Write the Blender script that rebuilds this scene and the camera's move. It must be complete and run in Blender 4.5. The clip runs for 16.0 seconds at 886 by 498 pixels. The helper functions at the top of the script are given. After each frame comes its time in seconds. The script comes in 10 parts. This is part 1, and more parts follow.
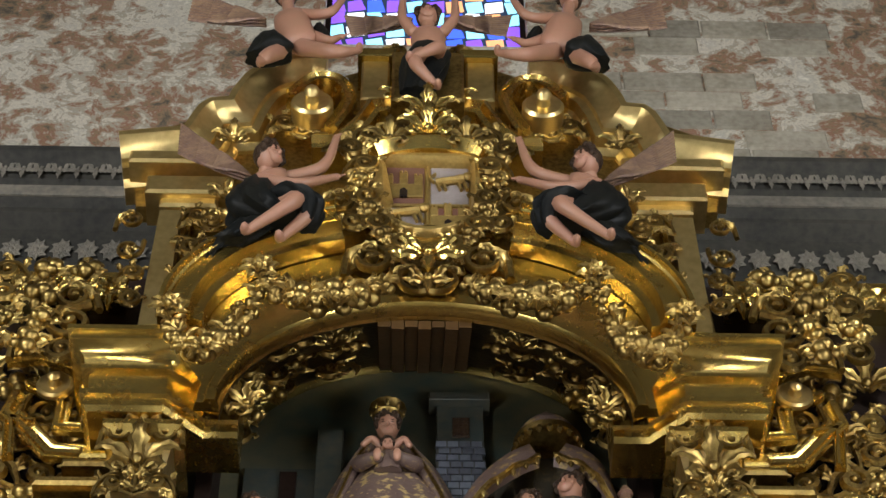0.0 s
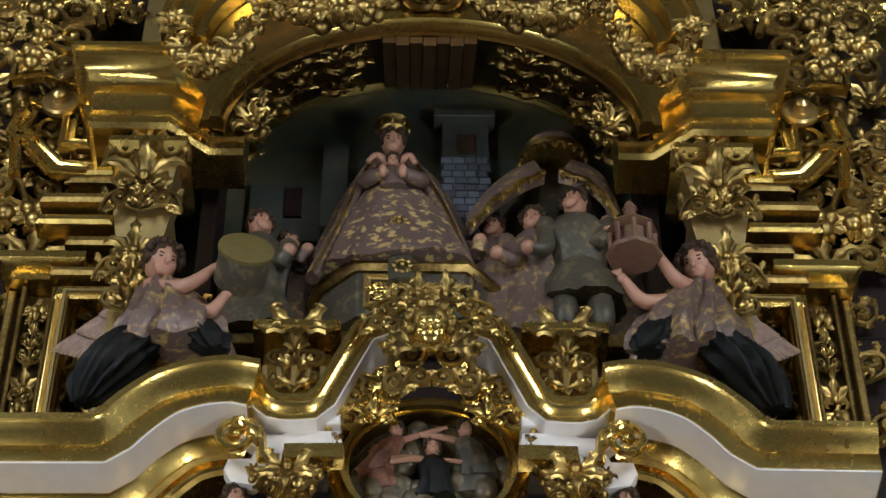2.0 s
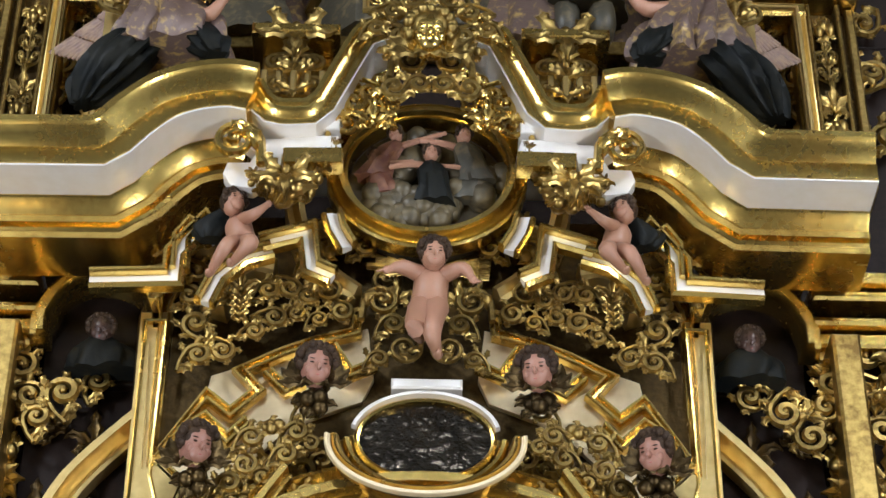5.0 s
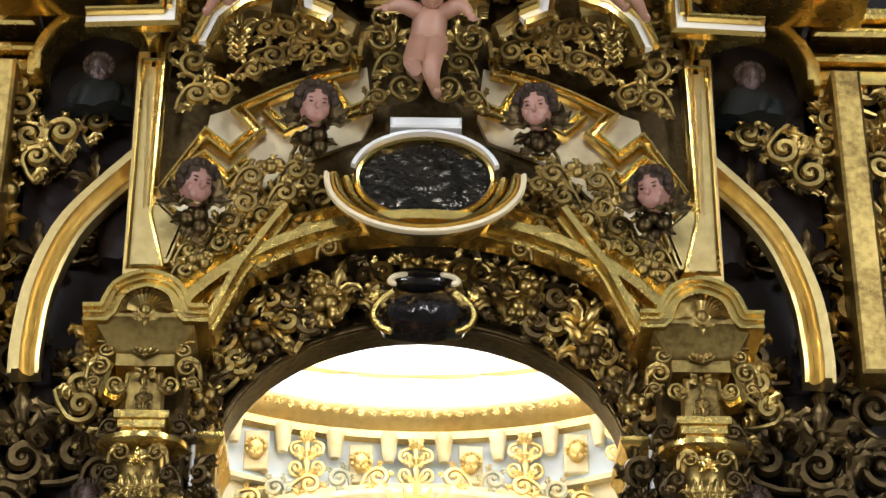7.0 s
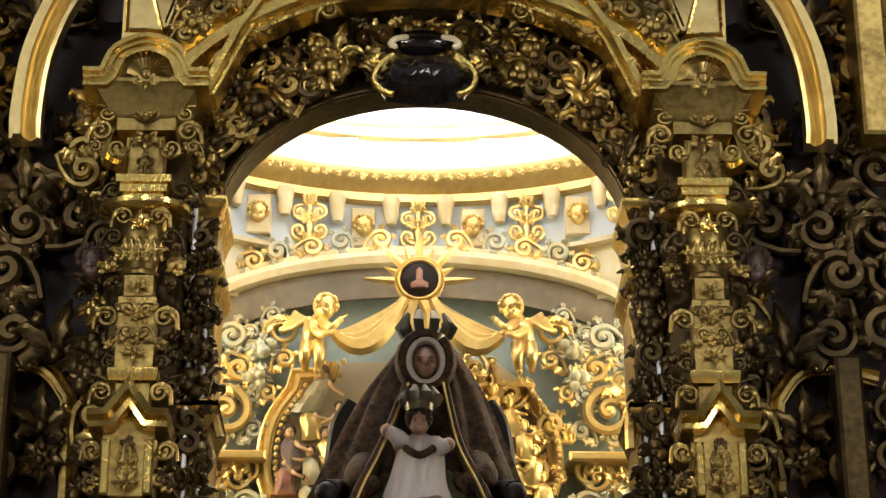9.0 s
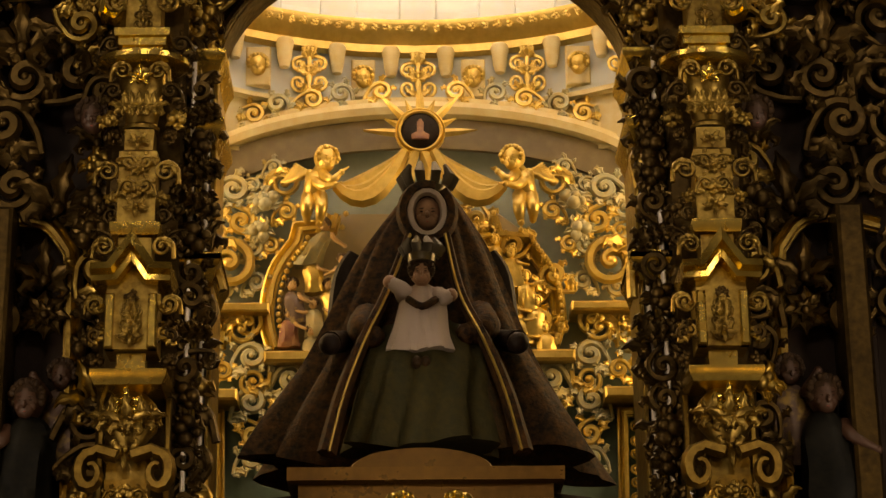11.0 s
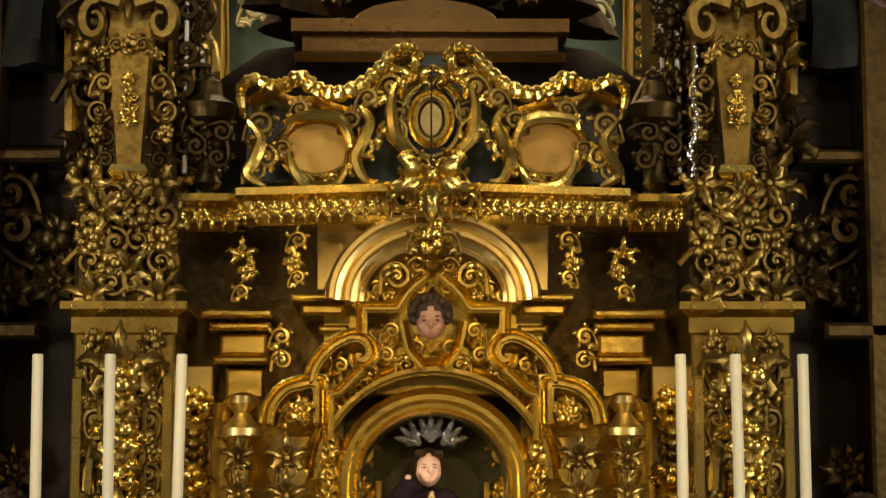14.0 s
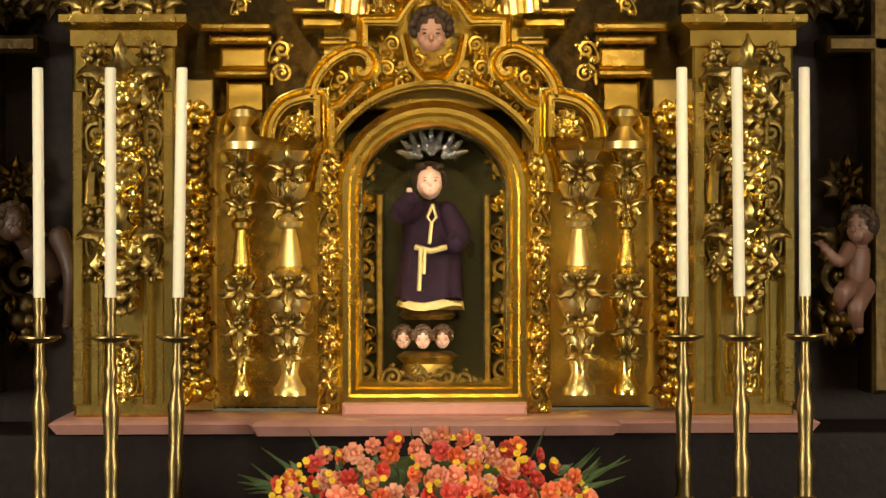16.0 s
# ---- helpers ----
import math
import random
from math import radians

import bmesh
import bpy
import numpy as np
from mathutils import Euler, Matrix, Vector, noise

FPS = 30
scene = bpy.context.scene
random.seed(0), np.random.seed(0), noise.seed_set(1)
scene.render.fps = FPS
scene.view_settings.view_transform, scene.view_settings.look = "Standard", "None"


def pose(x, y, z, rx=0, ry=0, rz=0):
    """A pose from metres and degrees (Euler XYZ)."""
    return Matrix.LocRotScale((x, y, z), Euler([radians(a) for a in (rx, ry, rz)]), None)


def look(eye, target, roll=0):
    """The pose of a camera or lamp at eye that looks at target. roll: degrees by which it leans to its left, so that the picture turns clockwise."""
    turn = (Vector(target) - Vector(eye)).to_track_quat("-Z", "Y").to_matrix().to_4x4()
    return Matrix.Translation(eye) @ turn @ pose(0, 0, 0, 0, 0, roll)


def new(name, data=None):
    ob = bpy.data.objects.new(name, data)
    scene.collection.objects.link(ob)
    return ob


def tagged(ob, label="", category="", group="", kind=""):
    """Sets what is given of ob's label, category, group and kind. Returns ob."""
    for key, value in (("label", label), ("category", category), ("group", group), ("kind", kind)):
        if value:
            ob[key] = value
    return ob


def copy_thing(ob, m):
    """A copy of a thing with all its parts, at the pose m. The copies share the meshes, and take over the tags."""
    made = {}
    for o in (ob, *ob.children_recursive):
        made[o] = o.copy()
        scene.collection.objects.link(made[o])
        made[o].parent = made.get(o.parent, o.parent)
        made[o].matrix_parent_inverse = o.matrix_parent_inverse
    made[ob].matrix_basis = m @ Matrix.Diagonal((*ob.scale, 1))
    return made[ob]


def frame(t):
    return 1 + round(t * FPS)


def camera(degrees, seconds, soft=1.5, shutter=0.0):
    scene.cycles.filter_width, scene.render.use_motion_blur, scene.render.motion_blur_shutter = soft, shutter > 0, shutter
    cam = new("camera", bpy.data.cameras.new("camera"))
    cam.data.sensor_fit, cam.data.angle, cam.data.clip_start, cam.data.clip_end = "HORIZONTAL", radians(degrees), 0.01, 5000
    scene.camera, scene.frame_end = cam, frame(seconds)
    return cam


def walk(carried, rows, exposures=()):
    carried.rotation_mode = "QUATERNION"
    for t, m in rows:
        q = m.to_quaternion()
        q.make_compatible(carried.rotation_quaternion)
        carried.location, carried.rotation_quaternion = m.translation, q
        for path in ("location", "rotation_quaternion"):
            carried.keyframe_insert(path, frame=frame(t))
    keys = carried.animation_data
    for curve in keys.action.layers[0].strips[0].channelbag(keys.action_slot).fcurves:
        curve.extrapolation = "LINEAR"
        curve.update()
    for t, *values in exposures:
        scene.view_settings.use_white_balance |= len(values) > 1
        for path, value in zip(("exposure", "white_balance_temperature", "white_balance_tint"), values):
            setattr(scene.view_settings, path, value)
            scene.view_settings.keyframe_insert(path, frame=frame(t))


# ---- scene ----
cam = camera(23.31, 16.0)
# The camera stands on one spot and tilts down: seconds and the three angles of its pose.
EYE = (-0.100, 0.0, 2.1)
ROWS = [
    (0.0, 142.178, 0.146, -1.180),
    (0.5, 140.066, 0.140, -1.048),
    (1.0, 138.117, 0.229, -0.881),
    (1.5, 136.262, 0.198, -0.913),
    (2.0, 134.627, 0.088, -1.034),
    (2.5, 133.703, -0.112, -1.219),
    (3.0, 132.826, -0.242, -1.356),
    (3.2, 132.424, -0.288, -1.401),
    (5.3, 125.580, -0.329, -1.426),
    (5.5, 124.771, -0.294, -1.392),
    (6.0, 123.194, -0.219, -1.348),
    (6.5, 121.519, -0.113, -1.294),
    (7.0, 119.825, -0.103, -1.296),
    (7.5, 118.125, 0.183, -1.103),
    (8.0, 116.423, 0.147, -1.129),
    (8.5, 114.932, 0.053, -1.173),
    (9.0, 113.506, 0.113, -1.145),
    (11.5, 108.075, 0.680, -0.886),
    (12.0, 106.119, 0.601, -0.872),
    (12.5, 103.968, 0.817, -0.750),
    (13.0, 101.774, 0.589, -0.800),
    (13.5, 99.587, 0.264, -0.871),
    (14.0, 97.633, 0.069, -0.920),
    (14.5, 95.701, -0.035, -0.932),
    (15.0, 93.816, 0.032, -0.921),
    (15.5, 91.886, 0.160, -0.911),
    (16.0, 89.999, 0.100, -0.900),
]
STOPS = [(0.0, -0.45, 6500, 10), (0.5, -0.65, 6500, 10), (1.0, -0.85, 6500, 10), (1.5, -0.95, 6300, 9), (2.0, -0.85, 6100, 8), (2.5, -0.6, 6000, 8), (3.0, -0.35, 6000, 8), (5.5, -0.25, 6000, 8), (6.5, -0.35, 6000, 8), (7.0, -0.45, 6000, 8), (7.5, -0.5, 6200, 8), (8.0, -0.35, 6300, 9), (8.5, -0.55, 6400, 9), (9.0, -0.85, 6500, 10), (9.6, -1.15, 7000, 10), (11.3, -2.0, 15000, 28), (12.0, -2.25, 15000, 38), (12.5, -2.65, 15000, 38), (13.0, -2.35, 12800, 18), (13.5, -1.75, 9900, 11), (14.0, -1.1, 8900, 10), (14.5, -0.55, 8600, 9), (16.0, -0.55, 8500, 9)]
walk(cam, [(t, pose(*EYE, rx, ry, rz)) for t, rx, ry, rz in ROWS], STOPS)

# ---- light ----
world = bpy.data.worlds.new("world")
scene.world = world
world.use_nodes = True
_sky = world.node_tree.nodes.new("ShaderNodeTexSky")
_sky.sky_type, _sky.sun_disc, _sky.sun_elevation, _sky.sun_rotation = "NISHITA", False, radians(40), radians(200)
world.node_tree.links.new(_sky.outputs[0], world.node_tree.nodes["Background"].inputs[0])
world.node_tree.nodes["Background"].inputs[1].default_value = 0.08


def area(name, eye, target, w, h, watts, colour):
    lamp = bpy.data.lights.new(name, "AREA")
    lamp.shape, lamp.size, lamp.size_y, lamp.energy, lamp.color = "RECTANGLE", w, h, watts, colour
    ob = new(name, lamp)
    ob.matrix_world = look(eye, target)
    return ob


# Added unseen lamps: assumed nave doors and windows, warm floods, chamber sides and dome
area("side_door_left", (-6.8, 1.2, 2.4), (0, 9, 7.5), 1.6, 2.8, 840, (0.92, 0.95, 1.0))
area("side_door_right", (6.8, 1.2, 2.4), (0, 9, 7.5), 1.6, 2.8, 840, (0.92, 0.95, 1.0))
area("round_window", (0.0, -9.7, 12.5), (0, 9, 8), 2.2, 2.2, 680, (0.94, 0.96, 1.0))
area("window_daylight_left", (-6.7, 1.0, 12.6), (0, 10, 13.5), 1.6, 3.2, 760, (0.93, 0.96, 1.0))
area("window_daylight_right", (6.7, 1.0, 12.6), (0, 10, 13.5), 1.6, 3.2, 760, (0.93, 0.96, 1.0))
area("floodlight_left", (-2.3, 3.2, 4.6), (0.1, 9, 2.7), 0.35, 0.35, 14, (1.0, 0.72, 0.38))
area("floodlight_right", (2.3, 3.2, 4.6), (-0.1, 9, 2.7), 0.35, 0.35, 14, (1.0, 0.72, 0.38))
# two unseen spots added to brighten the tabernacle and leave its sides darker
for _s in (-1, 1):
    _l = bpy.data.lights.new("altar_spotlight", "SPOT")
    _l.spot_size, _l.spot_blend, _l.energy, _l.color, _l.shadow_soft_size = radians(22), 0.85, 520, (1.0, 0.76, 0.42), 0.12
    new("altar_spotlight", _l).matrix_world = look((_s * 1.5, 3.2, 4.4), (-_s * 0.05, 9, 2.15))
area("chamber_window_left", (-2.35, 11.2, 6.6), (0.6, 11.8, 6.2), 1.0, 1.6, 135, (1.0, 0.85, 0.58))
area("chamber_window_right", (2.35, 11.2, 6.6), (-0.6, 11.8, 6.2), 1.0, 1.6, 135, (1.0, 0.85, 0.58))
# hidden lamp added below the dome, pointing up to whiten it
area("dome_lantern", (0.0, 10.7, 8.0), (0, 10.9, 12), 1.2, 0.8, 520, (0.95, 0.97, 1.0))


# ---- materials ----
def material(name, base, rough=0.5, metal=0.0, other=None, big=1.5, fine=30.0, bump=0.2, dist=0.004, mix=0.6, spread=0.15, coat=0.0, sheen=0.0, wavy=0.0):
    """A surface with two colours blended by coarse and fine noise in metres, uneven gloss and fine relief."""
    m = bpy.data.materials.new(name)
    m.use_nodes = True
    n, l = m.node_tree.nodes, m.node_tree.links
    b = n["Principled BSDF"]
    geo = n.new("ShaderNodeNewGeometry")
    info = n.new("ShaderNodeObjectInfo")
    n1, n2 = n.new("ShaderNodeTexNoise"), n.new("ShaderNodeTexNoise")
    n1.inputs["Scale"].default_value, n1.inputs["Detail"].default_value = big, 6
    n2.inputs["Scale"].default_value, n2.inputs["Detail"].default_value = fine, 5
    for k in (n1, n2):
        l.new(geo.outputs["Position"], k.inputs["Vector"])
    ramp = n.new("ShaderNodeValToRGB")
    ramp.color_ramp.elements[0].position, ramp.color_ramp.elements[1].position = 0.42, 0.68
    add = n.new("ShaderNodeMath")
    add.operation = "MULTIPLY_ADD"
    l.new(n2.outputs["Fac"], add.inputs[0])
    add.inputs[1].default_value = 0.5
    half = n.new("ShaderNodeMath")
    half.operation = "MULTIPLY"
    half.inputs[1].default_value = 0.55
    l.new(n1.outputs["Fac"], half.inputs[0])
    l.new(half.outputs[0], add.inputs[2])
    l.new(add.outputs[0], ramp.inputs[0])
    o = other or tuple(c * 0.55 for c in base)
    ramp.color_ramp.elements[0].color = (*base, 1)
    ramp.color_ramp.elements[1].color = (*[a * (1 - mix) + c * mix for a, c in zip(base, o)], 1)
    hue = n.new("ShaderNodeHueSaturation")
    val = n.new("ShaderNodeMapRange")
    val.inputs["To Min"].default_value, val.inputs["To Max"].default_value = 1 - spread, 1 + spread
    l.new(info.outputs["Random"], val.inputs["Value"])
    l.new(val.outputs[0], hue.inputs["Value"])
    l.new(ramp.outputs[0], hue.inputs["Color"])
    l.new(hue.outputs[0], b.inputs["Base Color"])
    rr = n.new("ShaderNodeMapRange")
    rr.inputs["To Min"].default_value, rr.inputs["To Max"].default_value = rough * 0.7, min(1.0, rough * 1.35)
    l.new(add.outputs[0], rr.inputs["Value"])
    l.new(rr.outputs[0], b.inputs["Roughness"])
    b.inputs["Metallic"].default_value = metal
    b.inputs["Coat Weight"].default_value = coat
    b.inputs["Sheen Weight"].default_value = sheen
    bp = n.new("ShaderNodeBump")
    bp.inputs["Strength"].default_value, bp.inputs["Distance"].default_value = bump, dist
    l.new(n2.outputs["Fac"], bp.inputs["Height"])
    l.new(bp.outputs[0], b.inputs["Normal"])
    if wavy:
        n3, b2 = n.new("ShaderNodeTexNoise"), n.new("ShaderNodeBump")
        n3.inputs["Scale"].default_value, n3.inputs["Detail"].default_value = 7.0, 3
        l.new(geo.outputs["Position"], n3.inputs["Vector"])
        l.new(n3.outputs["Fac"], b2.inputs["Height"])
        b2.inputs["Strength"].default_value, b2.inputs["Distance"].default_value = 0.5, wavy
        l.new(b2.outputs[0], bp.inputs["Normal"])
    return m


GOLD = material("burnished_gold_leaf", (0.78, 0.57, 0.165), 0.25, 1.0, (0.4, 0.235, 0.055), 2.4, 24, 0.3, 0.004, 0.7, 0.08, wavy=0.006)
GOLD_FLAT = material("matt_gold_leaf", (0.8, 0.61, 0.25), 0.32, 0.95, (0.52, 0.345, 0.11), 1.8, 16, 0.3, 0.005, 0.7, 0.06, wavy=0.006)
GOLD_OLD = material("aged_gold_leaf", (0.44, 0.305, 0.095), 0.35, 1.0, (0.12, 0.07, 0.02), 5.0, 34, 0.3, 0.004, 0.9, 0.25)
# Dark gilding that also carries the shade of recesses and side bays in its colour.
GOLD_DARK = material("dark_gold_and_shade", (0.115, 0.073, 0.026), 0.38, 0.9, (0.025, 0.016, 0.007), 3.0, 30, 0.5, 0.008, 0.9, 0.2)
# Pale and cream gold: light caught by the gilding is put into the colour.
PALE_LIT = material("pale_lit_gilding", (0.88, 0.84, 0.8), 0.32, 0.4, (0.78, 0.71, 0.6), 1.6, 16, 0.2, 0.004, 0.5, 0.04)
CREAM_GOLD = material("cream_lit_gilding", (0.85, 0.7, 0.44), 0.34, 0.5, (0.66, 0.5, 0.26), 2.2, 18, 0.25, 0.004, 0.6, 0.04)
# Dark wood, and the painted shade of niches, bays and backing boards.
WOOD_AND_SHADE = material("dark_wood_and_shade", (0.018, 0.01, 0.007), 0.5, 0.0, (0.008, 0.005, 0.004), 2.0, 30, 0.4, 0.006, 0.8)
for _m, _v in ((WOOD_AND_SHADE, 0.15),):
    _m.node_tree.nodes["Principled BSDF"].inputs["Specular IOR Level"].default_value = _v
SKIN = material("painted_flesh", (0.34, 0.175, 0.105), 0.44, 0.0, (0.42, 0.19, 0.13), 6, 60, 0.1, 0.002, 0.5, 0.04, 0.05)
HAIR = material("dark_painted_hair", (0.03, 0.018, 0.012), 0.4, 0.0, (0.07, 0.04, 0.02), 20, 80, 0.8, 0.01, 0.8, 0.05)
CLOTH_BLACK = material("black_painted_drapery", (0.006, 0.007, 0.007), 0.45, 0.0, (0.02, 0.018, 0.012), 6, 40, 0.3)
for _m, _v in ((CLOTH_BLACK, 0.1), (HAIR, 0.15)):
    _m.node_tree.nodes["Principled BSDF"].inputs["Specular IOR Level"].default_value = _v
CLOTH_DUSK = material("dusky_gilded_drapery", (0.13, 0.085, 0.07), 0.42, 0.2, (0.42, 0.28, 0.09), 12, 30, 0.4, 0.006, 0.9)
CLOTH_GREY = material("grey_green_drapery", (0.058, 0.05, 0.034), 0.45, 0.1, (0.16, 0.12, 0.06), 8, 26, 0.4, 0.006, 0.8)
for _m in (CLOTH_DUSK, CLOTH_GREY):
    _r = [k for k in _m.node_tree.nodes if k.type == "VALTORGB"][0].color_ramp
    _r.elements[0].position, _r.elements[1].position = 0.54, 0.66
STONE = material("worn_plaster_wall", (0.11, 0.093, 0.07), 0.8, 0.0, (0.065, 0.058, 0.046), 1.8, 12, 0.6, 0.02, 0.9)


# ---- tools ----
class Geo:
    """Vertices, faces and slot numbers of one mesh to be."""

    def __init__(self):
        self.v, self.f, self.m = [], [], []

    def add(self, verts, faces, slot=0, m=None):
        k = len(self.v)
        if m is not None:
            verts = [m @ Vector(p) for p in verts]
        self.v.extend(tuple(p) for p in verts)
        self.f.extend(tuple(i + k for i in f) for f in faces)
        self.m.extend([slot] * len(faces))
        return self

    def join(self, g, m=None, shift=0):
        k = len(self.v)
        self.v.extend(tuple(m @ Vector(p)) if m is not None else p for p in g.v)
        self.f.extend(tuple(i + k for i in f) for f in g.f)
        self.m.extend(s + shift for s in g.m)
        return self

    def mirrored(self):
        g = Geo()
        g.v = [(-x, y, z) for x, y, z in self.v]
        g.f = [tuple(reversed(f)) for f in self.f]
        g.m = list(self.m)
        return g

    def loft(self, rings, slot=0, closed=True, caps=True, m=None):
        n = len(rings[0])
        verts = [p for r in rings for p in r]
        faces = []
        for i in range(len(rings) - 1):
            for j in range(n if closed else n - 1):
                a, b = i * n + j, i * n + (j + 1) % n
                faces.append((a, b, b + n, a + n))
        if caps and closed:
            faces.append(tuple(reversed(range(n))))
            faces.append(tuple(range((len(rings) - 1) * n, len(rings) * n)))
        return self.add(verts, faces, slot, m)

    def sweep(self, pts, wide, thick=None, up=(0, -1, 0), n=6, slot=0, m=None):
        """A tapering limb along pts; wide and thick: a number or one for each point."""
        pts = [Vector(p) for p in pts]
        k = len(pts)
        wide = [wide] * k if isinstance(wide, (int, float)) else wide
        thick = wide if thick is None else ([thick] * k if isinstance(thick, (int, float)) else thick)
        up = Vector(up)
        rings = []
        for i, p in enumerate(pts):
            t = (pts[min(i + 1, k - 1)] - pts[max(i - 1, 0)]).normalized()
            b = t.cross(up)
            b = b.normalized() if b.length > 1e-4 else t.orthogonal().normalized()
            u = b.cross(t).normalized()
            rings.append([p + b * wide[i] * math.cos(2 * math.pi * j / n) + u * thick[i] * math.sin(2 * math.pi * j / n) for j in range(n)])
        return self.loft(rings, slot, True, True, m)

    def lathe(self, prof, at=(0, 0, 0), n=16, slot=0, sx=1.0, sy=1.0, m=None, square=False):
        """Profile of (radius, z) about the upright through at."""
        rings = []
        for r, z in prof:
            if square:
                rings.append([(at[0] + sx * r * a, at[1] + sy * r * b, at[2] + z) for a, b in ((-1, -1), (1, -1), (1, 1), (-1, 1))])
            else:
                rings.append([(at[0] + sx * r * math.cos(2 * math.pi * j / n), at[1] + sy * r * math.sin(2 * math.pi * j / n), at[2] + z) for j in range(n)])
        return self.loft(rings, slot, True, True, m)

    def ball(self, c, r, n=10, slot=0, m=None):
        rx, ry, rz = (r, r, r) if isinstance(r, (int, float)) else r
        rings = []
        k = max(4, n // 2 + 1)
        for i in range(k + 1):
            a = math.pi * (0.02 + 0.96 * i / k)
            rings.append([(c[0] + rx * math.sin(a) * math.cos(2 * math.pi * j / n), c[1] + ry * math.sin(a) * math.sin(2 * math.pi * j / n), c[2] - rz * math.cos(a)) for j in range(n)])
        return self.loft(rings, slot, True, True, m)

    def box(self, x0, x1, y0, y1, z0, z1, bev=0.006, slot=0, m=None):
        """A block with chamfered front edges (y0 is the front)."""
        b = min(bev, abs(x1 - x0) / 3, abs(z1 - z0) / 3, abs(y1 - y0) / 2)
        back = [(x0, y1, z0), (x1, y1, z0), (x1, y1, z1), (x0, y1, z1)]
        mid = [(x0, y0 + b, z0), (x1, y0 + b, z0), (x1, y0 + b, z1), (x0, y0 + b, z1)]
        front = [(x0 + b, y0, z0 + b), (x1 - b, y0, z0 + b), (x1 - b, y0, z1 - b), (x0 + b, y0, z1 - b)]
        return self.loft([back, mid, front], slot, True, True, m)

    def prism(self, poly, y0, y1, bev=0.008, slot=0, m=None):
        """A plate of outline poly (x, z) from the back y1 to the front y0."""
        cx, cz = sum(p[0] for p in poly) / len(poly), sum(p[1] for p in poly) / len(poly)
        size = max(max(abs(p[0] - cx), abs(p[1] - cz)) for p in poly)
        s = 1 - bev / size
        back = [(x, y1, z) for x, z in poly]
        mid = [(x, y0 + bev, z) for x, z in poly]
        front = [(cx + (x - cx) * s, y0, cz + (z - cz) * s) for x, z in poly]
        return self.loft([back, mid, front], slot, True, True, m)

    def mould(self, path, prof, y, closed=False, slot=0, m=None):
        """Profile of (n, d) along a path in the upright plane: n to the path's left, d towards the front of the plane at depth y."""
        k = len(path)
        rings = []
        for i in range(k):
            a = path[(i - 1) % k] if closed or i else None
            c = path[(i + 1) % k] if closed or i < k - 1 else None
            p = Vector(path[i])
            d1 = (p - Vector(a)).normalized() if a is not None else (Vector(c) - p).normalized()
            d2 = (Vector(c) - p).normalized() if c is not None else d1
            n1, n2 = Vector((-d1.y, d1.x)), Vector((-d2.y, d2.x))
            nn = n1 + n2
            nn = nn / max(0.35, nn.length_squared / 2) if nn.length > 1e-3 else n1
            rings.append([(p.x + nn.x * u, y - v, p.y + nn.y * u) for u, v in prof])
        if closed:
            rings.append(rings[0])
        return self.loft(rings, slot, True, not closed, m)

    def rail(self, path, prof, z, slot=0, m=None):
        """Profile of (out, height) along a plan path (x, y); out is to the path's right."""
        k = len(path)
        rings = []
        for i in range(k):
            p = Vector(path[i])
            d1 = (p - Vector(path[i - 1])).normalized() if i else (Vector(path[1]) - p).normalized()
            d2 = (Vector(path[i + 1]) - p).normalized() if i < k - 1 else d1
            nn = Vector((d1.y, -d1.x)) + Vector((d2.y, -d2.x))
            nn = nn / max(0.35, nn.length_squared / 2)
            rings.append([(p.x + nn.x * u, p.y + nn.y * u, z + v) for u, v in prof])
        return self.loft(rings, slot, True, True, m)

    def mesh(self, name, mats, smooth=40):
        me = bpy.data.meshes.new(name)
        me.from_pydata(self.v, [], self.f)
        me.polygons.foreach_set("material_index", self.m)
        for mat in mats if isinstance(mats, (list, tuple)) else [mats]:
            me.materials.append(mat)
        bm = bmesh.new()
        bm.from_mesh(me)
        bmesh.ops.recalc_face_normals(bm, faces=bm.faces)
        bm.to_mesh(me)
        bm.free()
        if smooth:
            me.polygons.foreach_set("use_smooth", [True] * len(me.polygons))
            me.set_sharp_from_angle(angle=radians(smooth))
        return me


def world_of(ob):
    return world_of(ob.parent) @ ob.matrix_parent_inverse @ ob.matrix_basis if ob.parent else ob.matrix_basis.copy()


def thing(name, at, label, category, group="", kind=""):
    ob = new(name)
    ob.empty_display_size = 0.1
    ob.location = at
    ob.matrix_basis = Matrix.Translation(at)
    return tagged(ob, label, category, group, kind)


def hang(ob, parent):
    ob.parent = parent
    ob.matrix_parent_inverse = world_of(parent).inverted()
    return ob


def part(name, g, mat, parent, label="", smooth=40):
    """One mesh under a thing or a part, built in the place's own coordinates."""
    ob = new(name, g if isinstance(g, bpy.types.Mesh) else g.mesh(name, mat, smooth))
    hang(ob, parent)
    return tagged(ob, label)


def solo(name, g, mat, label, category, group="", kind="", smooth=40):
    ob = new(name, g.mesh(name, mat, smooth))
    return tagged(ob, label, category, group, kind)


def put(name, me, parent, at, size, turn=0.0, label="", flip=False, lean=0.0, yaw=0.0):
    """A carved piece: a shared mesh at a place, with its size (one or three numbers) and its turn in the upright plane."""
    ob = new(name, me)
    s = (size, size, size) if isinstance(size, (int, float)) else size
    if flip:
        s = (-s[0], s[1], s[2])
    ob.matrix_basis = Matrix.Translation(at) @ Euler((radians(lean), radians(turn), radians(yaw))).to_matrix().to_4x4() @ Matrix.Diagonal((*s, 1))
    if parent is not None:
        hang(ob, parent)
    return tagged(ob, label)


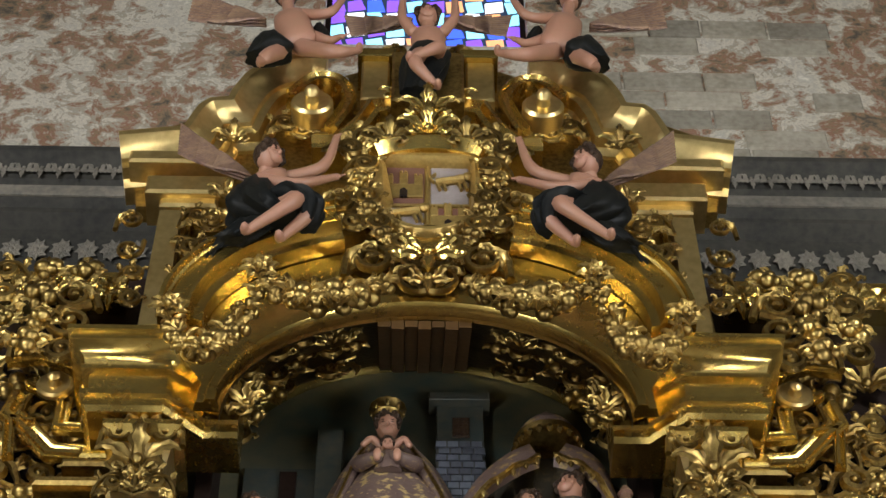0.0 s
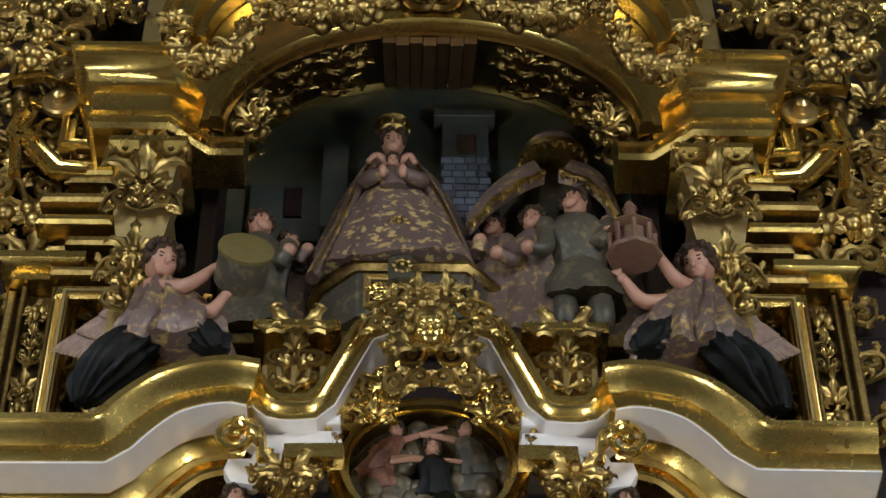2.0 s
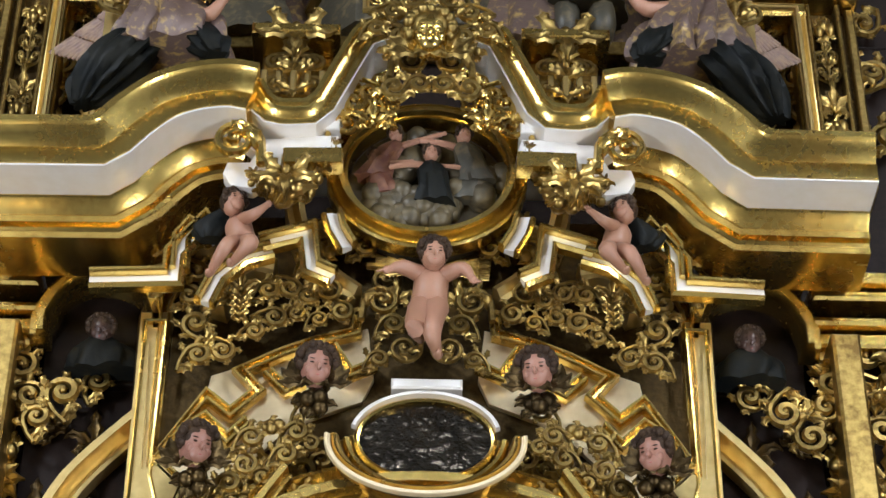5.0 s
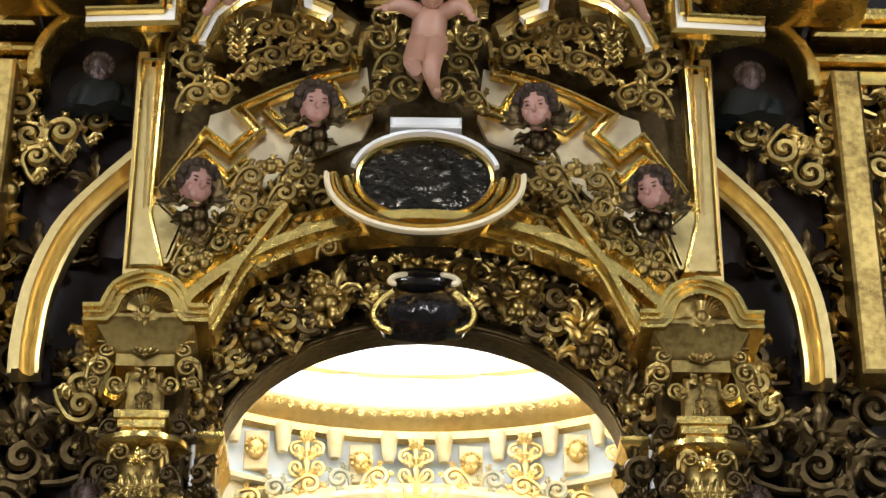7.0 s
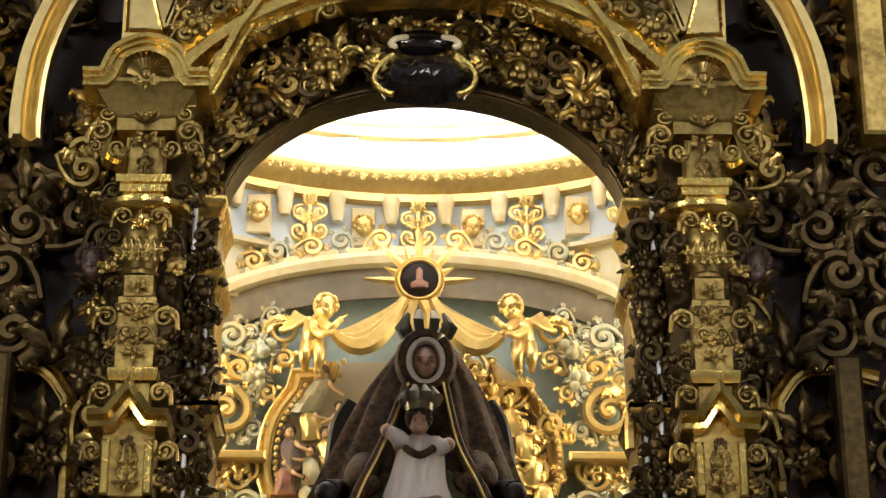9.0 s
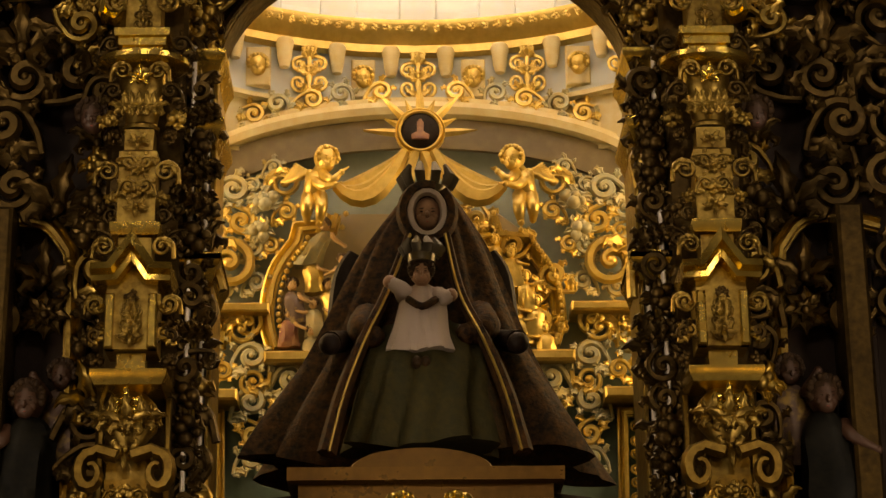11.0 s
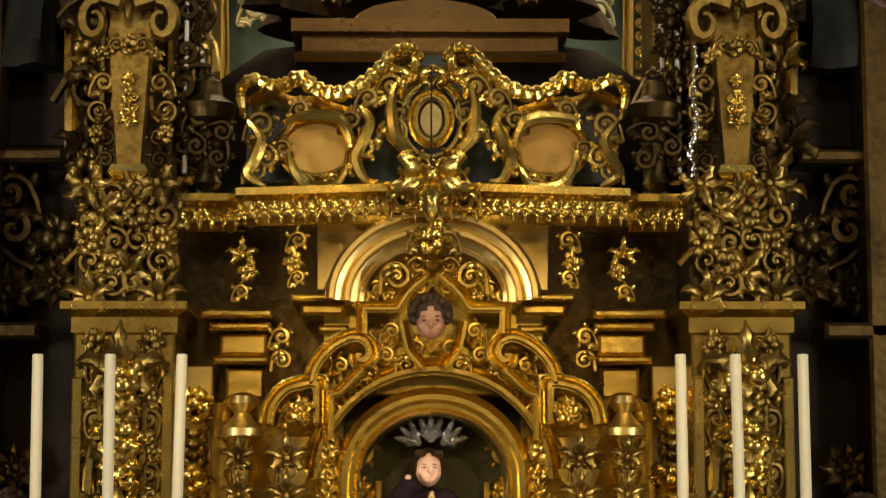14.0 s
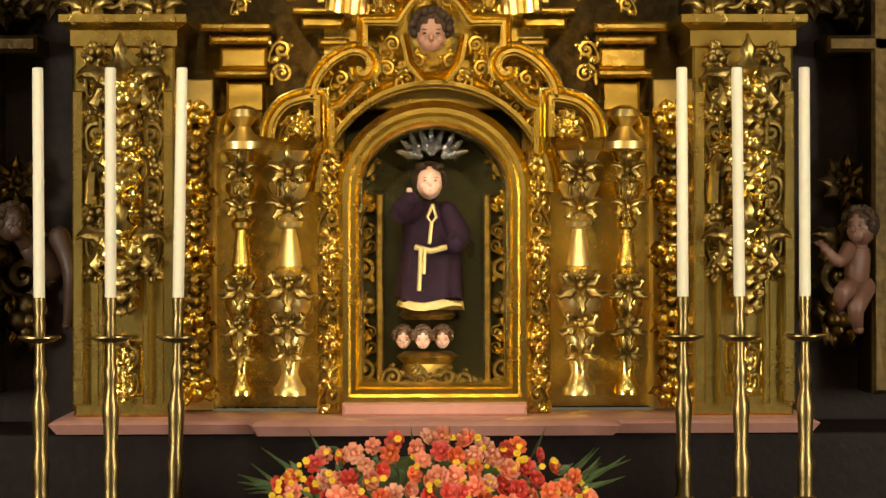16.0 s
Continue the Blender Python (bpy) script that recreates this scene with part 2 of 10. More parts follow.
def arc(xc, z0, a, h, t0, t1, n=16):
    """Points of an ellipse's arc; degrees from the right, counter-clockwise."""
    return [(xc + a * math.cos(radians(t0 + (t1 - t0) * i / n)), z0 + h * math.sin(radians(t0 + (t1 - t0) * i / n))) for i in range(n + 1)]


def smooth_path(pts, n=5):
    """A smooth curve through a few points."""
    out = []
    k = len(pts)
    for i in range(k - 1):
        p0, p1, p2, p3 = (Vector(pts[max(i - 1, 0)]), Vector(pts[i]), Vector(pts[i + 1]), Vector(pts[min(i + 2, k - 1)]))
        for j in range(n):
            t = j / n
            out.append(tuple(0.5 * ((2 * p1) + (p2 - p0) * t + (2 * p0 - 5 * p1 + 4 * p2 - p3) * t * t + (3 * p1 - p0 - 3 * p2 + p3) * t ** 3)))
    out.append(tuple(pts[-1]))
    return out


def flip_path(path):
    return [(-x, z) for x, z in reversed(path)]


def both(path):
    """A left half, ending on the middle line, and its mirror image."""
    return list(path) + flip_path(path)[1 if abs(path[-1][0]) < 1e-6 else 0:]


def rev(prof, s):
    return [(-n, d) for n, d in prof] if s < 0 else prof


def frame_prof(w, d):
    """A frame moulding w wide and d proud: fillet, hollow, round and inner lip."""
    return [(0, 0), (0, d * 0.7), (w * 0.12, d * 0.7), (w * 0.18, d), (w * 0.42, d), (w * 0.5, d * 0.62), (w * 0.66, d * 0.42), (w * 0.8, d * 0.5), (w * 0.88, d * 0.66), (w, d * 0.6), (w, 0)]


# ---- the church round it ----
# Unseen nave shell, assumed; it shapes reflections and holds the added lamps.
g = Geo().box(-8, 8, -10.4, 14, -0.3, 0.0)
solo("floor", g, material("worn_marble_floor", (0.22, 0.2, 0.165), 0.3, 0, (0.14, 0.12, 0.1), 0.8, 9, 0.05), "polished grey marble church floor", "floor", kind="structure")
for s in (-1, 1):
    g = Geo()
    for y0, y1, z0, z1 in ((-10.4, 0.2, 0, 18), (2.2, 10.2, 0, 18), (0.2, 2.2, 3.9, 10.8), (0.2, 2.2, 14.4, 18)):
        g.box(min(s * 7, s * 7.5), max(s * 7, s * 7.5), y0, y1, z0, z1)
    solo("wall_south" if s > 0 else "wall_north", g, STONE, "plain worn plaster side wall of the nave", "wall", kind="structure")
g = Geo()
for x0, x1, z0, z1 in ((-8, -1.2, 0, 18), (1.2, 8, 0, 18), (-1.2, 1.2, 0, 11.3), (-1.2, 1.2, 13.7, 18)):
    g.box(x0, x1, -10.4, -9.9, z0, z1)
solo("wall_west", g, STONE, "unseen plain end wall with an opening for an added lamp", "wall", kind="structure")
g = Geo()
rings = []
for y in (-10.4, 10.9):
    rings.append([(8 * math.cos(math.pi * i / 24), y, 17.4 + 4.5 * math.sin(math.pi * i / 24)) for i in range(25)] + [(7.6 * math.cos(math.pi * i / 24), y, 17.4 + 4.1 * math.sin(math.pi * i / 24)) for i in range(24, -1, -1)])
g.loft(rings)
solo("ceiling", g, STONE, "pale plaster barrel vault over the nave", "ceiling", kind="structure")

# end wall behind the altarpiece, with the stained-glass window and the chamber's opening
WY = 10.7
ZC = 16.66
FRESCO = material("flaking_fresco_plaster", (0.5, 0.43, 0.32), 0.75, 0, (0.1, 0.08, 0.06), 1.3, 8.0, 0.8, 0.03, 0.9)
for _k in FRESCO.node_tree.nodes:
    if _k.type == "TEX_NOISE":
        _k.inputs["Distortion"].default_value, _k.inputs["Detail"].default_value, _k.inputs["Roughness"].default_value = 0.5, 10, 0.72
        _k.inputs["Scale"].default_value = 1.1 if _k.inputs["Scale"].default_value < 5 else 4.5
_r = [k for k in FRESCO.node_tree.nodes if k.type == "VALTORGB"][0].color_ramp
_r.elements[0].position, _r.elements[0].color = 0.4, (0.05, 0.042, 0.032, 1)
_r.elements[1].position, _r.elements[1].color = 0.66, (0.8, 0.75, 0.64, 1)
for _p, _c in ((0.45, (0.13, 0.1, 0.065)), (0.485, (0.3, 0.2, 0.11)), (0.505, (0.26, 0.1, 0.06)), (0.52, (0.42, 0.36, 0.26)), (0.545, (0.36, 0.32, 0.25)), (0.56, (0.66, 0.6, 0.48)), (0.6, (0.46, 0.42, 0.34))):
    _r.elements.new(_p).color = (*_c, 1)
g = Geo()
wx, wz = 0.95, 18.964
for x0, x1, z0, z1 in ((-8, -2.6, 0, ZC), (2.6, 8, 0, ZC), (-2.6, 2.6, 8.9, ZC), (-8, -wx, ZC, 22), (wx, 8, ZC, 22), (-wx, wx, ZC, wz), (-wx, wx, wz + 2.2, 22)):
    g.box(x0, x1, WY, WY + 0.5, z0, z1)
solo("wall_east", g, FRESCO, "end wall with flaking old fresco and bare masonry", "wall", kind="structure")

# the church's own entablature on both sides
DARKSTONE = material("sooty_grey_stone", (0.05, 0.045, 0.033), 0.8, 0, (0.02, 0.02, 0.018), 3, 16, 0.6, 0.01, 0.8)
for s in (-1, 1):
    g = Geo()
    prof = [(0, 0), (0.42, 0), (0.42, -0.06), (0.36, -0.1), (0.3, -0.2), (0.3, -0.3), (0.26, -0.34), (0.26, -0.5), (0.2, -0.56), (0.2, -0.62), (0.08, -0.7), (0.06, -1.25), (0.1, -1.3), (0.1, -1.5), (0, -1.55)]
    x0, x1 = sorted((s * 1.9, s * 8))
    g.rail([(x0, WY), (x1, WY)], prof, ZC)
    solo("stone_cornice", g, DARKSTONE, "sooty grey carved stone cornice along the church wall", "cornice", kind="structure")

# ---- the altarpiece: backing ----
BACK = 9.1
# Near-black boards: the shade behind the carving is put into their colour.
back = thing("altarpiece_back", (0, 9.2, 0.8), "boards that back the altarpiece, near-black to carry shade", "altarpiece", kind="structure")
for s in (-1, 1):
    g = Geo()
    x0, x1 = sorted((s * 1.02, s * 3.2))
    g.box(x0, x1, BACK, BACK + 0.1, 0.9, 7.131)
    part("side_board", g, WOOD_AND_SHADE, back)
g = Geo().box(-3.2, 3.2, BACK, BACK + 0.1, 7.131 + 0.004, 10.399)
part("middle_board", g, WOOD_AND_SHADE, back)
for s in (-1, 1):
    x0, x1 = sorted((s * 1.55, s * 3.4))
    g = Geo().box(x0, x1, BACK, BACK + 0.1, 10.399 + 0.004, 13.455)
    part("upper_board", g, WOOD_AND_SHADE, back)

# ---- attic ----
attic = thing("attic_frontispiece", (0, 8.9, 12), "gilded attic with a broken scrolled pediment", "altarpiece")
AY = 8.9
panel = [(-1.772, 13.961), (1.802, 13.998), (1.861, 12.666), (-1.842, 12.641)]
g = Geo().prism(panel, AY - 0.06, AY + 0.1)
g.prism([(-2.116, 14.78), (-1.398, 15.235), (-0.496, 15.716), (0.529, 15.746), (1.436, 15.24), (2.143, 14.809), (2.018, 14.003), (-2.006, 13.968)], AY - 0.02, AY + 0.12)
part("backing_panel", g, GOLD_OLD, attic)
CORN = [(0.0, -0.1), (0.0, 0.3), (-0.05, 0.3), (-0.08, 0.27), (-0.14, 0.22), (-0.2, 0.2), (-0.21, 0.17), (-0.27, 0.17), (-0.28, 0.08), (-0.34, 0.05), (-0.34, -0.1)]
AL = [(-2.16, 14.474), (-1.714, 14.556)] + smooth_path([(-1.699, 14.605), (-1.63, 14.82), (-1.557, 14.916)], 4) + [(-1.426, 14.934)] + smooth_path([(-1.411, 15.008), (-1.307, 15.271), (-1.112, 15.451), (-0.907, 15.503), (-0.739, 15.493)], 5)
for s in (-1, 1):
    path = AL if s < 0 else flip_path(AL)
    part("pediment_moulding", Geo().mould(path, CORN, 8.9), GOLD_FLAT, attic)
    # curled end of the pediment
    c = (-0.823, 8.6, 14.823)
    g = Geo().lathe([(0.15, -0.12), (0.15, 0.03), (0.13, 0.05), (0.055, 0.05), (0.045, 0.1), (0.06, 0.12), (0.045, 0.15), (0.02, 0.17)], n=24, m=Matrix.Translation((-s * c[0], c[1], c[2])) @ pose(0, 0, 0, 90))
    part("volute", g, GOLD_FLAT, attic)
    roll = smooth_path([(-0.984, 15.057), (-0.830, 15.268), (-0.649, 15.243), (-0.561, 15.039), (-0.618, 14.792), (-0.684, 14.635)], 5)
    part("volute_band", Geo().mould([(-s * x, z) for x, z in roll], rev([(-0.05, -0.15), (-0.05, 0.08), (-0.03, 0.1), (-0.01, 0.07), (0.03, 0.06), (0.05, 0.09), (0.06, -0.15)], s), 8.72), GOLD, attic)
    # lower cornice blocks and side pilaster
    g = Geo()
    for (xa, za, xb, zb, d) in (((-2.063, 14.317) + (-1.353, 14.187) + (0.26,)), ((-1.926, 14.108) + (-1.373, 13.912) + (0.2,)), ((-1.825, 13.968) + (-1.427, 13.836) + (0.14,))):
        x0, x1 = sorted((-s * xa, -s * xb))
        g.box(x0, x1, AY - d, AY + 0.1, zb, za, 0.02)
    part("cornice_block", g, GOLD_FLAT, attic)
    pl = [(-1.809, 13.759), (-1.66, 13.763), (-1.661, 12.55), (-1.825, 12.519)]
    g = Geo().prism([(-s * x, z) for x, z in pl], AY - 0.16, AY + 0.1, 0.012)
    part("side_pilaster", g, GOLD_FLAT, attic)
    fr = [(-1.625, 13.713), (-1.282, 13.721), (-1.237, 13.107), (-1.642, 12.72)]
    g = Geo().mould([(-s * x, z) for x, z in fr], rev([(0, 0), (0, 0.05), (0.03, 0.06), (0.04, 0.03), (0.05, 0)], s), AY - 0.05, True)
    part("panel_moulding", g, GOLD, attic)

# ---- great upper arch ----
arch = thing("upper_arch", (0, 8.4, 11), "gilded segmental arch with a deep carved soffit", "arch")
FY = 8.3
IA = abs(-1.206)
IZ0, IZ1 = 11.36, 12.263
EA, EZ0, EZ1 = abs(-1.581), 12.013, 13.124
inner = arc(0, IZ0, IA, IZ1 - IZ0, 180, 0, 28)
outer = arc(0, EZ0, EA, EZ1 - EZ0, 180, 0, 28)
g = Geo()
g.loft([[(x, FY + 0.06, z) for x, z in inner] + [(x, FY + 0.06, z) for x, z in reversed(outer)], [(x, 8.44, z) for x, z in inner] + [(x, 8.9, z) for x, z in reversed(outer)]], caps=False)
g.add([(x, FY + 0.06, z) for x, z in inner] + [(x, FY + 0.06, z) for x, z in outer], [(i, i + 1, i + 30, i + 29) for i in range(28)])
part("arch_ring", g, GOLD, arch)
g = Geo().mould(inner, [(0, -0.05), (0, 0.02), (0.02, 0.05), (0.07, 0.05), (0.09, 0.02), (0.13, 0.02), (0.15, -0.05)], FY + 0.06)
part("inner_moulding", g, GOLD, arch)
# the outer moulding is broken in the middle for the shield
for s in (-1, 1):
    seg = [p for p in arc(0, EZ0, EA, EZ1 - EZ0, 180, 112, 16)]
    seg = seg if s < 0 else flip_path(seg)
    g = Geo().mould(seg, [(0.04, -0.1), (0.04, 0.16), (0.025, 0.19), (0.0, 0.19), (-0.005, 0.15), (-0.02, 0.14), (-0.025, 0.12), (-0.13, 0.11), (-0.135, 0.14), (-0.155, 0.145), (-0.165, 0.1), (-0.18, 0.06), (-0.23, 0.05), (-0.24, -0.05)], FY)
    part("outer_moulding", g, GOLD, arch)
    # impost blocks
    za, zb = 11.949, 11.367
    x0, x1 = abs(-1.992), abs(-1.525)
    h = za - zb
    g = Geo().rail([(-x0, 9.0), (-x0, 8.4), (-x1, 8.4), (-x1 + 0.22, 8.6), (-x1 + 0.42, 8.6)], [(-0.3, 0), (0.15, 0), (0.15, -0.06 * h), (0.125, -0.08 * h), (0.125, -0.16 * h), (0.08, -0.2 * h), (0.04, -0.3 * h), (0.03, -0.4 * h), (0.045, -0.42 * h), (0.045, -0.47 * h), (0.0, -0.5 * h), (-0.01, -0.72 * h), (0.03, -0.75 * h), (0.03, -0.82 * h), (0.005, -0.84 * h), (0.005, -0.95 * h), (-0.02, -h), (-0.3, -h)], za)
    part("impost", g if s < 0 else g.mirrored(), GOLD, arch)

# ---- upper niche ----
niche = thing("upper_niche", (0, 9.7, 9.4), "arched niche painted with a dim walled town", "niche", kind="structure")
NY = 9.4
NA, NZ0, NZ1 = abs(-1.274), 11.913, 12.926
rear = arc(0, NZ0, NA, NZ1 - NZ0, 180, 0, 28)
g = Geo()
g.loft([[(x, FY + 0.1, z) for x, z in inner], [(x, NY, z) for x, z in rear]], closed=False)
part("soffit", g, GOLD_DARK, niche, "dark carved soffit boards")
BOARD = material("brown_canopy_boards", (0.085, 0.042, 0.012), 0.4, 0.1, (0.04, 0.018, 0.006), 2, 26, 0.3)
for k in range(7):
    x0, x1 = -0.3 + k * 0.083, -0.3 + k * 0.083 + 0.078
    part("canopy_board", Geo().loft([[(x0, FY + 0.14, IZ1 - 0.01), (x1, FY + 0.14, IZ1 - 0.01), (x1, FY + 0.14, IZ1 - 0.07 - 0.02 * (k % 2)), (x0, FY + 0.14, IZ1 - 0.07 - 0.02 * (k % 2))], [(x0, NY - 0.05, NZ1 - 0.03), (x1, NY - 0.05, NZ1 - 0.03), (x1, NY - 0.05, NZ1 - 0.1 - 0.02 * (k % 2)), (x0, NY - 0.05, NZ1 - 0.1 - 0.02 * (k % 2))]]), BOARD, niche)
part("rim", Geo().mould(rear, [(-0.01, -0.02), (-0.01, 0.05), (-0.03, 0.07), (-0.05, 0.04), (-0.05, -0.02)], NY - 0.03), GOLD, niche)
NF = 10.308
PAINT = material("dim_painted_board", (0.02, 0.03, 0.024), 0.4, 0, (0.07, 0.06, 0.03), 1.4, 8, 0.3, 0.006, 0.9)
g = Geo().box(-1.9, 1.9, NY, NY + 0.08, NF - 0.2, NZ1 + 0.3)
part("painted_back", g, PAINT, niche, "dim green and blue painted back wall")
for s in (-1, 1):
    x0, x1 = sorted((s * (NA + 0.0), s * (NA + 0.1)))
    part("side_wall", Geo().box(x0, x1, 9.0, NY, NF - 0.2, NZ0), WOOD_AND_SHADE, niche)
part("niche_floor", Geo().box(-1.9, 1.9, 8.98, NY, NF - 0.1, NF), GOLD_OLD, niche)

# ---- the great cornice ----
great = thing("great_cornice", (0, 8.4, 8.6), "great gilded cornice with broken curved pediment", "cornice")
CY = 8.0
GL = [(-2.173, 8.85), (-1.653, 8.856)] + smooth_path([(-1.633, 8.871), (-1.531, 8.997), (-1.378, 9.134), (-1.189, 9.215), (-0.995, 9.242), (-0.852, 9.216)], 5)
GC = smooth_path([(-0.839, 9.207), (-0.764, 9.085), (-0.623, 9.082)], 4) + smooth_path([(-0.58, 9.127), (-0.493, 9.338), (-0.397, 9.566)], 5) + [(-0.358, 9.607), (-0.214, 9.674)]
GP = [(0, -0.7), (0, 0), (-0.035, 0), (-0.05, -0.02), (-0.09, -0.035), (-0.14, -0.075), (-0.16, -0.06), (-0.25, -0.06), (-0.25, -0.3), (-0.275, -0.31), (-0.32, -0.36), (-0.345, -0.38), (-0.35, -0.35), (-0.385, -0.35), (-0.39, -0.39), (-0.42, -0.41), (-0.425, -0.38), (-0.46, -0.38), (-0.46, -0.7)]
GPC = [(0, -0.5), (0, 0), (-0.025, 0), (-0.035, -0.02), (-0.06, -0.03), (-0.08, -0.06), (-0.11, -0.06), (-0.11, -0.3), (-0.13, -0.32), (-0.14, -0.5)]
for s in (-1, 1):
    p1 = GL if s < 0 else flip_path(GL)
    p2 = GC if s < 0 else flip_path(GC)
    part("curved_cornice", Geo().mould(p1, GP, CY), GOLD, great)
    part("inner_cornice", Geo().mould(p2, GPC, CY + 0.1), GOLD, great)
    # underside step between the two; the light it catches is painted pale
    x0, x1 = sorted((s * abs(-0.928), s * abs(-0.452)))
    part("pale_soffit", Geo().mould(p1, [(-0.252, -0.065), (-0.252, -0.295), (-0.262, -0.295), (-0.262, -0.065)], CY), PALE_LIT, great, "gilded soffit with caught light painted pale")
    part("pale_soffit", Geo().mould(p2, [(-0.112, -0.065), (-0.112, -0.295), (-0.12, -0.295), (-0.12, -0.065)], CY + 0.1), PALE_LIT, great, "gilded soffit with caught light painted pale")
    part("soffit_step", Geo().box(x0, x1, 8.25, 8.8, 9.01, 9.103), PALE_LIT, great)

for s in (-1, 1):
    so = [(-0.946, 9.011), (-0.864, 8.941), (-0.736, 8.947), (-0.714, 8.966), (-0.457, 8.973), (-0.431, 8.865), (-0.731, 8.854), (-0.738, 8.764), (-0.779, 8.692), (-0.866, 8.626), (-0.977, 8.645), (-1.017, 8.721), (-0.999, 8.786), (-0.889, 8.789), (-0.859, 8.854), (-0.953, 8.931)]
    part("pale_soffit", Geo().prism([(-s * x, z) for x, z in so], 8.26, 8.34, 0.004), PALE_LIT, great, "gilded soffit with caught light painted pale")
    part("recess_panel", Geo().prism([(-s * x, z) for x, z in [(-0.725, 8.843), (-0.431, 8.850), (-0.428, 8.757), (-0.721, 8.750)]], 8.2, 8.3, 0.006), GOLD, great)
    for pth, w in (([(-1.646, 8.224), (-1.242, 8.244), (-1.242, 8.390), (-1.108, 8.573), (-1.047, 8.484)], 0.05), ([(-1.212, 8.297), (-1.216, 8.487), (-1.176, 8.551), (-1.105, 8.496)], 0.035), ([(-0.825, 8.462), (-0.599, 8.537), (-0.571, 8.323), (-0.465, 8.271)], 0.045), ([(-0.484, 8.660), (-0.458, 8.562), (-0.399, 8.451)], 0.05), ([(-1.078, 8.107), (-1.025, 8.257), (-0.908, 8.373), (-0.766, 8.421)], 0.04)):
        q = pth if s < 0 else flip_path(pth)
        part("pale_moulding", Geo().mould(q, [(-w / 2, -0.03), (-w / 2, 0.02), (w / 2, 0.0), (w / 2, -0.03)], 8.5), PALE_LIT, great)
        part("gilt_moulding", Geo().mould(q, [(w / 2 + 0.002, -0.03), (w / 2 + 0.002, 0.03), (w / 2 + 0.012, 0.045), (w / 2 + 0.026, 0.045), (w / 2 + 0.034, 0.02), (w / 2 + 0.04, -0.03)], 8.5), GOLD, great)
        part("gilt_moulding", Geo().mould(q, [(-w / 2 - 0.03, -0.03), (-w / 2 - 0.03, 0.02), (-w / 2 - 0.015, 0.035), (-w / 2 - 0.002, 0.025), (-w / 2 - 0.002, -0.03)], 8.5), GOLD, great)

# ---- middle stage ----
mid = thing("middle_stage", (0, 8.8, 7), "gilded middle stage with stepped mouldings and carving", "altarpiece")
MY = 8.8
g = Geo()
left = [(-1.273, 8.87), (-1.434, 8.226), (-1.405, 7.007), (-1.408, 6.915), (-0.966, 6.772), (-0.744, 7.076), (-0.35, 7.266)]
poly = left + [(-x, z) for x, z in reversed(left)]
g.prism(poly, MY, MY + 0.2)
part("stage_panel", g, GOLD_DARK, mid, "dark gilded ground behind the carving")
for s in (-1, 1):
    cz_ = [(-1.299, 7.337), (-1.065, 7.733), (-1.045, 7.864), (-0.900, 7.922), (-0.700, 8.009), (-0.536, 8.082), (-0.288, 8.161), (-0.254, 7.861), (-0.306, 7.729), (-0.629, 7.595), (-0.835, 7.370), (-0.991, 7.274), (-1.120, 6.996), (-1.198, 6.995)]
    part("pale_field", Geo().prism([(-s * x, z) for x, z in cz_], MY - 0.03, MY + 0.02, 0.004), CREAM_GOLD, mid)
STEP_M = [(-0.03, 0), (-0.03, 0.05), (-0.022, 0.06), (-0.012, 0.06), (-0.006, 0.025), (0.01, 0.02), (0.016, 0.05), (0.028, 0.05), (0.03, 0)]
for s in (-1, 1):
    def mm(p):
        return p if s < 0 else flip_path(p)
    # flat pilaster with its arched side niche
    pil = [(-1.408, 8.191), (-1.255, 8.194), (-1.277, 7.302), (-1.181, 6.926), (-1.396, 6.922)]
    part("flat_pilaster", Geo().prism([(-s * x, z) for x, z in pil], MY - 0.1, MY + 0.1, 0.01), GOLD_FLAT, mid)
    zz = [(-1.303, 8.435), (-1.290, 8.128), (-1.284, 7.636), (-1.292, 7.333), (-1.051, 7.710), (-0.934, 7.609), (-0.806, 7.740), (-0.898, 7.849), (-0.695, 7.962), (-0.533, 8.034), (-0.347, 8.091), (-0.338, 8.206)]
    part("stepped_moulding", Geo().mould(mm(zz), STEP_M, MY - 0.06), GOLD, mid)
    zz = [(-1.164, 7.494), (-1.051, 7.582), (-0.938, 7.463), (-0.841, 7.573)]
    part("stepped_moulding", Geo().mould(mm(zz), STEP_M, MY - 0.06), GOLD, mid)
    zz = [(-0.767, 7.852), (-0.673, 7.749), (-0.593, 7.802)]
    part("stepped_moulding", Geo().mould(mm(zz), STEP_M, MY - 0.06), GOLD, mid)
    zz = [(-0.463, 8.009), (-0.368, 7.845), (-0.249, 7.906)]
    part("stepped_moulding", Geo().mould(mm(zz), STEP_M, MY - 0.06), GOLD, mid)
    zz = [(-1.254, 7.327), (-1.119, 7.199), (-1.180, 7.001)]
    part("stepped_moulding", Geo().mould(mm(zz), STEP_M, MY - 0.06), GOLD, mid)
    foot = [(-1.402, 7.992), (-1.350, 7.993), (-1.325, 7.276), (-1.237, 7.309), (-1.123, 7.181), (-1.184, 6.986), (-1.390, 6.923)]
    part("pilaster_face", Geo().prism([(-s * x, z) for x, z in foot], MY - 0.12, MY - 0.09, 0.004), GOLD_FLAT, mid)

# ---- chamber arch ----
CA = abs(-0.933)
CZ0, CZ1 = 6.102, 6.791
chamber_arch = thing("chamber_arch", (0, 8.9, 5), "carved gilded arch round the statue chamber", "arch")
cin = [(-CA * 1.04, 3.7)] + arc(0, CZ0, CA, CZ1 - CZ0, 180, 0, 28) + [(CA * 1.04, 3.7)]
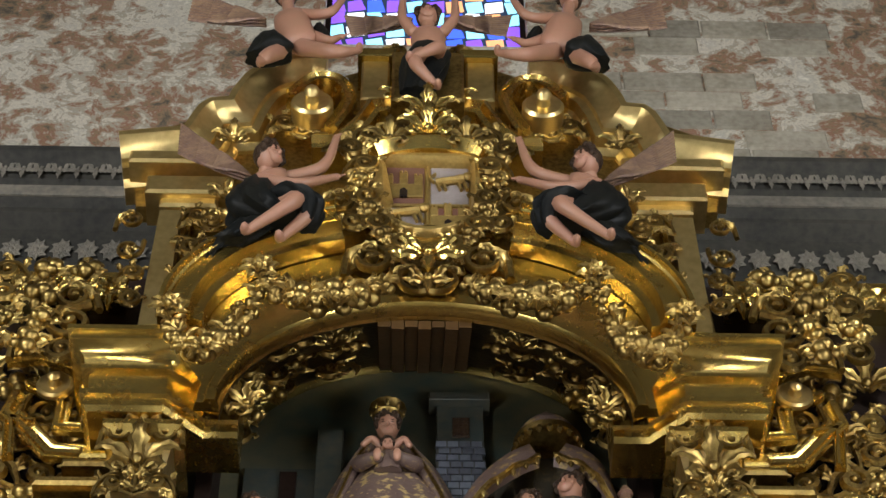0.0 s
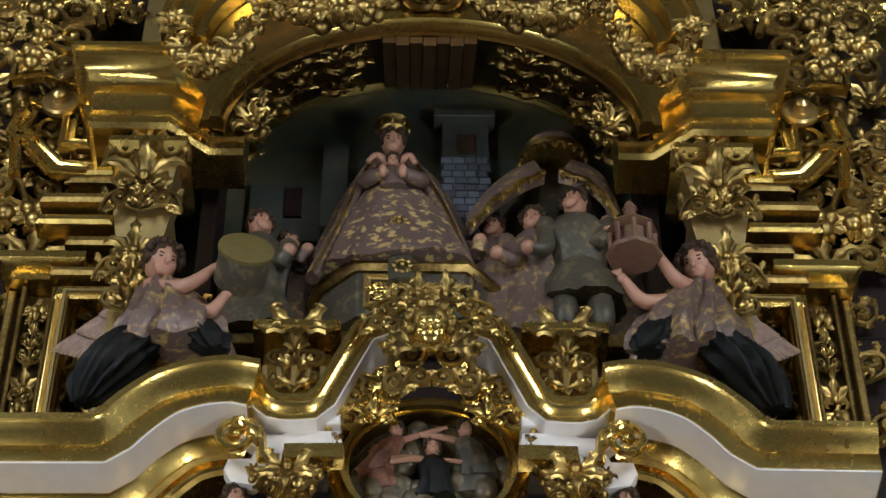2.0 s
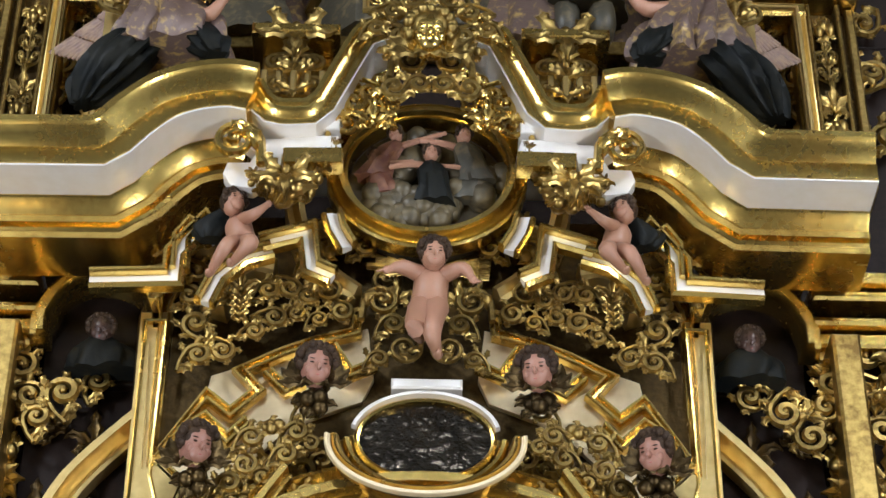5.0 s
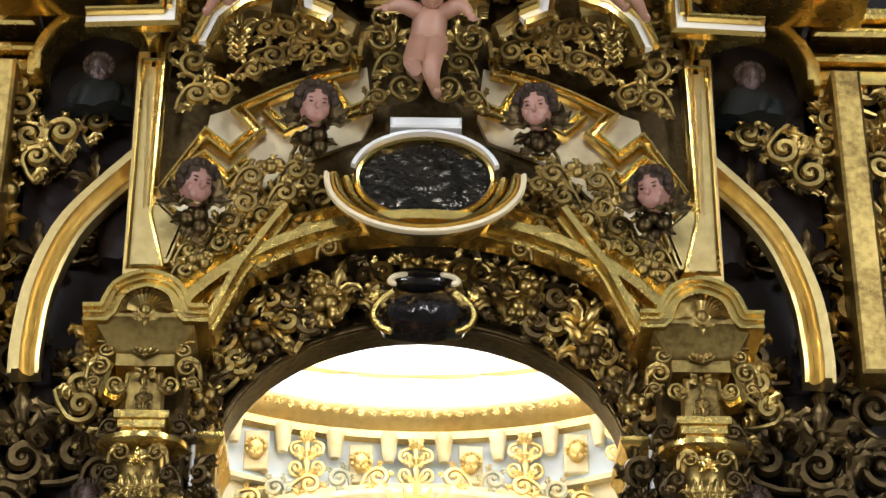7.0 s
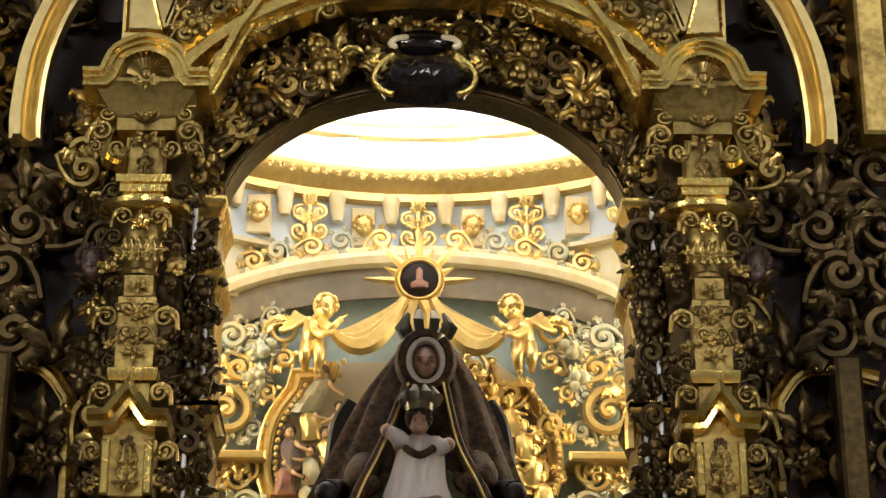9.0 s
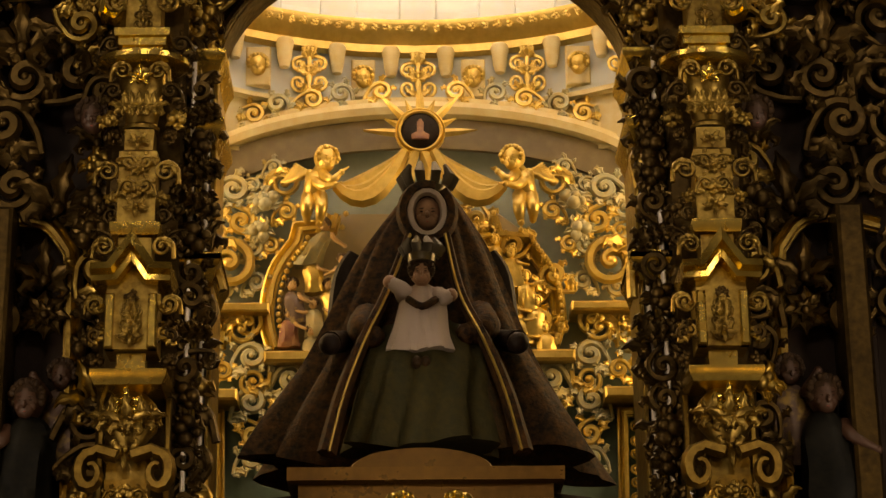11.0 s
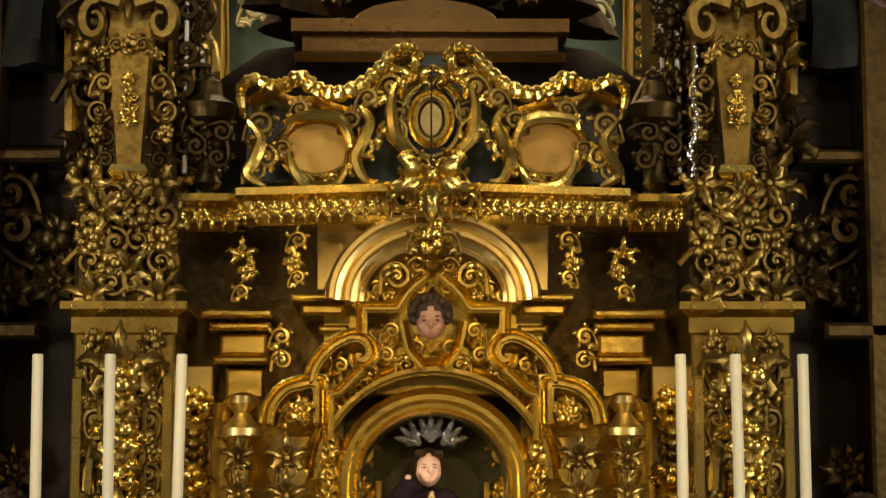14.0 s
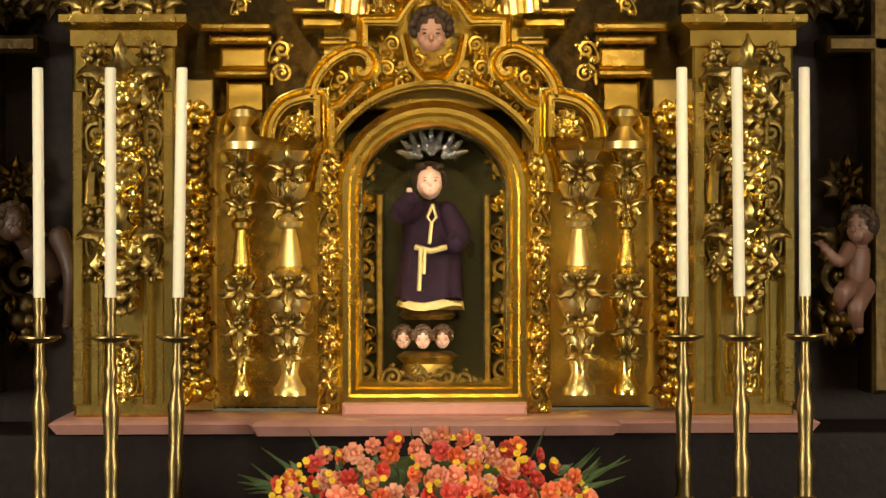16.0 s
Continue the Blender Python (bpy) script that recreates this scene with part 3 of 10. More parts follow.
for k, (o, w, d, yy, mat) in enumerate(((0.0, 0.05, 0.05, 8.95, GOLD_DARK), (0.33, 0.2, 0.2, 8.76, GOLD))):
    p = arc(0, CZ0, CA + o, CZ1 - CZ0 + o * 1.05, 172, 8, 28)
    part("archivolt", Geo().mould(p, frame_prof(w, d), yy), mat, chamber_arch)
p0, p1 = arc(0, CZ0, CA, CZ1 - CZ0, 180, 0, 28), arc(0, CZ0, CA + 0.62, CZ1 - CZ0 + 0.66, 180, 0, 28)
g = Geo().add([(x, 8.96, z) for x, z in p0] + [(x, 8.88, z) for x, z in p1], [(i, i + 1, i + 30, i + 29) for i in range(28)])
g.loft([[(x, 8.95, z) for x, z in cin], [(x, 9.1, z) for x, z in cin]], closed=False)
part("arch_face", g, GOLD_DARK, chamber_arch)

# ---- tall pillars beside the chamber ----
def pillar(s):
    ob = thing("estipite_pillar", (s * 1.22, 8.6, 3.55), "gilded tapering pillar loaded with carved scrolls", "pillar", "pillars beside the statue chamber")
    xc = s * 0.5 * (abs(-1.236) + abs(1.229))
    def stack(name, prof, mat, square=True, sy=0.85):
        return part(name, Geo().lathe(list(reversed(prof)), (xc, 8.62, 0), 24, square=square, sy=sy), mat, ob)
    stack("entablature_block", [(0.245, 6.58), (0.244, 6.555), (0.224, 6.541), (0.154, 6.437), (0.129, 6.423), (0.129, 6.365)], GOLD_OLD, sy=0.88)
    shaft = stack("neck_block", [(0.077, 6.359), (0.076, 6.161)], GOLD_OLD)
    stack("stepped_block", [(0.12, 6.156), (0.12, 6.121), (0.103, 6.115), (0.103, 6.08), (0.088, 6.074), (0.088, 6.037)], GOLD)
    stack("bowed_cornice", [(0.146, 6.042), (0.2, 6.034), (0.2, 6.01), (0.17, 5.991), (0.109, 5.972)], GOLD, False, 0.75)
    stack("capital", [(0.102, 5.977), (0.102, 5.892), (0.092, 5.871), (0.067, 5.73), (0.079, 5.72), (0.079, 5.702)], GOLD_OLD, False)
    stack("carved_block", [(0.063, 5.696), (0.062, 5.6), (0.081, 5.587), (0.08, 5.262)], GOLD_OLD)
    stack("slab", [(0.106, 5.259), (0.106, 5.234), (0.099, 5.204)], GOLD)
    stack("gabled_block", [(0.071, 5.199), (0.07, 5.104), (0.103, 5.018), (0.107, 4.947), (0.106, 4.696)], GOLD_OLD)
    stack("wide_slab", [(0.06, 4.689), (0.06, 4.609), (0.157, 4.6), (0.157, 4.576), (0.138, 4.537), (0.069, 4.523)], GOLD)
    stack("bulb", [(0.064, 4.525), (0.106, 4.48), (0.122, 4.432), (0.115, 4.372), (0.06, 4.308), (0.055, 4.27)], GOLD_OLD, False)
    stack("obelisk_head", [(0.096, 4.27), (0.096, 4.237), (0.078, 4.228), (0.082, 4.148)], GOLD_OLD)
    stack("obelisk", [(0.087, 4.148), (0.047, 3.597)], GOLD_OLD)
    stack("foot", [(0.067, 3.593), (0.081, 3.561), (0.063, 3.538), (0.085, 3.52), (0.121, 3.513), (0.121, 3.47)], GOLD)
    z0, z1 = 3.47, 6.58
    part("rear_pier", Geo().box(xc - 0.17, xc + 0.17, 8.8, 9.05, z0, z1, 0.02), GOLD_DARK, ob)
    for q in (-1, 1):
        part("pier_fillet", Geo().box(xc + q * 0.14 - 0.012, xc + q * 0.14 + 0.012, 8.77, 8.81, z0, 4.552, 0.004), GOLD_OLD, ob)
    return ob, xc, shaft


PIL = [pillar(s) for s in (-1, 1)]

# ---- statue chamber ----
CB = 12.2
CREAM = material("cream_and_gold_plaster", (0.72, 0.64, 0.42), 0.6, 0, (0.62, 0.42, 0.12), 2.5, 14, 0.2)
GREYBLUE = material("grey_green_plaster", (0.24, 0.29, 0.25), 0.6, 0, (0.15, 0.18, 0.16), 2.0, 12, 0.15, 0.004, 0.6)
PALEBLUE = material("pale_blue_plaster", (0.58, 0.66, 0.72), 0.6, 0, (0.66, 0.64, 0.56), 2.2, 14, 0.15)
GILT = material("warm_gilt_stucco", (0.75, 0.54, 0.2), 0.36, 0.8, (0.45, 0.28, 0.07), 3, 20, 0.3)
room = thing("statue_chamber", (0, 11, 3.4), "round domed chamber with painted gilded plaster", "chamber", kind="structure")
for s in (-1, 1):
    g = Geo()
    xs = sorted((s * 2.5, s * 2.7))
    for y0, y1, z0, z1 in ((9.4, 10.7, 3.2, 9.6), (11.7, CB, 3.2, 9.6), (10.7, 11.7, 3.2, 5.8), (10.7, 11.7, 7.4, 9.6)):
        g.box(xs[0], xs[1], y0, y1, z0, z1)
    part("chamber_side", g, GREYBLUE, room)
part("chamber_floor", Geo().box(-2.7, 2.7, 9.2, CB + 0.2, 3.0, 3.2), GOLD_DARK, room)
g = Geo()
for x0, x1 in ((-2.7, -CA - 0.12), (CA + 0.12, 2.7)):
    g.box(x0, x1, 9.22, 9.3, 3.2, 9.6)
g.box(-CA - 0.12, CA + 0.12, 9.22, 9.3, CZ1 + 0.3, 9.6)
part("chamber_front", g, GREYBLUE, room)
# drum rings and dome
DC, DR = (0.0, 10.8), 1.55
def ring(z0, prof, mat, name):
    g = Geo()
    n = 64
    rings = []
    for i in range(n + 1):
        a = 2 * math.pi * i / n
        rings.append([(DC[0] + (DR - o) * 1.25 * math.cos(a), DC[1] + (DR - o) * math.sin(a), z0 + h) for o, h in prof])
    g.loft(rings, caps=False)
    part(name, g, mat, room)
RB = DC[1] + DR
ZA, ZB, ZCn, ZD = 7.379, 7.709, 7.986, 8.166
part("chamber_back", Geo().box(-2.6, 2.6, CB, CB + 0.2, 3.2, ZA - 0.1), GREYBLUE, room)
ring(ZA, [(0, -0.35), (0, 0.0), (0.06, 0.0), (0.06, 0.03), (0.02, 0.05), (-0.1, 0.05), (-0.1, -0.35)], CREAM, "drum_base")
ring(ZA + 0.05, [(0, 0), (0, ZB - ZA), (-0.1, ZB - ZA), (-0.1, 0)], PALEBLUE, "frieze")
ring(ZB + 0.05, [(0, 0), (0.06, 0.01), (0.06, 0.06), (0.1, 0.1), (0.14, 0.16), (0.14, 0.2), (-0.1, 0.2), (-0.1, 0)], GILT, "drum_cornice")
g = Geo()
rings = []
for k in range(11):
    a = math.pi / 2 * k / 10 * 0.86
    rings.append([(DC[0] + DR * 1.25 * math.cos(a) * math.cos(2 * math.pi * i / 48), DC[1] + DR * math.cos(a) * math.sin(2 * math.pi * i / 48), ZD - 0.1 + 1.6 * math.sin(a)) for i in range(48)])
g.loft(rings, caps=False)
part("dome", g, material("white_dome_plaster", (0.82, 0.84, 0.86), 0.7, 0, (0.7, 0.74, 0.8), 1.5, 10, 0.1), room, "smooth white dome")

# ---- lower stage ----
low = thing("lower_stage", (0, 8.8, 1.4), "gilded lower stage with a glazed tabernacle", "altarpiece")
LY = 8.9
zt, zb = 3.494, 1.438
LZ0, LZ1 = zb, zt
part("lower_board", Geo().box(-1.5, 1.5, LY + 0.05, LY + 0.2, zb, 2.66), GOLD, low)
# Upper half of the board, darker: the recess's shade is in its colour.
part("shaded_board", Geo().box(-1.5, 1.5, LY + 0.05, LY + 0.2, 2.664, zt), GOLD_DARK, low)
CP = [(-0.4, 0), (0.06, 0), (0.06, -0.03), (0.02, -0.05), (0.0, -0.1), (0.03, -0.12), (0.0, -0.15), (-0.4, -0.15)]
plan = [(-1.05, 8.75), (-0.8, 8.75), (-0.75, 8.6), (-0.45, 8.55), (-0.2, 8.5)]
plan = plan + [(-x, y) for x, y in reversed(plan)]
part("gallery_cornice", Geo().rail(plan, CP, zt), GOLD, low)
for s in (-1, 1):
    xc = s * 0.5 * (abs(-1.259) + abs(1.191))
    zt2 = 3.024
    g = Geo().rail([(xc - 0.2, 9.0), (xc - 0.2, 8.5), (xc + 0.2, 8.5), (xc + 0.2, 9.0)], [(-0.2, 0), (0.05, 0), (0.05, -0.03), (0.01, -0.06), (0.01, -0.12), (-0.2, -0.12)], zt2)
    part("column_cornice", g, GOLD, low)
    part("column_block", Geo().box(xc - 0.2, xc + 0.2, 8.5, 9.0, zb, zt2 - 0.12, 0.01), GOLD, low)
    # block in dark leaf, the same painted shade as the upper board
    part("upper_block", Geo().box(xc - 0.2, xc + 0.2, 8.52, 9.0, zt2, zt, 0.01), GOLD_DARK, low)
MARBLE = material("pink_marble", (0.55, 0.26, 0.2), 0.3, 0, (0.4, 0.2, 0.16), 4, 22, 0.1)
plan = [(-1.477, 8.9), (-1.477, 8.4), (-0.707, 8.4), (-0.685, 8.3)]
plan = plan + [(-x, y) for x, y in reversed(plan)]
part("marble_ledge", Geo().rail(plan, [(-0.4, 0), (0.0, 0), (0.03, -0.02), (0.0, -0.06), (-0.4, -0.06)], zb), MARBLE, low, "pink marble ledge")
part("dark_base", Geo().box(-2.6, 2.6, 8.45, 9.1, 0, zb - 0.064), WOOD_AND_SHADE, low)

# ---- altar ----
g = Geo().box(-1.9, 1.9, 7.2, 8.3, 0.0, 1.12, 0.02)
solo("altar_table", g, WOOD_AND_SHADE, "dark stone altar table before the altarpiece", "altar")


# ---- carving ----
def spiral(cx, cz, r, turns, a0, way=1, n=22, tail=0.12):
    """Points from the outer end of a volute inwards."""
    return [(cx + r * (1 - (1 - tail) * i / n) * math.cos(radians(a0 + way * 360 * turns * i / n)), 0, cz + r * (1 - (1 - tail) * i / n) * math.sin(radians(a0 + way * 360 * turns * i / n))) for i in range(n + 1)]


def leaf(g, at, ang, length, width, bend=30, rise=0.1, lobes=3, slot=0, k=7):
    """A lobed acanthus leaf that rises from the ground and curls at its tip."""
    pts, ws, ts = [], [], []
    x, y, z = at
    a = radians(ang)
    for i in range(k + 1):
        t = i / k
        pts.append((x, at[1] - rise * math.sin(math.pi * min(1, t * 0.75)) - rise * 0.25 * t, z))
        ws.append(1.08 * width * (0.2 + 0.82 * math.sin(math.pi * (0.12 + 0.8 * t)) ** 0.8) * (1 + 0.32 * math.sin(2 * math.pi * lobes * t)) * (1 - 0.75 * t ** 4))
        ts.append(width * 0.34 * (1 - 0.6 * t) + 0.008)
        a += radians(bend / k) * (1 + 2.5 * (t > 0.7))
        x += math.cos(a) * length / k
        z += math.sin(a) * length / k
    rings = []
    for i, p in enumerate(pts):
        d = Vector(pts[min(i + 1, k)]) - Vector(pts[max(i - 1, 0)])
        d.y = 0
        d = d.normalized() if d.length > 1e-6 else Vector((1, 0, 0))
        b, w, t = Vector((-d.z, 0, d.x)), ws[i], ts[i]
        rings.append([tuple(Vector(p) + b * w * u + Vector((0, -t * o, 0))) for u, o in ((-1, -0.3), (-0.55, 1.0), (0, 0.1), (0.55, 1.0), (1, -0.3), (0, -0.8))])
    g.loft(rings, slot)


def relief(pts, h0, h1):
    k = len(pts) - 1
    return [(p[0], p[1] - (h0 + (h1 - h0) * i / k), p[2]) for i, p in enumerate(pts)]


def scroll(rnd):
    g = Geo()
    stem = [(-0.46, 0, -0.42), (-0.4, 0, -0.1), (-0.26, 0, 0.2)]
    sp = spiral(0.08, 0.06, 0.36, 1.45, 150, -1)
    path = relief(stem + sp, 0.05, 0.16)
    k = len(path)
    g.sweep(path, [0.06 + 0.055 * math.sin(math.pi * i / k) for i in range(k)], [0.07 + 0.06 * math.sin(math.pi * i / k) for i in range(k)], n=6)
    g.ball((0.08, -0.2, 0.06), 0.07, 8)
    for i, (a, l, b) in enumerate(((150, 0.36, -70), (95, 0.4, -80), (40, 0.38, -90), (-15, 0.34, -90), (-80, 0.3, -80))):
        p = path[2 + i * 3]
        leaf(g, (p[0], -0.04, p[2]), a + rnd.uniform(-14, 14), l * rnd.uniform(0.8, 1.05), 0.095, b, 0.14)
    leaf(g, (-0.42, -0.03, -0.3), 10, 0.5, 0.12, -60, 0.16)
    leaf(g, (-0.46, -0.03, -0.4), -25, 0.45, 0.1, 60, 0.12)
    return g


def palmette(rnd):
    g = Geo()
    for i, a in enumerate((15, 52, 90, 128, 165)):
        leaf(g, (0.04 * math.cos(radians(a)), -0.03, -0.4), a, 0.55 + 0.32 * math.sin(radians(a)), 0.14, (90 - a) * -1.4, 0.24 + 0.1 * (i == 2), 3)
    for s in (-1, 1):
        p = relief([(s * 0.05, 0, -0.46)] + spiral(s * 0.28, -0.4, 0.16, 1.3, 180 if s > 0 else 0, -s, 14), 0.06, 0.16)
        g.sweep(p, 0.045, 0.05)
    g.ball((0, -0.2, -0.36), (0.1, 0.08, 0.12), 8)
    return g


def rosette(rnd):
    g = Geo()
    for i in range(8):
        leaf(g, (0, -0.02, 0), i * 45 + rnd.uniform(-6, 6), 0.48, 0.13, 15, 0.16, 2, k=5)
    for i in range(6):
        leaf(g, (0, -0.12, 0), i * 60 + 20, 0.26, 0.09, 0, 0.1, 1, k=4)
    g.ball((0, -0.2, 0), 0.1, 8)
    return g


def candelabrum(rnd):
    g = Geo()
    g.lathe([(0.03, -0.5), (0.09, -0.4), (0.05, -0.3), (0.1, -0.14), (0.06, 0.0), (0.1, 0.14), (0.05, 0.3), (0.08, 0.4), (0.02, 0.5)], (0, -0.06, 0), 8)
    for s in (-1, 1):
        for zc, r, a0, w in ((-0.26, 0.2, 90, s), (0.22, 0.19, -90, -s)):
            p = relief([(0, 0, zc - (0.3 if zc < 0 else -0.26))] + spiral(s * 0.27, zc, r, 1.4, a0 + 180 if zc < 0 else a0 + 180, w, 16), 0.05, 0.14)
            g.sweep(p, 0.05, 0.05)
        for z, a, l in ((-0.4, -20, 0.36), (-0.05, 25, 0.42), (0.05, -30, 0.36), (0.4, 30, 0.34)):
            leaf(g, (0, -0.05, z), 90 - s * (90 - a), l, 0.1, s * 70, 0.16)
    leaf(g, (0, -0.08, 0.4), 90, 0.3, 0.1, 0, 0.15)
    leaf(g, (0, -0.08, -0.4), -90, 0.3, 0.1, 0, 0.15)
    return g


def fruit(rnd):
    g = Geo()
    for i in range(4):
        a, r = i * 1.6 + rnd.uniform(0, 0.6), rnd.uniform(0.05, 0.26)
        s = rnd.uniform(0.13, 0.21)
        g.ball((r * math.cos(a), -0.1 - 0.2 * (1 - r / 0.3) - 0.05 * rnd.random(), r * math.sin(a)), s, 8)
    for i in range(8):
        leaf(g, (0, -0.04, 0), i * 45 + rnd.uniform(-15, 15), 0.52, 0.12, rnd.uniform(-60, 60), 0.14)
    return g


def pendant(rnd):
    g = Geo()
    for k in range(4):
        z = 0.48 - 0.26 * k
        for a, w in ((-55, 0.15), (-90, 0.17), (-125, 0.15), (-15, 0.12), (-165, 0.12)):
            leaf(g, (0, -0.06, z), a, 0.42 - 0.04 * k, w, (a + 90) * 1.1, 0.22)
        g.ball((0, -0.16, z), 0.045, 6)
    return g


def volute(rnd):
    g = Geo()
    p = relief([(-0.5, 0, -0.5), (-0.48, 0, -0.2)] + spiral(0.0, 0.02, 0.46, 1.8, 170, -1, 30, 0.1), 0.08, 0.2)
    k = len(p)
    g.sweep(p, [0.1 - 0.05 * i / k for i in range(k)], 0.11, n=6)
    g.ball((0, -0.2, 0.02), 0.1, 10)
    leaf(g, (-0.45, -0.06, -0.1), 75, 0.5, 0.14, -60, 0.2)
    leaf(g, (-0.3, -0.05, 0.3), 30, 0.5, 0.12, -60, 0.2)
    return g


_rnd = random.Random(5)
KINDS = {"scroll": scroll, "palmette": palmette, "rosette": rosette, "candelabrum": candelabrum, "fruit": fruit, "pendant": pendant, "volute": volute}
NAMES = {"scroll": "acanthus_scroll", "palmette": "palmette", "rosette": "rosette", "candelabrum": "candelabrum_carving", "fruit": "fruit_carving", "pendant": "leaf_pendant", "volute": "volute_carving"}
ORN = {}
for _k, _f in KINDS.items():
    for _v in range(3 if _k in ("scroll", "fruit") else 1):
        _g = _f(_rnd)
        # the dark tone puts shade into carvings of recesses and side bays
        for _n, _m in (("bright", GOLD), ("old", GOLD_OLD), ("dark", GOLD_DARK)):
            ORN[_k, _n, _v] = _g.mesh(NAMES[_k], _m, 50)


def orn(kind, parent, at, size, turn=0.0, tone="old", flip=False, depth=1.0, v=None):
    n = 3 if kind in ("scroll", "fruit") else 1
    me = ORN[kind, tone, _rnd.randrange(n) if v is None else v]
    s = (size, size, size) if isinstance(size, (int, float)) else (size[0], max(size) if len(size) < 3 else size[1], size[-1])
    return put(NAMES[kind], me, parent, at, (s[0], s[1] * depth, s[2]), turn, flip=flip)


def pair(kind, parent, at, size, turn=0.0, tone="old", flip=False, depth=1.0):
    """The same carving on the left (at has a negative x) and mirrored on the right."""
    v = _rnd.randrange(3) if kind in ("scroll", "fruit") else 0
    a = orn(kind, parent, at, size, turn, tone, flip, depth, v)
    b = orn(kind, parent, (-at[0], at[1], at[2]), size, -turn, tone, not flip, depth, v)
    return a, b


def field(parent, x0, x1, z0, z1, y, cell, tone="old", sides=(-1, 1), kinds=("scroll", "scroll", "fruit", "palmette", "rosette"), fill=0.95, depth=1.0, tall=1.0):
    """A stretch of dense carving in rows, the same mirrored on both sides."""
    nx, nz = max(1, round((x1 - x0) / cell)), max(1, round((z1 - z0) / (cell * tall)))
    for i in range(nx):
        for j in range(nz):
            if _rnd.random() > fill:
                continue
            x = x0 + (i + 0.5) * (x1 - x0) / nx + _rnd.uniform(-0.1, 0.1) * cell
            z = z0 + (j + 0.5) * (z1 - z0) / nz + _rnd.uniform(-0.1, 0.1) * cell
            k, t, f = _rnd.choice(kinds), _rnd.choice((0, 0, 90, 180, -90)) + _rnd.uniform(-20, 20), _rnd.random() < 0.5
            if k in ("palmette", "pendant"):
                t *= 0.15
            size = cell * _rnd.uniform(1.05, 1.3)
            v = _rnd.randrange(3) if k in ("scroll", "fruit") else 0
            for s in sides:
                orn(k, parent, (s * x, y, z), (size, size, size * tall), -s * t, tone, f if s < 0 else not f, depth, v)


def trail(parent, path, y, size, tone="old", kinds=("scroll", "fruit"), step=0.9):
    """Carvings strung along a path in the upright plane, turned with it."""
    acc = 0.0
    nxt = 0.0
    for a, b in zip(path, path[1:]):
        d = Vector(b) - Vector(a)
        while nxt <= acc + d.length:
            t = (nxt - acc) / max(d.length, 1e-6)
            p = Vector(a) + d * t
            orn(_rnd.choice(kinds), parent, (p.x, y, p.y), size * _rnd.uniform(0.9, 1.2), -math.degrees(math.atan2(d.y, d.x)) + _rnd.uniform(-25, 25), tone, _rnd.random() < 0.5)
            nxt += size * step
        acc += d.length


def festoon(parent, a, b, sag, size, n=9, tone="old", name="garland", mat=None):
    """A hanging garland of fruit and leaves as one carved piece."""
    g = Geo()
    rnd = random.Random(int(abs(a[0]) * 1000) + n)
    for i in range(n):
        t = (i + 0.5) / n
        c = Vector(a).lerp(Vector(b), t)
        c.z -= sag * 4 * t * (1 - t)
        w = size * (0.55 + 0.45 * math.sin(math.pi * t))
        for k in range(7):
            o = Vector((rnd.uniform(-1, 1), rnd.uniform(-1, 0.2), rnd.uniform(-1, 1))) * w * 0.7
            g.ball(c + o, w * rnd.uniform(0.32, 0.62), 8)
        for k in range(4):
            leaf(g, (c.x, c.y - w * 0.3, c.z), rnd.uniform(0, 360), w * 1.5, w * 0.3, rnd.uniform(-60, 60), w * 0.5, k=5)
    return part(name, g, mat or {"old": GOLD_OLD, "bright": GOLD, "dark": GOLD_DARK}[tone], parent)


# ---- carved figures: one plain mesh each ----
def head_of(g, c, r, face=(0, -1, 0), hair=1.0, crown=False):
    c = Vector(c)
    f = Vector(face).normalized()
    up = Vector((0, 0, 1))
    side = f.cross(up).normalized()
    up = side.cross(f).normalized()
    m = Matrix((side, -f, up)).transposed().to_4x4()
    m.translation = c
    g.ball((0, 0, 0), (0.76 * r, 0.86 * r, r), 14, 0, m)
    g.ball((0, -0.62 * r, -0.42 * r), (0.5 * r, 0.3 * r, 0.42 * r), 10, 0, m)
    g.ball((0, -0.9 * r, -0.1 * r), (0.13 * r, 0.18 * r, 0.22 * r), 6, 0, m)
    for s in (-1, 1):
        g.ball((s * 0.34 * r, -0.6 * r, -0.26 * r), (0.26 * r, 0.2 * r, 0.26 * r), 8, 0, m)
        g.ball((s * 0.72 * r, 0.0, -0.08 * r), (0.1 * r, 0.14 * r, 0.2 * r), 6, 0, m)
        g.ball((s * 0.3 * r, -0.78 * r, 0.08 * r), (0.11 * r, 0.06 * r, 0.045 * r), 6, 1, m)
        g.ball((s * 0.3 * r, -0.76 * r, 0.26 * r), (0.17 * r, 0.06 * r, 0.022 * r), 6, 1, m)
    g.ball((0, -0.84 * r, -0.48 * r), (0.15 * r, 0.08 * r, 0.04 * r), 6, 3, m)
    if hair:
        g.ball((0, 0.16 * r, 0.2 * r), (0.92 * r * hair, 0.92 * r, 0.98 * r), 14, 1, m)
        for i in range(13):
            a = math.pi * (i / 12 * 1.3 - 0.15)
            g.ball((0.86 * r * math.cos(a) * hair, -0.28 * r + 0.1 * r * math.sin(i * 2.1), 0.3 * r + 0.72 * r * math.sin(a)), 0.24 * r, 7, 1, m)


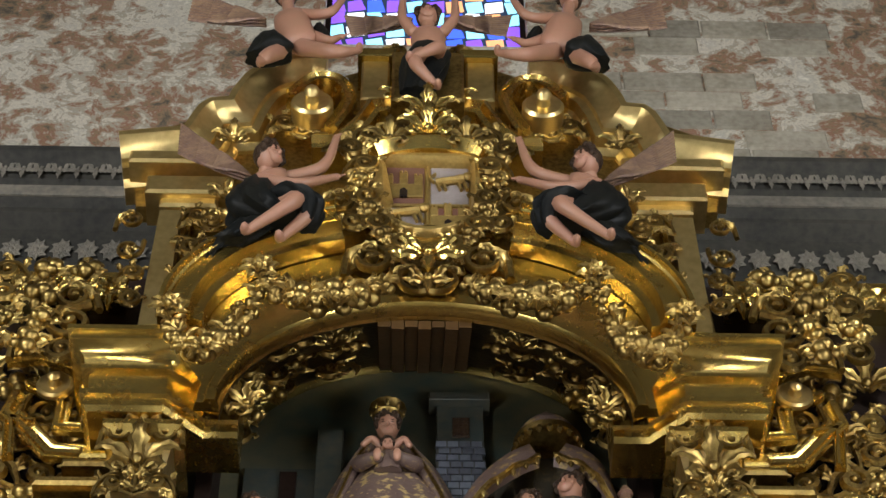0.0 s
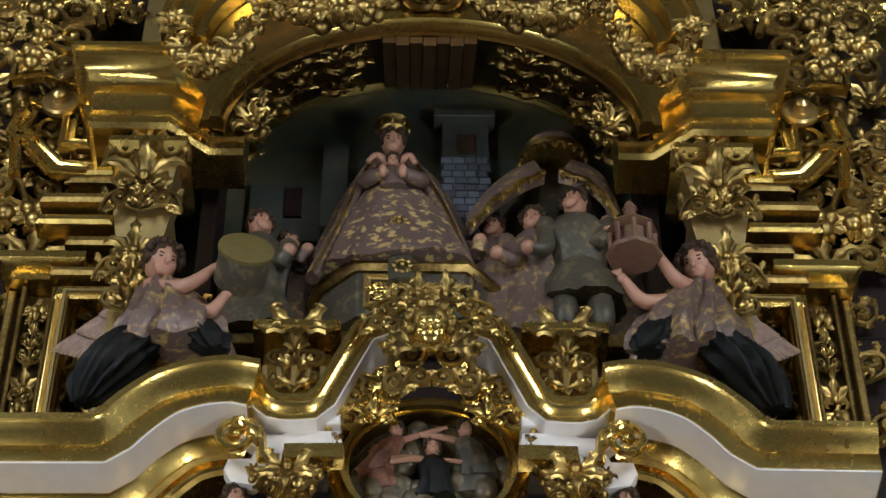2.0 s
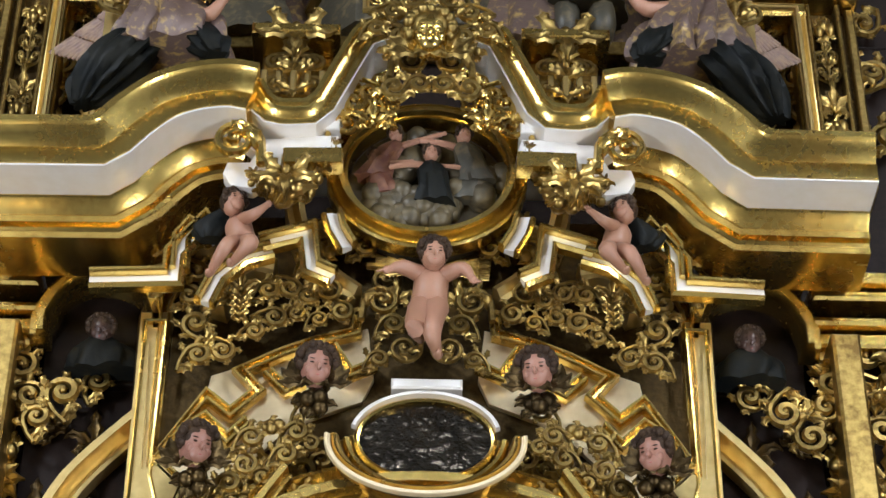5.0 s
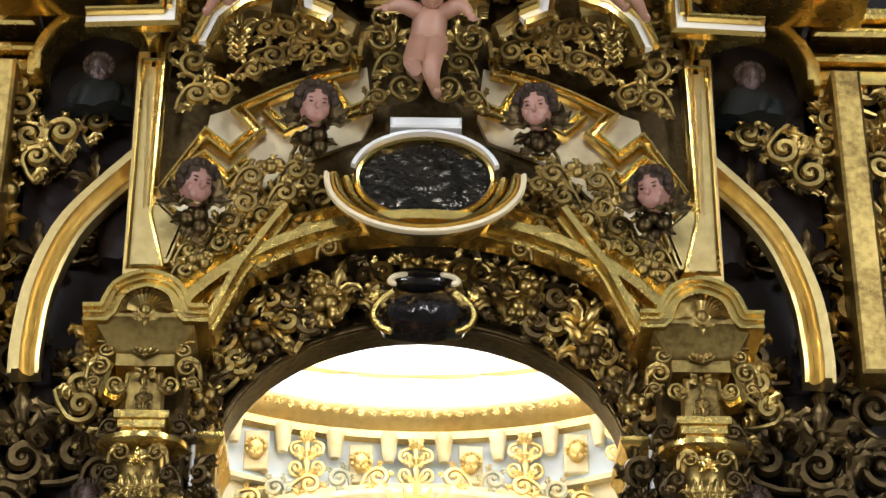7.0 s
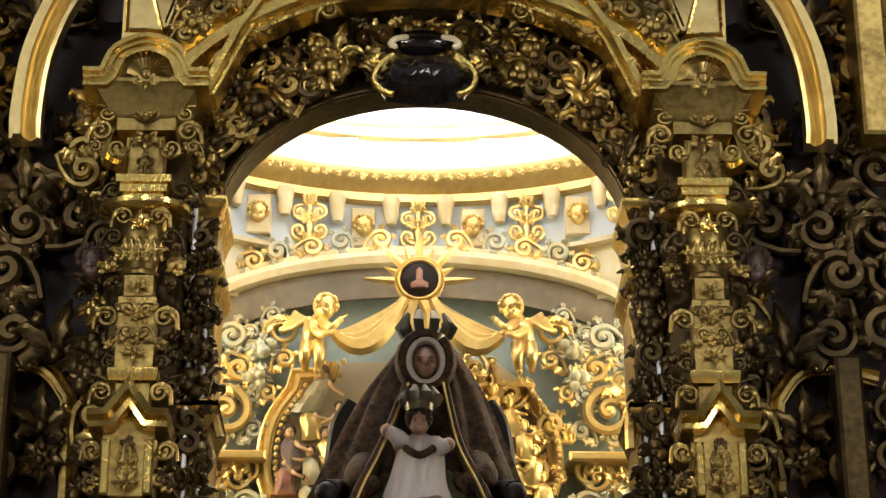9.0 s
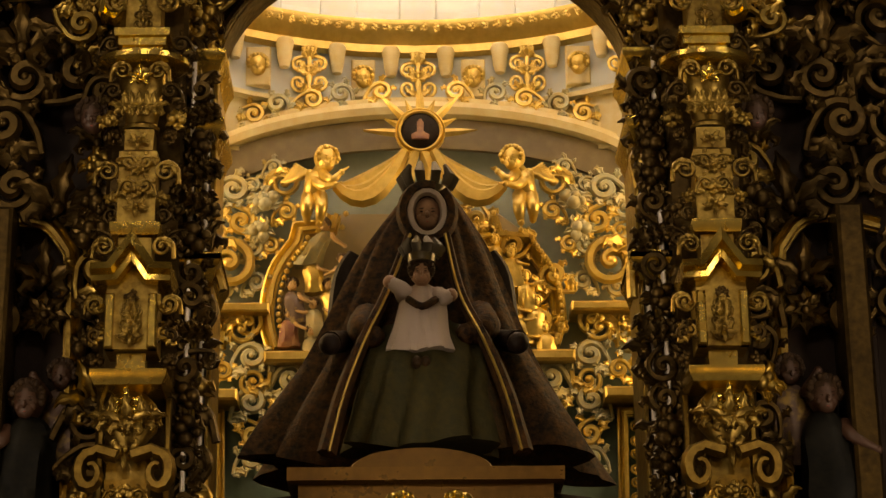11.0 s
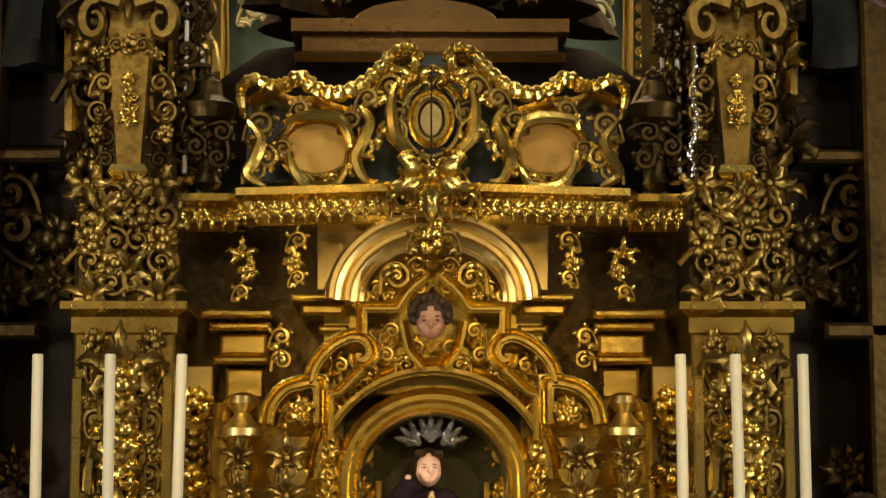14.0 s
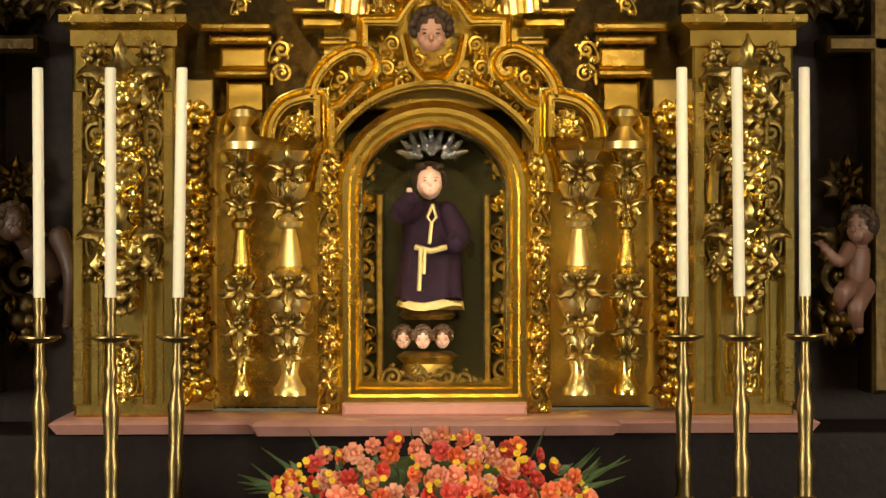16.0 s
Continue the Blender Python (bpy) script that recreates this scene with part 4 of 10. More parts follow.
def limb(g, pts, rs, slot=0, n=8):
    g.sweep(smooth_path(pts, 4), [r for i in range(len(rs) - 1) for r in [rs[i] + (rs[i + 1] - rs[i]) * j / 4 for j in range(4)]] + [rs[-1]], up=(0.05, -1, 0.08), n=n, slot=slot)
    g.ball(pts[0], rs[0], 8, slot)
    g.ball(pts[-1], rs[-1] * 1.15, 8, slot)


def body_of(g, r, head, hips, shl, shr, arms, legs, fat=1.0, face=(0, -1, 0), hair=1.0, bare=True, toslot=0):
    """A figure from its joints: r is the head's half height."""
    head, hips, shl, shr = Vector(head), Vector(hips), Vector(shl), Vector(shr)
    head_of(g, head, r, face, hair)
    mid = (shl + shr) / 2
    g.sweep([head, mid], [0.42 * r, 0.5 * r], n=8)
    w = (shl - shr).length / 2
    chest = mid.lerp(hips, 0.3)
    belly = mid.lerp(hips, 0.7)
    ax = (shl - shr)
    ax = ax.normalized() if ax.length > 1e-3 else Vector((1, 0, 0))
    upv = ax.cross((hips - mid).normalized())
    g.sweep([mid + (mid - hips) * 0.12, mid, chest, belly, hips, hips + (hips - mid) * 0.16], [w * 0.5, w * 1.0, w * 1.05 * fat ** 0.5, w * 0.95 * fat, w * 1.0 * fat, w * 0.55], [r * 0.4, r * 0.62, r * 0.78 * fat, r * 0.8 * fat, r * 0.75 * fat, r * 0.4], up=upv if upv.length > 0.01 else (0, -1, 0), n=12, slot=toslot)
    for pts in arms:
        limb(g, pts, [0.42 * r * fat, 0.33 * r * fat, 0.22 * r], toslot if not bare else 0)
        h = Vector(pts[-1])
        d = (h - Vector(pts[-2])).normalized()
        g.ball(h + d * 0.25 * r, (0.26 * r, 0.2 * r, 0.28 * r), 8, 0)
        for i in range(4):
            g.sweep([h + d * 0.3 * r, h + d * 0.72 * r + Vector((0.13 * r * (i - 1.5), 0, 0.05 * r * i))], [0.09 * r, 0.06 * r], n=5, slot=0)
    for pts in legs:
        limb(g, pts, [0.62 * r * fat, 0.46 * r * fat, 0.26 * r], 0 if bare else toslot)
        f = Vector(pts[-1])
        d = (f - Vector(pts[-2])).normalized()
        g.ball(f + d * 0.2 * r + Vector((0, -0.25 * r, 0)), (0.28 * r, 0.5 * r, 0.22 * r), 8, 0)


def drape(g, pts, wide, deep, folds=7, slot=2, n=36, amp=0.14):
    """Cloth round a line of points: an uneven tube whose folds deepen and twist on the way down."""
    ps = smooth_path(pts, 4)
    ws = smooth_path([(w, d) for w, d in zip(wide, deep)], 4)
    rings = []
    ph = sum(pts[0]) * 7
    for i, (p, (w, d)) in enumerate(zip(ps, ws)):
        t = i / (len(ps) - 1)
        ring = []
        for j in range(n):
            a = 2 * math.pi * j / n
            f = 1 + amp * (0.35 + 0.65 * t) * (abs(math.sin(folds * 0.5 * a + ph + 1.1 * math.sin(2.2 * t + a))) * 2 - 1.1) + amp * 0.35 * math.sin((folds * 1.6) * a + 5 * t)
            ring.append((p[0] + w * f * math.cos(a), p[1] + d * f * math.sin(a), p[2] + 0.08 * w * math.sin(3 * a + 4 * t)))
        rings.append(ring)
    return g.loft(rings, slot)


def wing(g, root, tip, width, slot=2, n=9):
    root, tip = Vector(root), Vector(tip)
    d = tip - root
    side = Vector((-d.z, 0, d.x)).normalized() * width
    if side.z > 0:
        side = -side
    for row, (l, y) in enumerate(((1.0, 0.03), (0.7, 0.0), (0.42, -0.03))):
        for i in range(n):
            t = i / (n - 1)
            a = root + d * (0.12 * t) + side * t * 0.25
            b = root + d * l * (1 - 0.35 * t) + side * (t * 1.0) * l ** 0.5
            a.y += y
            b.y += y + 0.02
            g.sweep([a, a.lerp(b, 0.3), a.lerp(b, 0.8), b], [width * 0.04, width * 0.1, width * 0.105, width * 0.04], width * 0.05, n=6, slot=slot)


def statue(name, g, mats, label, category="statue", group=""):
    return solo(name, g, mats, label, category, group, smooth=60)


def mx(p, s):
    return (-s * p[0], p[1], p[2])


LIPS = material("painted_lips", (0.45, 0.1, 0.08), 0.4)


def cherub_head(parent, at, r, tone=None, wings=True, mats=None, name="cherub_head", face=(0, -0.85, -0.35)):
    g = Geo()
    head_of(g, (0, 0, 0), 1.0, face, 1.0)
    if wings:
        for s in (-1, 1):
            for i in range(7):
                leaf(g, (s * 0.5, 0.1, -0.7), 90 - s * (125 - i * 34), 1.25, 0.3, s * 40, 0.3, 2, 2, 5)
    me = g.mesh(name, mats or [SKIN, HAIR, GOLD_OLD, LIPS], 60)
    return put(name, me, parent, at, r)


# ---- attic: carving and figures ----
# stained-glass window high in the wall
STEP = 0.19
win = thing("window_1", (0, WY + 0.2, wz), "small stained-glass window with bright blue panes", "window", kind="structure")
part("window_frame", Geo().mould([(-wx, wz), (wx, wz), (wx, wz + 2.2), (-wx, wz + 2.2)], [(0, 0), (0, 0.05), (0.05, 0.05), (0.05, 0)], WY + 0.2, True), WOOD_AND_SHADE, win)


def glass(name, colour, glow):
    m = material(name, colour, 0.1, 0, None, 4, 20, 0.1)
    b = m.node_tree.nodes["Principled BSDF"]
    b.inputs["Emission Color"].default_value, b.inputs["Emission Strength"].default_value = (*colour, 1), glow
    return m


PANES = [glass("blue_glass", (0.05, 0.12, 0.9), 2.2), glass("pale_blue_glass", (0.3, 0.75, 0.95), 2.2), glass("violet_glass", (0.25, 0.1, 0.8), 1.8), glass("white_glass", (0.85, 0.9, 0.95), 2.2), glass("orange_glass", (0.9, 0.45, 0.2), 1.6)]
_rw = random.Random(3)
for i in range(10):
    for j in range(8):
        x, z = -wx + i * STEP, wz + j * STEP * 1.2
        o = [_rw.uniform(0.0, 0.05) for _ in range(4)]
        part("pane", Geo().prism([(x + 0.006 + o[0], z + 0.006), (x + STEP - 0.006, z + 0.006 + o[1]), (x + STEP - 0.006 - o[2], z + STEP * 1.2 - 0.006), (x + 0.006, z + STEP * 1.2 - 0.006 - o[3])], WY + 0.21, WY + 0.22, 0.002), PANES[_rw.choice((0, 0, 1, 1, 2, 3, 4))], win)

# bare masonry blocks on the wall above the cornice
MASON = material("bare_grey_masonry", (0.38, 0.34, 0.26), 0.85, 0, (0.2, 0.17, 0.12), 2.4, 16, 0.7, 0.015, 0.8, 0.25)
wall_e = bpy.data.objects["wall_east"]
zr = ZC + 0.1
for j in range(9):
    hh = 0.3
    x = 0.95 + 0.25 * (j % 2)
    while x < 3.8:
        w = _rw.uniform(0.45, 0.75)
        if _rw.random() < 0.6 and 1.15 < x + 0.2 * math.sin(j * 1.7) < 3.6:
            part("stone", Geo().box(x, x + w - 0.02, WY - _rw.uniform(0.012, 0.03), WY + 0.02, zr + j * hh, zr + (j + 1) * hh - 0.02, 0.012), MASON, wall_e)
        x += w
# leaf frieze on the stone cornice
LEAFSTONE = material("worn_pale_stone_carving", (0.24, 0.21, 0.16), 0.7, 0, (0.08, 0.08, 0.07), 5, 20, 0.5)
_stoneleaf, _stoneflower = ORN["palmette", "dark", 0].copy(), ORN["rosette", "dark", 0].copy()
for _me in (_stoneleaf, _stoneflower):
    _me.materials.clear()
    _me.materials.append(LEAFSTONE)
for ob in [o for o in bpy.data.objects if o.name.startswith("stone_cornice")]:
    s = -1 if ob.data.vertices[0].co.x < 0 else 1
    part("grey_band", Geo().box(*sorted((s * 1.95, s * 7.9)), WY - 0.285, WY - 0.25, ZC - 0.49, ZC - 0.36), LEAFSTONE, ob)
    for i in range(13):
        x = s * (2.1 + i * 0.15)
        put("carved_leaf", _stoneleaf, ob, (x, WY - 0.3, ZC - 0.25), (0.16, 0.12, 0.2), 180)
    for i in range(10):
        put("carved_leaf", _stoneflower, ob, (s * (2.1 + i * 0.2), WY - 0.08, ZC - 0.98), (0.2, 0.1, 0.3))

# shield
shield = thing("coat_of_arms", (0.002, 8.35, 12.98), "gilded shield with castles and lions in a carved wreath", "coat of arms")
SY = 8.4
sx0, sx1 = -0.34, 0.348
sw = (sx1 - sx0) / 2
sz1, sz0 = 13.857, 13.016
zm = sz0 + (sz1 - sz0) * 0.42
out = [(-sw, sz1), (-sw, zm)] + arc(0, zm, sw, zm - sz0, 180, 360, 14) + [(sw, sz1)]
GILTPAINT = material("dull_gilt_paint", (0.52, 0.36, 0.11), 0.38, 0.75, (0.24, 0.14, 0.04), 6, 40, 0.3)
FIELD_RED = material("dull_red_field", (0.13, 0.05, 0.035), 0.6, 0, (0.2, 0.1, 0.05), 8, 40, 0.3)
FIELD_SILVER = material("tarnished_silver_field", (0.26, 0.22, 0.2), 0.55, 0.1, (0.16, 0.13, 0.11), 8, 40, 0.3)
part("shield_plate", Geo().prism(out, SY, SY + 0.12), GILTPAINT, shield)
for q, u, m_ in ((-1, 1, FIELD_RED), (1, 1, FIELD_SILVER), (-1, 0, FIELD_SILVER), (1, 0, FIELD_RED)):
    xa, xb = sorted((q * 0.02, q * (sw - 0.07)))
    if u:
        part("quarter_field", Geo().box(xa, xb, SY - 0.006, SY + 0.01, zm + 0.02, sz1 - 0.05), m_, shield)
    else:
        part("quarter_field", Geo().prism([(q * 0.02, zm - 0.015), (q * 0.02, sz0 + 0.06), (q * (sw - 0.2), sz0 + 0.1), (q * (sw - 0.07), zm - 0.015)][::-q], SY - 0.006, SY + 0.01), m_, shield)
part("shield_rim", Geo().mould(out, [(-0.03, -0.1), (-0.03, 0.05), (0.0, 0.09), (0.03, 0.09), (0.06, 0.04), (0.06, -0.1)], SY, True), GILTPAINT, shield)
g = Geo().box(-0.012, 0.012, SY - 0.02, SY, sz0 + 0.05, sz1 - 0.04)
g.box(-sw + 0.06, sw - 0.06, SY - 0.02, SY, zm - 0.01, zm + 0.015)
part("cross_bar", g, GILTPAINT, shield)


def castle(c, w):
    g = Geo()
    x, z = c
    g.box(x - w, x + w, SY - 0.025, SY, z - w, z + 0.1 * w)
    for k in (-0.75, 0, 0.75):
        h = 0.75 if k else 1.0
        g.box(x + (k - 0.22) * w, x + (k + 0.22) * w, SY - 0.03, SY, z, z + h * w)
        for q in (-0.22, 0.02):
            g.box(x + (k + q) * w, x + (k + q + 0.16) * w, SY - 0.03, SY, z + h * w, z + (h + 0.18) * w)
    part("castle_charge", g, GILTPAINT, shield)
    part("castle_gate", Geo().prism([(x - 0.2 * w, z - w), (x + 0.2 * w, z - w), (x + 0.2 * w, z - 0.5 * w), (x, z - 0.3 * w), (x - 0.2 * w, z - 0.5 * w)], SY - 0.032, SY, 0.004), WOOD_AND_SHADE, shield)


def lion(c, w):
    x, z = c
    g = Geo()
    g.sweep([(x - 0.8 * w, SY - 0.02, z), (x, SY - 0.03, z + 0.1 * w), (x + 0.6 * w, SY - 0.03, z + 0.25 * w)], [0.25 * w, 0.2 * w, 0.3 * w], 0.03, n=8)
    g.ball((x + 0.85 * w, SY - 0.03, z + 0.45 * w), (0.3 * w, 0.03, 0.3 * w), 8)
    for k in (-0.75, -0.45, 0.35, 0.65):
        g.sweep([(x + k * w, SY - 0.02, z), (x + (k + 0.15) * w, SY - 0.02, z - 0.6 * w)], [0.11 * w, 0.08 * w], 0.02, n=6)
    g.sweep(smooth_path([(x - 0.9 * w, SY - 0.02, z), (x - 1.1 * w, SY - 0.02, z + 0.4 * w), (x - 0.8 * w, SY - 0.02, z + 0.7 * w)], 4), 0.05 * w, 0.02, n=5)
    part("lion_charge", g, GILTPAINT, shield)


qx, qz1, qz0 = sw * 0.46, (zm + sz1) / 2, (zm + sz0) / 2
castle((-qx, qz1 - 0.03), 0.13)
castle((qx * 0.85, qz0 + 0.05), 0.12)
lion((qx, qz1), 0.13)
lion((-qx * 0.85, qz0 + 0.07), 0.13)
# crowning hood over the shield
part("shield_hood", Geo().mould(smooth_path([(-0.388, 13.889), (-0.256, 13.958), (-0.002, 14.005), (0.257, 13.972), (0.397, 13.91)], 4), [(0, -0.1), (0, 0.1), (-0.05, 0.12), (-0.12, 0.06), (-0.14, -0.1)], 8.35), GOLD, shield)
# wreath round the shield
pair("scroll", shield, (-0.438, 8.3, 13.641), 0.261, 0, "old", False)
pair("scroll", shield, (-0.411, 8.3, 13.327), 0.242, 90, "old", False)
pair("scroll", shield, (-0.342, 8.3, 13.025), 0.231, 30, "old", False)
pair("scroll", shield, (-0.184, 8.3, 12.84), 0.214, 60, "old", False)
pair("scroll", shield, (-0.409, 8.3, 13.968), 0.266, -30, "old", False)
pair("scroll", shield, (-0.549, 8.3, 13.845), 0.249, 40, "old", False)
pair("volute", shield, (-0.58, 8.3, 13.231), 0.241, 10, "old", False)
pair("scroll", shield, (-0.494, 8.3, 13.052), 0.217, 90, "old", False)
pair("palmette", shield, (-0.258, 8.3, 14.038), 0.252, 0, "old", False)
pair("volute", shield, (-0.357, 8.3, 12.617), 0.317, 0, "old", False)
pair("scroll", shield, (-0.235, 8.3, 12.706), 0.248, 40, "old", False)
pair("volute", shield, (-0.074, 8.3, 12.455), 0.279, 180, "old", False)
pair("scroll", shield, (-0.128, 8.3, 12.623), 0.212, 0, "old", False)
pair("scroll", shield, (-0.174, 8.3, 14.074), 0.23, 0, "old", False)
pair("fruit", shield, (-0.434, 8.3, 13.483), 0.185, 45, "old", False)
pair("fruit", shield, (-0.371, 8.3, 13.175), 0.182, 45, "old", False)
pair("fruit", shield, (-0.274, 8.3, 12.909), 0.179, 0, "old", False)
pair("fruit", shield, (-0.112, 8.3, 12.766), 0.164, 0, "old", False)
for k, z in enumerate((0, 0.22)):
    orn("palmette", shield, (0, 8.28, 14.146 + z), 0.3, 0, "bright")
orn("palmette", shield, (0.002, 8.22, 12.468), 0.34, 180, "bright")
orn("palmette", shield, (0.002, 8.22, 12.274), 0.22, 180, "old")
# attic carving
pair("scroll", attic, (-1.562, 8.75, 13.651), 0.228, 0, "old", False)
pair("scroll", attic, (-1.572, 8.75, 13.34), 0.239, 90, "old", False)
pair("scroll", attic, (-1.597, 8.75, 13.01), 0.234, 0, "old", False)
pair("scroll", attic, (-1.427, 8.75, 13.623), 0.227, 180, "old", False)
pair("scroll", attic, (-1.441, 8.75, 13.343), 0.224, -90, "old", False)
pair("palmette", attic, (-1.37, 8.75, 14.656), 0.224, 0, "old", False)
pair("palmette", attic, (-1.359, 8.75, 13.978), 0.193, 20, "old", False)
pair("scroll", attic, (-1.036, 8.75, 14.771), 0.242, 0, "old", False)
pair("scroll", attic, (-0.911, 8.75, 14.703), 0.201, 90, "old", False)
pair("rosette", attic, (-0.635, 8.75, 14.853), 0.187, 0, "old", False)
pair("scroll", attic, (-0.73, 8.75, 14.708), 0.201, 45, "old", False)
pair("volute", attic, (-1.987, 8.75, 13.609), 0.189, 0, "old", False)
pair("volute", attic, (-1.967, 8.75, 13.3), 0.186, 180, "old", False)
pair("scroll", attic, (-1.929, 8.75, 13.032), 0.205, 0, "old", False)
pair("scroll", attic, (-1.921, 8.75, 12.799), 0.202, 90, "old", False)
pair("scroll", attic, (-1.458, 8.75, 13.102), 0.221, 30, "old", False)
pair("scroll", attic, (-0.557, 8.75, 14.964), 0.18, 0, "old", False)
pair("scroll", attic, (-0.28, 8.75, 15.493), 0.235, 0, "old", False)
pair("scroll", attic, (-0.153, 8.75, 15.345), 0.233, 90, "old", False)
pair("scroll", attic, (-0.092, 8.75, 15.652), 0.237, 0, "old", False)
pair("volute", attic, (-0.242, 8.75, 15.726), 0.212, 0, "old", False)
pair("scroll", attic, (-1.297, 8.75, 13.165), 0.222, 45, "old", False)
pair("palmette", attic, (-0.212, 8.6, 15.005), 0.203, 0, "bright", False)
# soffit carving
pair("palmette", niche, (-1.138, 8.57, 11.618), 0.225, -65, "old", False)
pair("scroll", niche, (-1.162, 8.86, 11.781), 0.231, -15, "old", False)
pair("scroll", niche, (-1.185, 9.15, 11.943), 0.236, 35, "old", False)
pair("scroll", niche, (-1.072, 8.57, 11.869), 0.230, -70, "old", False)
pair("scroll", niche, (-1.09, 8.86, 11.989), 0.235, -20, "old", False)
pair("fruit", niche, (-1.108, 9.15, 12.105), 0.239, 30, "old", False)
pair("scroll", niche, (-0.947, 8.57, 12.06), 0.232, 30, "old", False)
pair("scroll", niche, (-0.963, 8.86, 12.192), 0.238, 80, "old", False)
pair("fruit", niche, (-0.979, 9.15, 12.315), 0.242, -50, "old", False)
pair("scroll", niche, (-0.798, 8.57, 12.169), 0.234, -15, "old", False)
pair("fruit", niche, (-0.812, 8.86, 12.324), 0.239, 35, "old", False)
pair("palmette", niche, (-0.825, 9.15, 12.471), 0.244, 85, "old", False)
pair("palmette", niche, (-0.628, 8.57, 12.27), 0.236, -25, "old", False)
pair("scroll", niche, (-0.639, 8.86, 12.431), 0.242, 25, "old", False)
pair("scroll", niche, (-0.649, 9.15, 12.59), 0.247, 75, "old", False)
pair("scroll", niche, (-0.456, 8.57, 12.339), 0.236, -35, "old", False)
pair("fruit", niche, (-0.462, 8.86, 12.507), 0.242, 15, "old", False)
pair("palmette", niche, (-0.468, 9.15, 12.667), 0.247, 65, "old", False)


# ---- figures of the attic ----
FEATHER = material("painted_wing_feathers", (0.16, 0.09, 0.065), 0.42, 0.1, (0.36, 0.23, 0.13), 8, 30, 0.4, 0.006, 0.8)
FIG = [SKIN, HAIR, CLOTH_BLACK, LIPS, FEATHER]


def attic_angel(s):
    g = Geo()
    j = lambda p: mx(p, s)
    body_of(g, 0.105, j((-1.034, 8.1, 13.486)), j((-1.068, 8.2, 13.049)), j((-1.176, 8.25, 13.439)), j((-0.940, 8.1, 13.238)),
            [[j((-1.077, 8.1, 13.235)), j((-0.838, 8, 13.055)), j((-0.609, 8.1, 13.271))], [j((-0.945, 8.15, 13.307)), j((-0.689, 8.15, 13.451)), j((-0.615, 8.2, 13.831))]],
            [[j((-1.033, 8.15, 12.965)), j((-0.818, 7.95, 12.826)), j((-1.107, 8, 12.567))], [j((-1.003, 8.2, 13.033)), j((-0.740, 8.05, 12.839)), j((-0.906, 8.1, 12.628))]], 1.15, (-s * 0.8, -0.6, -0.15))
    # dark skirt over the hips, the far thigh, and its tail
    drape(g, [j((-1.079, 8.18, 13.222)), j((-1.065, 8.14, 13.029)), j((-1.010, 8.14, 12.881)), j((-0.900, 8.15, 12.809))], [0.15, 0.2, 0.23, 0.17], [0.12, 0.16, 0.17, 0.14], 8, 2, 40, 0.16)
    drape(g, [j((-1.030, 8.1, 12.946)), j((-0.867, 8, 12.934)), j((-0.747, 8.02, 12.845)), j((-0.744, 8.1, 12.747))], [0.08, 0.1, 0.1, 0.06], [0.08, 0.1, 0.1, 0.06], 6, 2, 32, 0.18)
    drape(g, [j((-1.094, 8.15, 12.805)), j((-1.206, 8.15, 12.646)), j((-1.329, 8.2, 12.633)), j((-1.362, 8.22, 12.505))], [0.12, 0.1, 0.09, 0.04], [0.08, 0.08, 0.06, 0.03], 7, 2, 32, 0.25)
    wing(g, j((-1.160, 8.3, 13.509)), j((-1.712, 8.45, 14.427)), 0.2, 4, 11)
    statue("seated_angel", g, FIG, "carved seated angel with dark drapery and raised wing", "statue", "angels beside the shield")

def top_putto(s):
    g = Geo()
    j = lambda p: mx(p, s)
    body_of(g, 0.1, j((-1.074, 8.5, 16.167)), j((-0.941, 8.45, 15.421)), j((-1.154, 8.5, 15.855)), j((-0.919, 8.45, 15.813)),
            [[j((-0.919, 8.45, 15.813)), j((-0.723, 8.35, 15.688)), j((-0.622, 8.4, 16.031))], [j((-0.89, 8.5, 15.626)), j((-0.732, 8.4, 15.379)), j((-0.652, 8.4, 15.427))]],
            [[j((-0.917, 8.45, 15.36)), j((-0.675, 8.25, 14.993)), j((-0.51, 8.3, 15.091))], [j((-1.059, 8.45, 15.325)), j((-1.157, 8.3, 14.983)), j((-1.19, 8.35, 14.986))]], 1.15, (s * -0.5, -0.8, 0))
    drape(g, [j((-1.148, 8.45, 15.43)), j((-1.129, 8.42, 15.261)), j((-1.232, 8.42, 15.153))], [0.1, 0.15, 0.08], [0.1, 0.13, 0.08], 5)
    drape(g, [j((-0.81, 8.5, 15.707)), j((-0.774, 8.5, 15.551)), j((-0.783, 8.5, 15.381))], [0.04, 0.06, 0.04], [0.05, 0.06, 0.05], 5)
    wing(g, j((-1.225, 8.6, 15.934)), j((-1.819, 8.7, 16.576)), 0.3, 4)
    statue("putto", g, FIG, "painted bare putto perched on the curled pediment", "statue", "putti on the pediment")


for s in (-1, 1):
    attic_angel(s)
    top_putto(s)
g = Geo()
body_of(g, 0.1, (-0.005, 8.4, 15.728), (-0.004, 8.4, 15.248), (-0.117, 8.42, 15.537), (0.116, 8.42, 15.544),
        [[(-0.117, 8.4, 15.521), (-0.194, 8.38, 15.69), (-0.189, 8.4, 16.012)], [(0.116, 8.4, 15.528), (0.195, 8.38, 15.702), (0.194, 8.4, 16.024)]],
        [[(0.048, 8.35, 15.141), (0.065, 8.15, 14.918), (-0.121, 8.15, 14.766)], [(-0.053, 8.35, 15.123), (-0.093, 8.15, 14.709), (0.054, 8.2, 14.504)]], 1.1)
drape(g, [(-0.004, 8.42, 15.279), (-0.012, 8.4, 15.113), (-0.051, 8.4, 14.89), (-0.09, 8.4, 14.709)], [0.14, 0.17, 0.14, 0.1], [0.1, 0.12, 0.1, 0.06], 6)
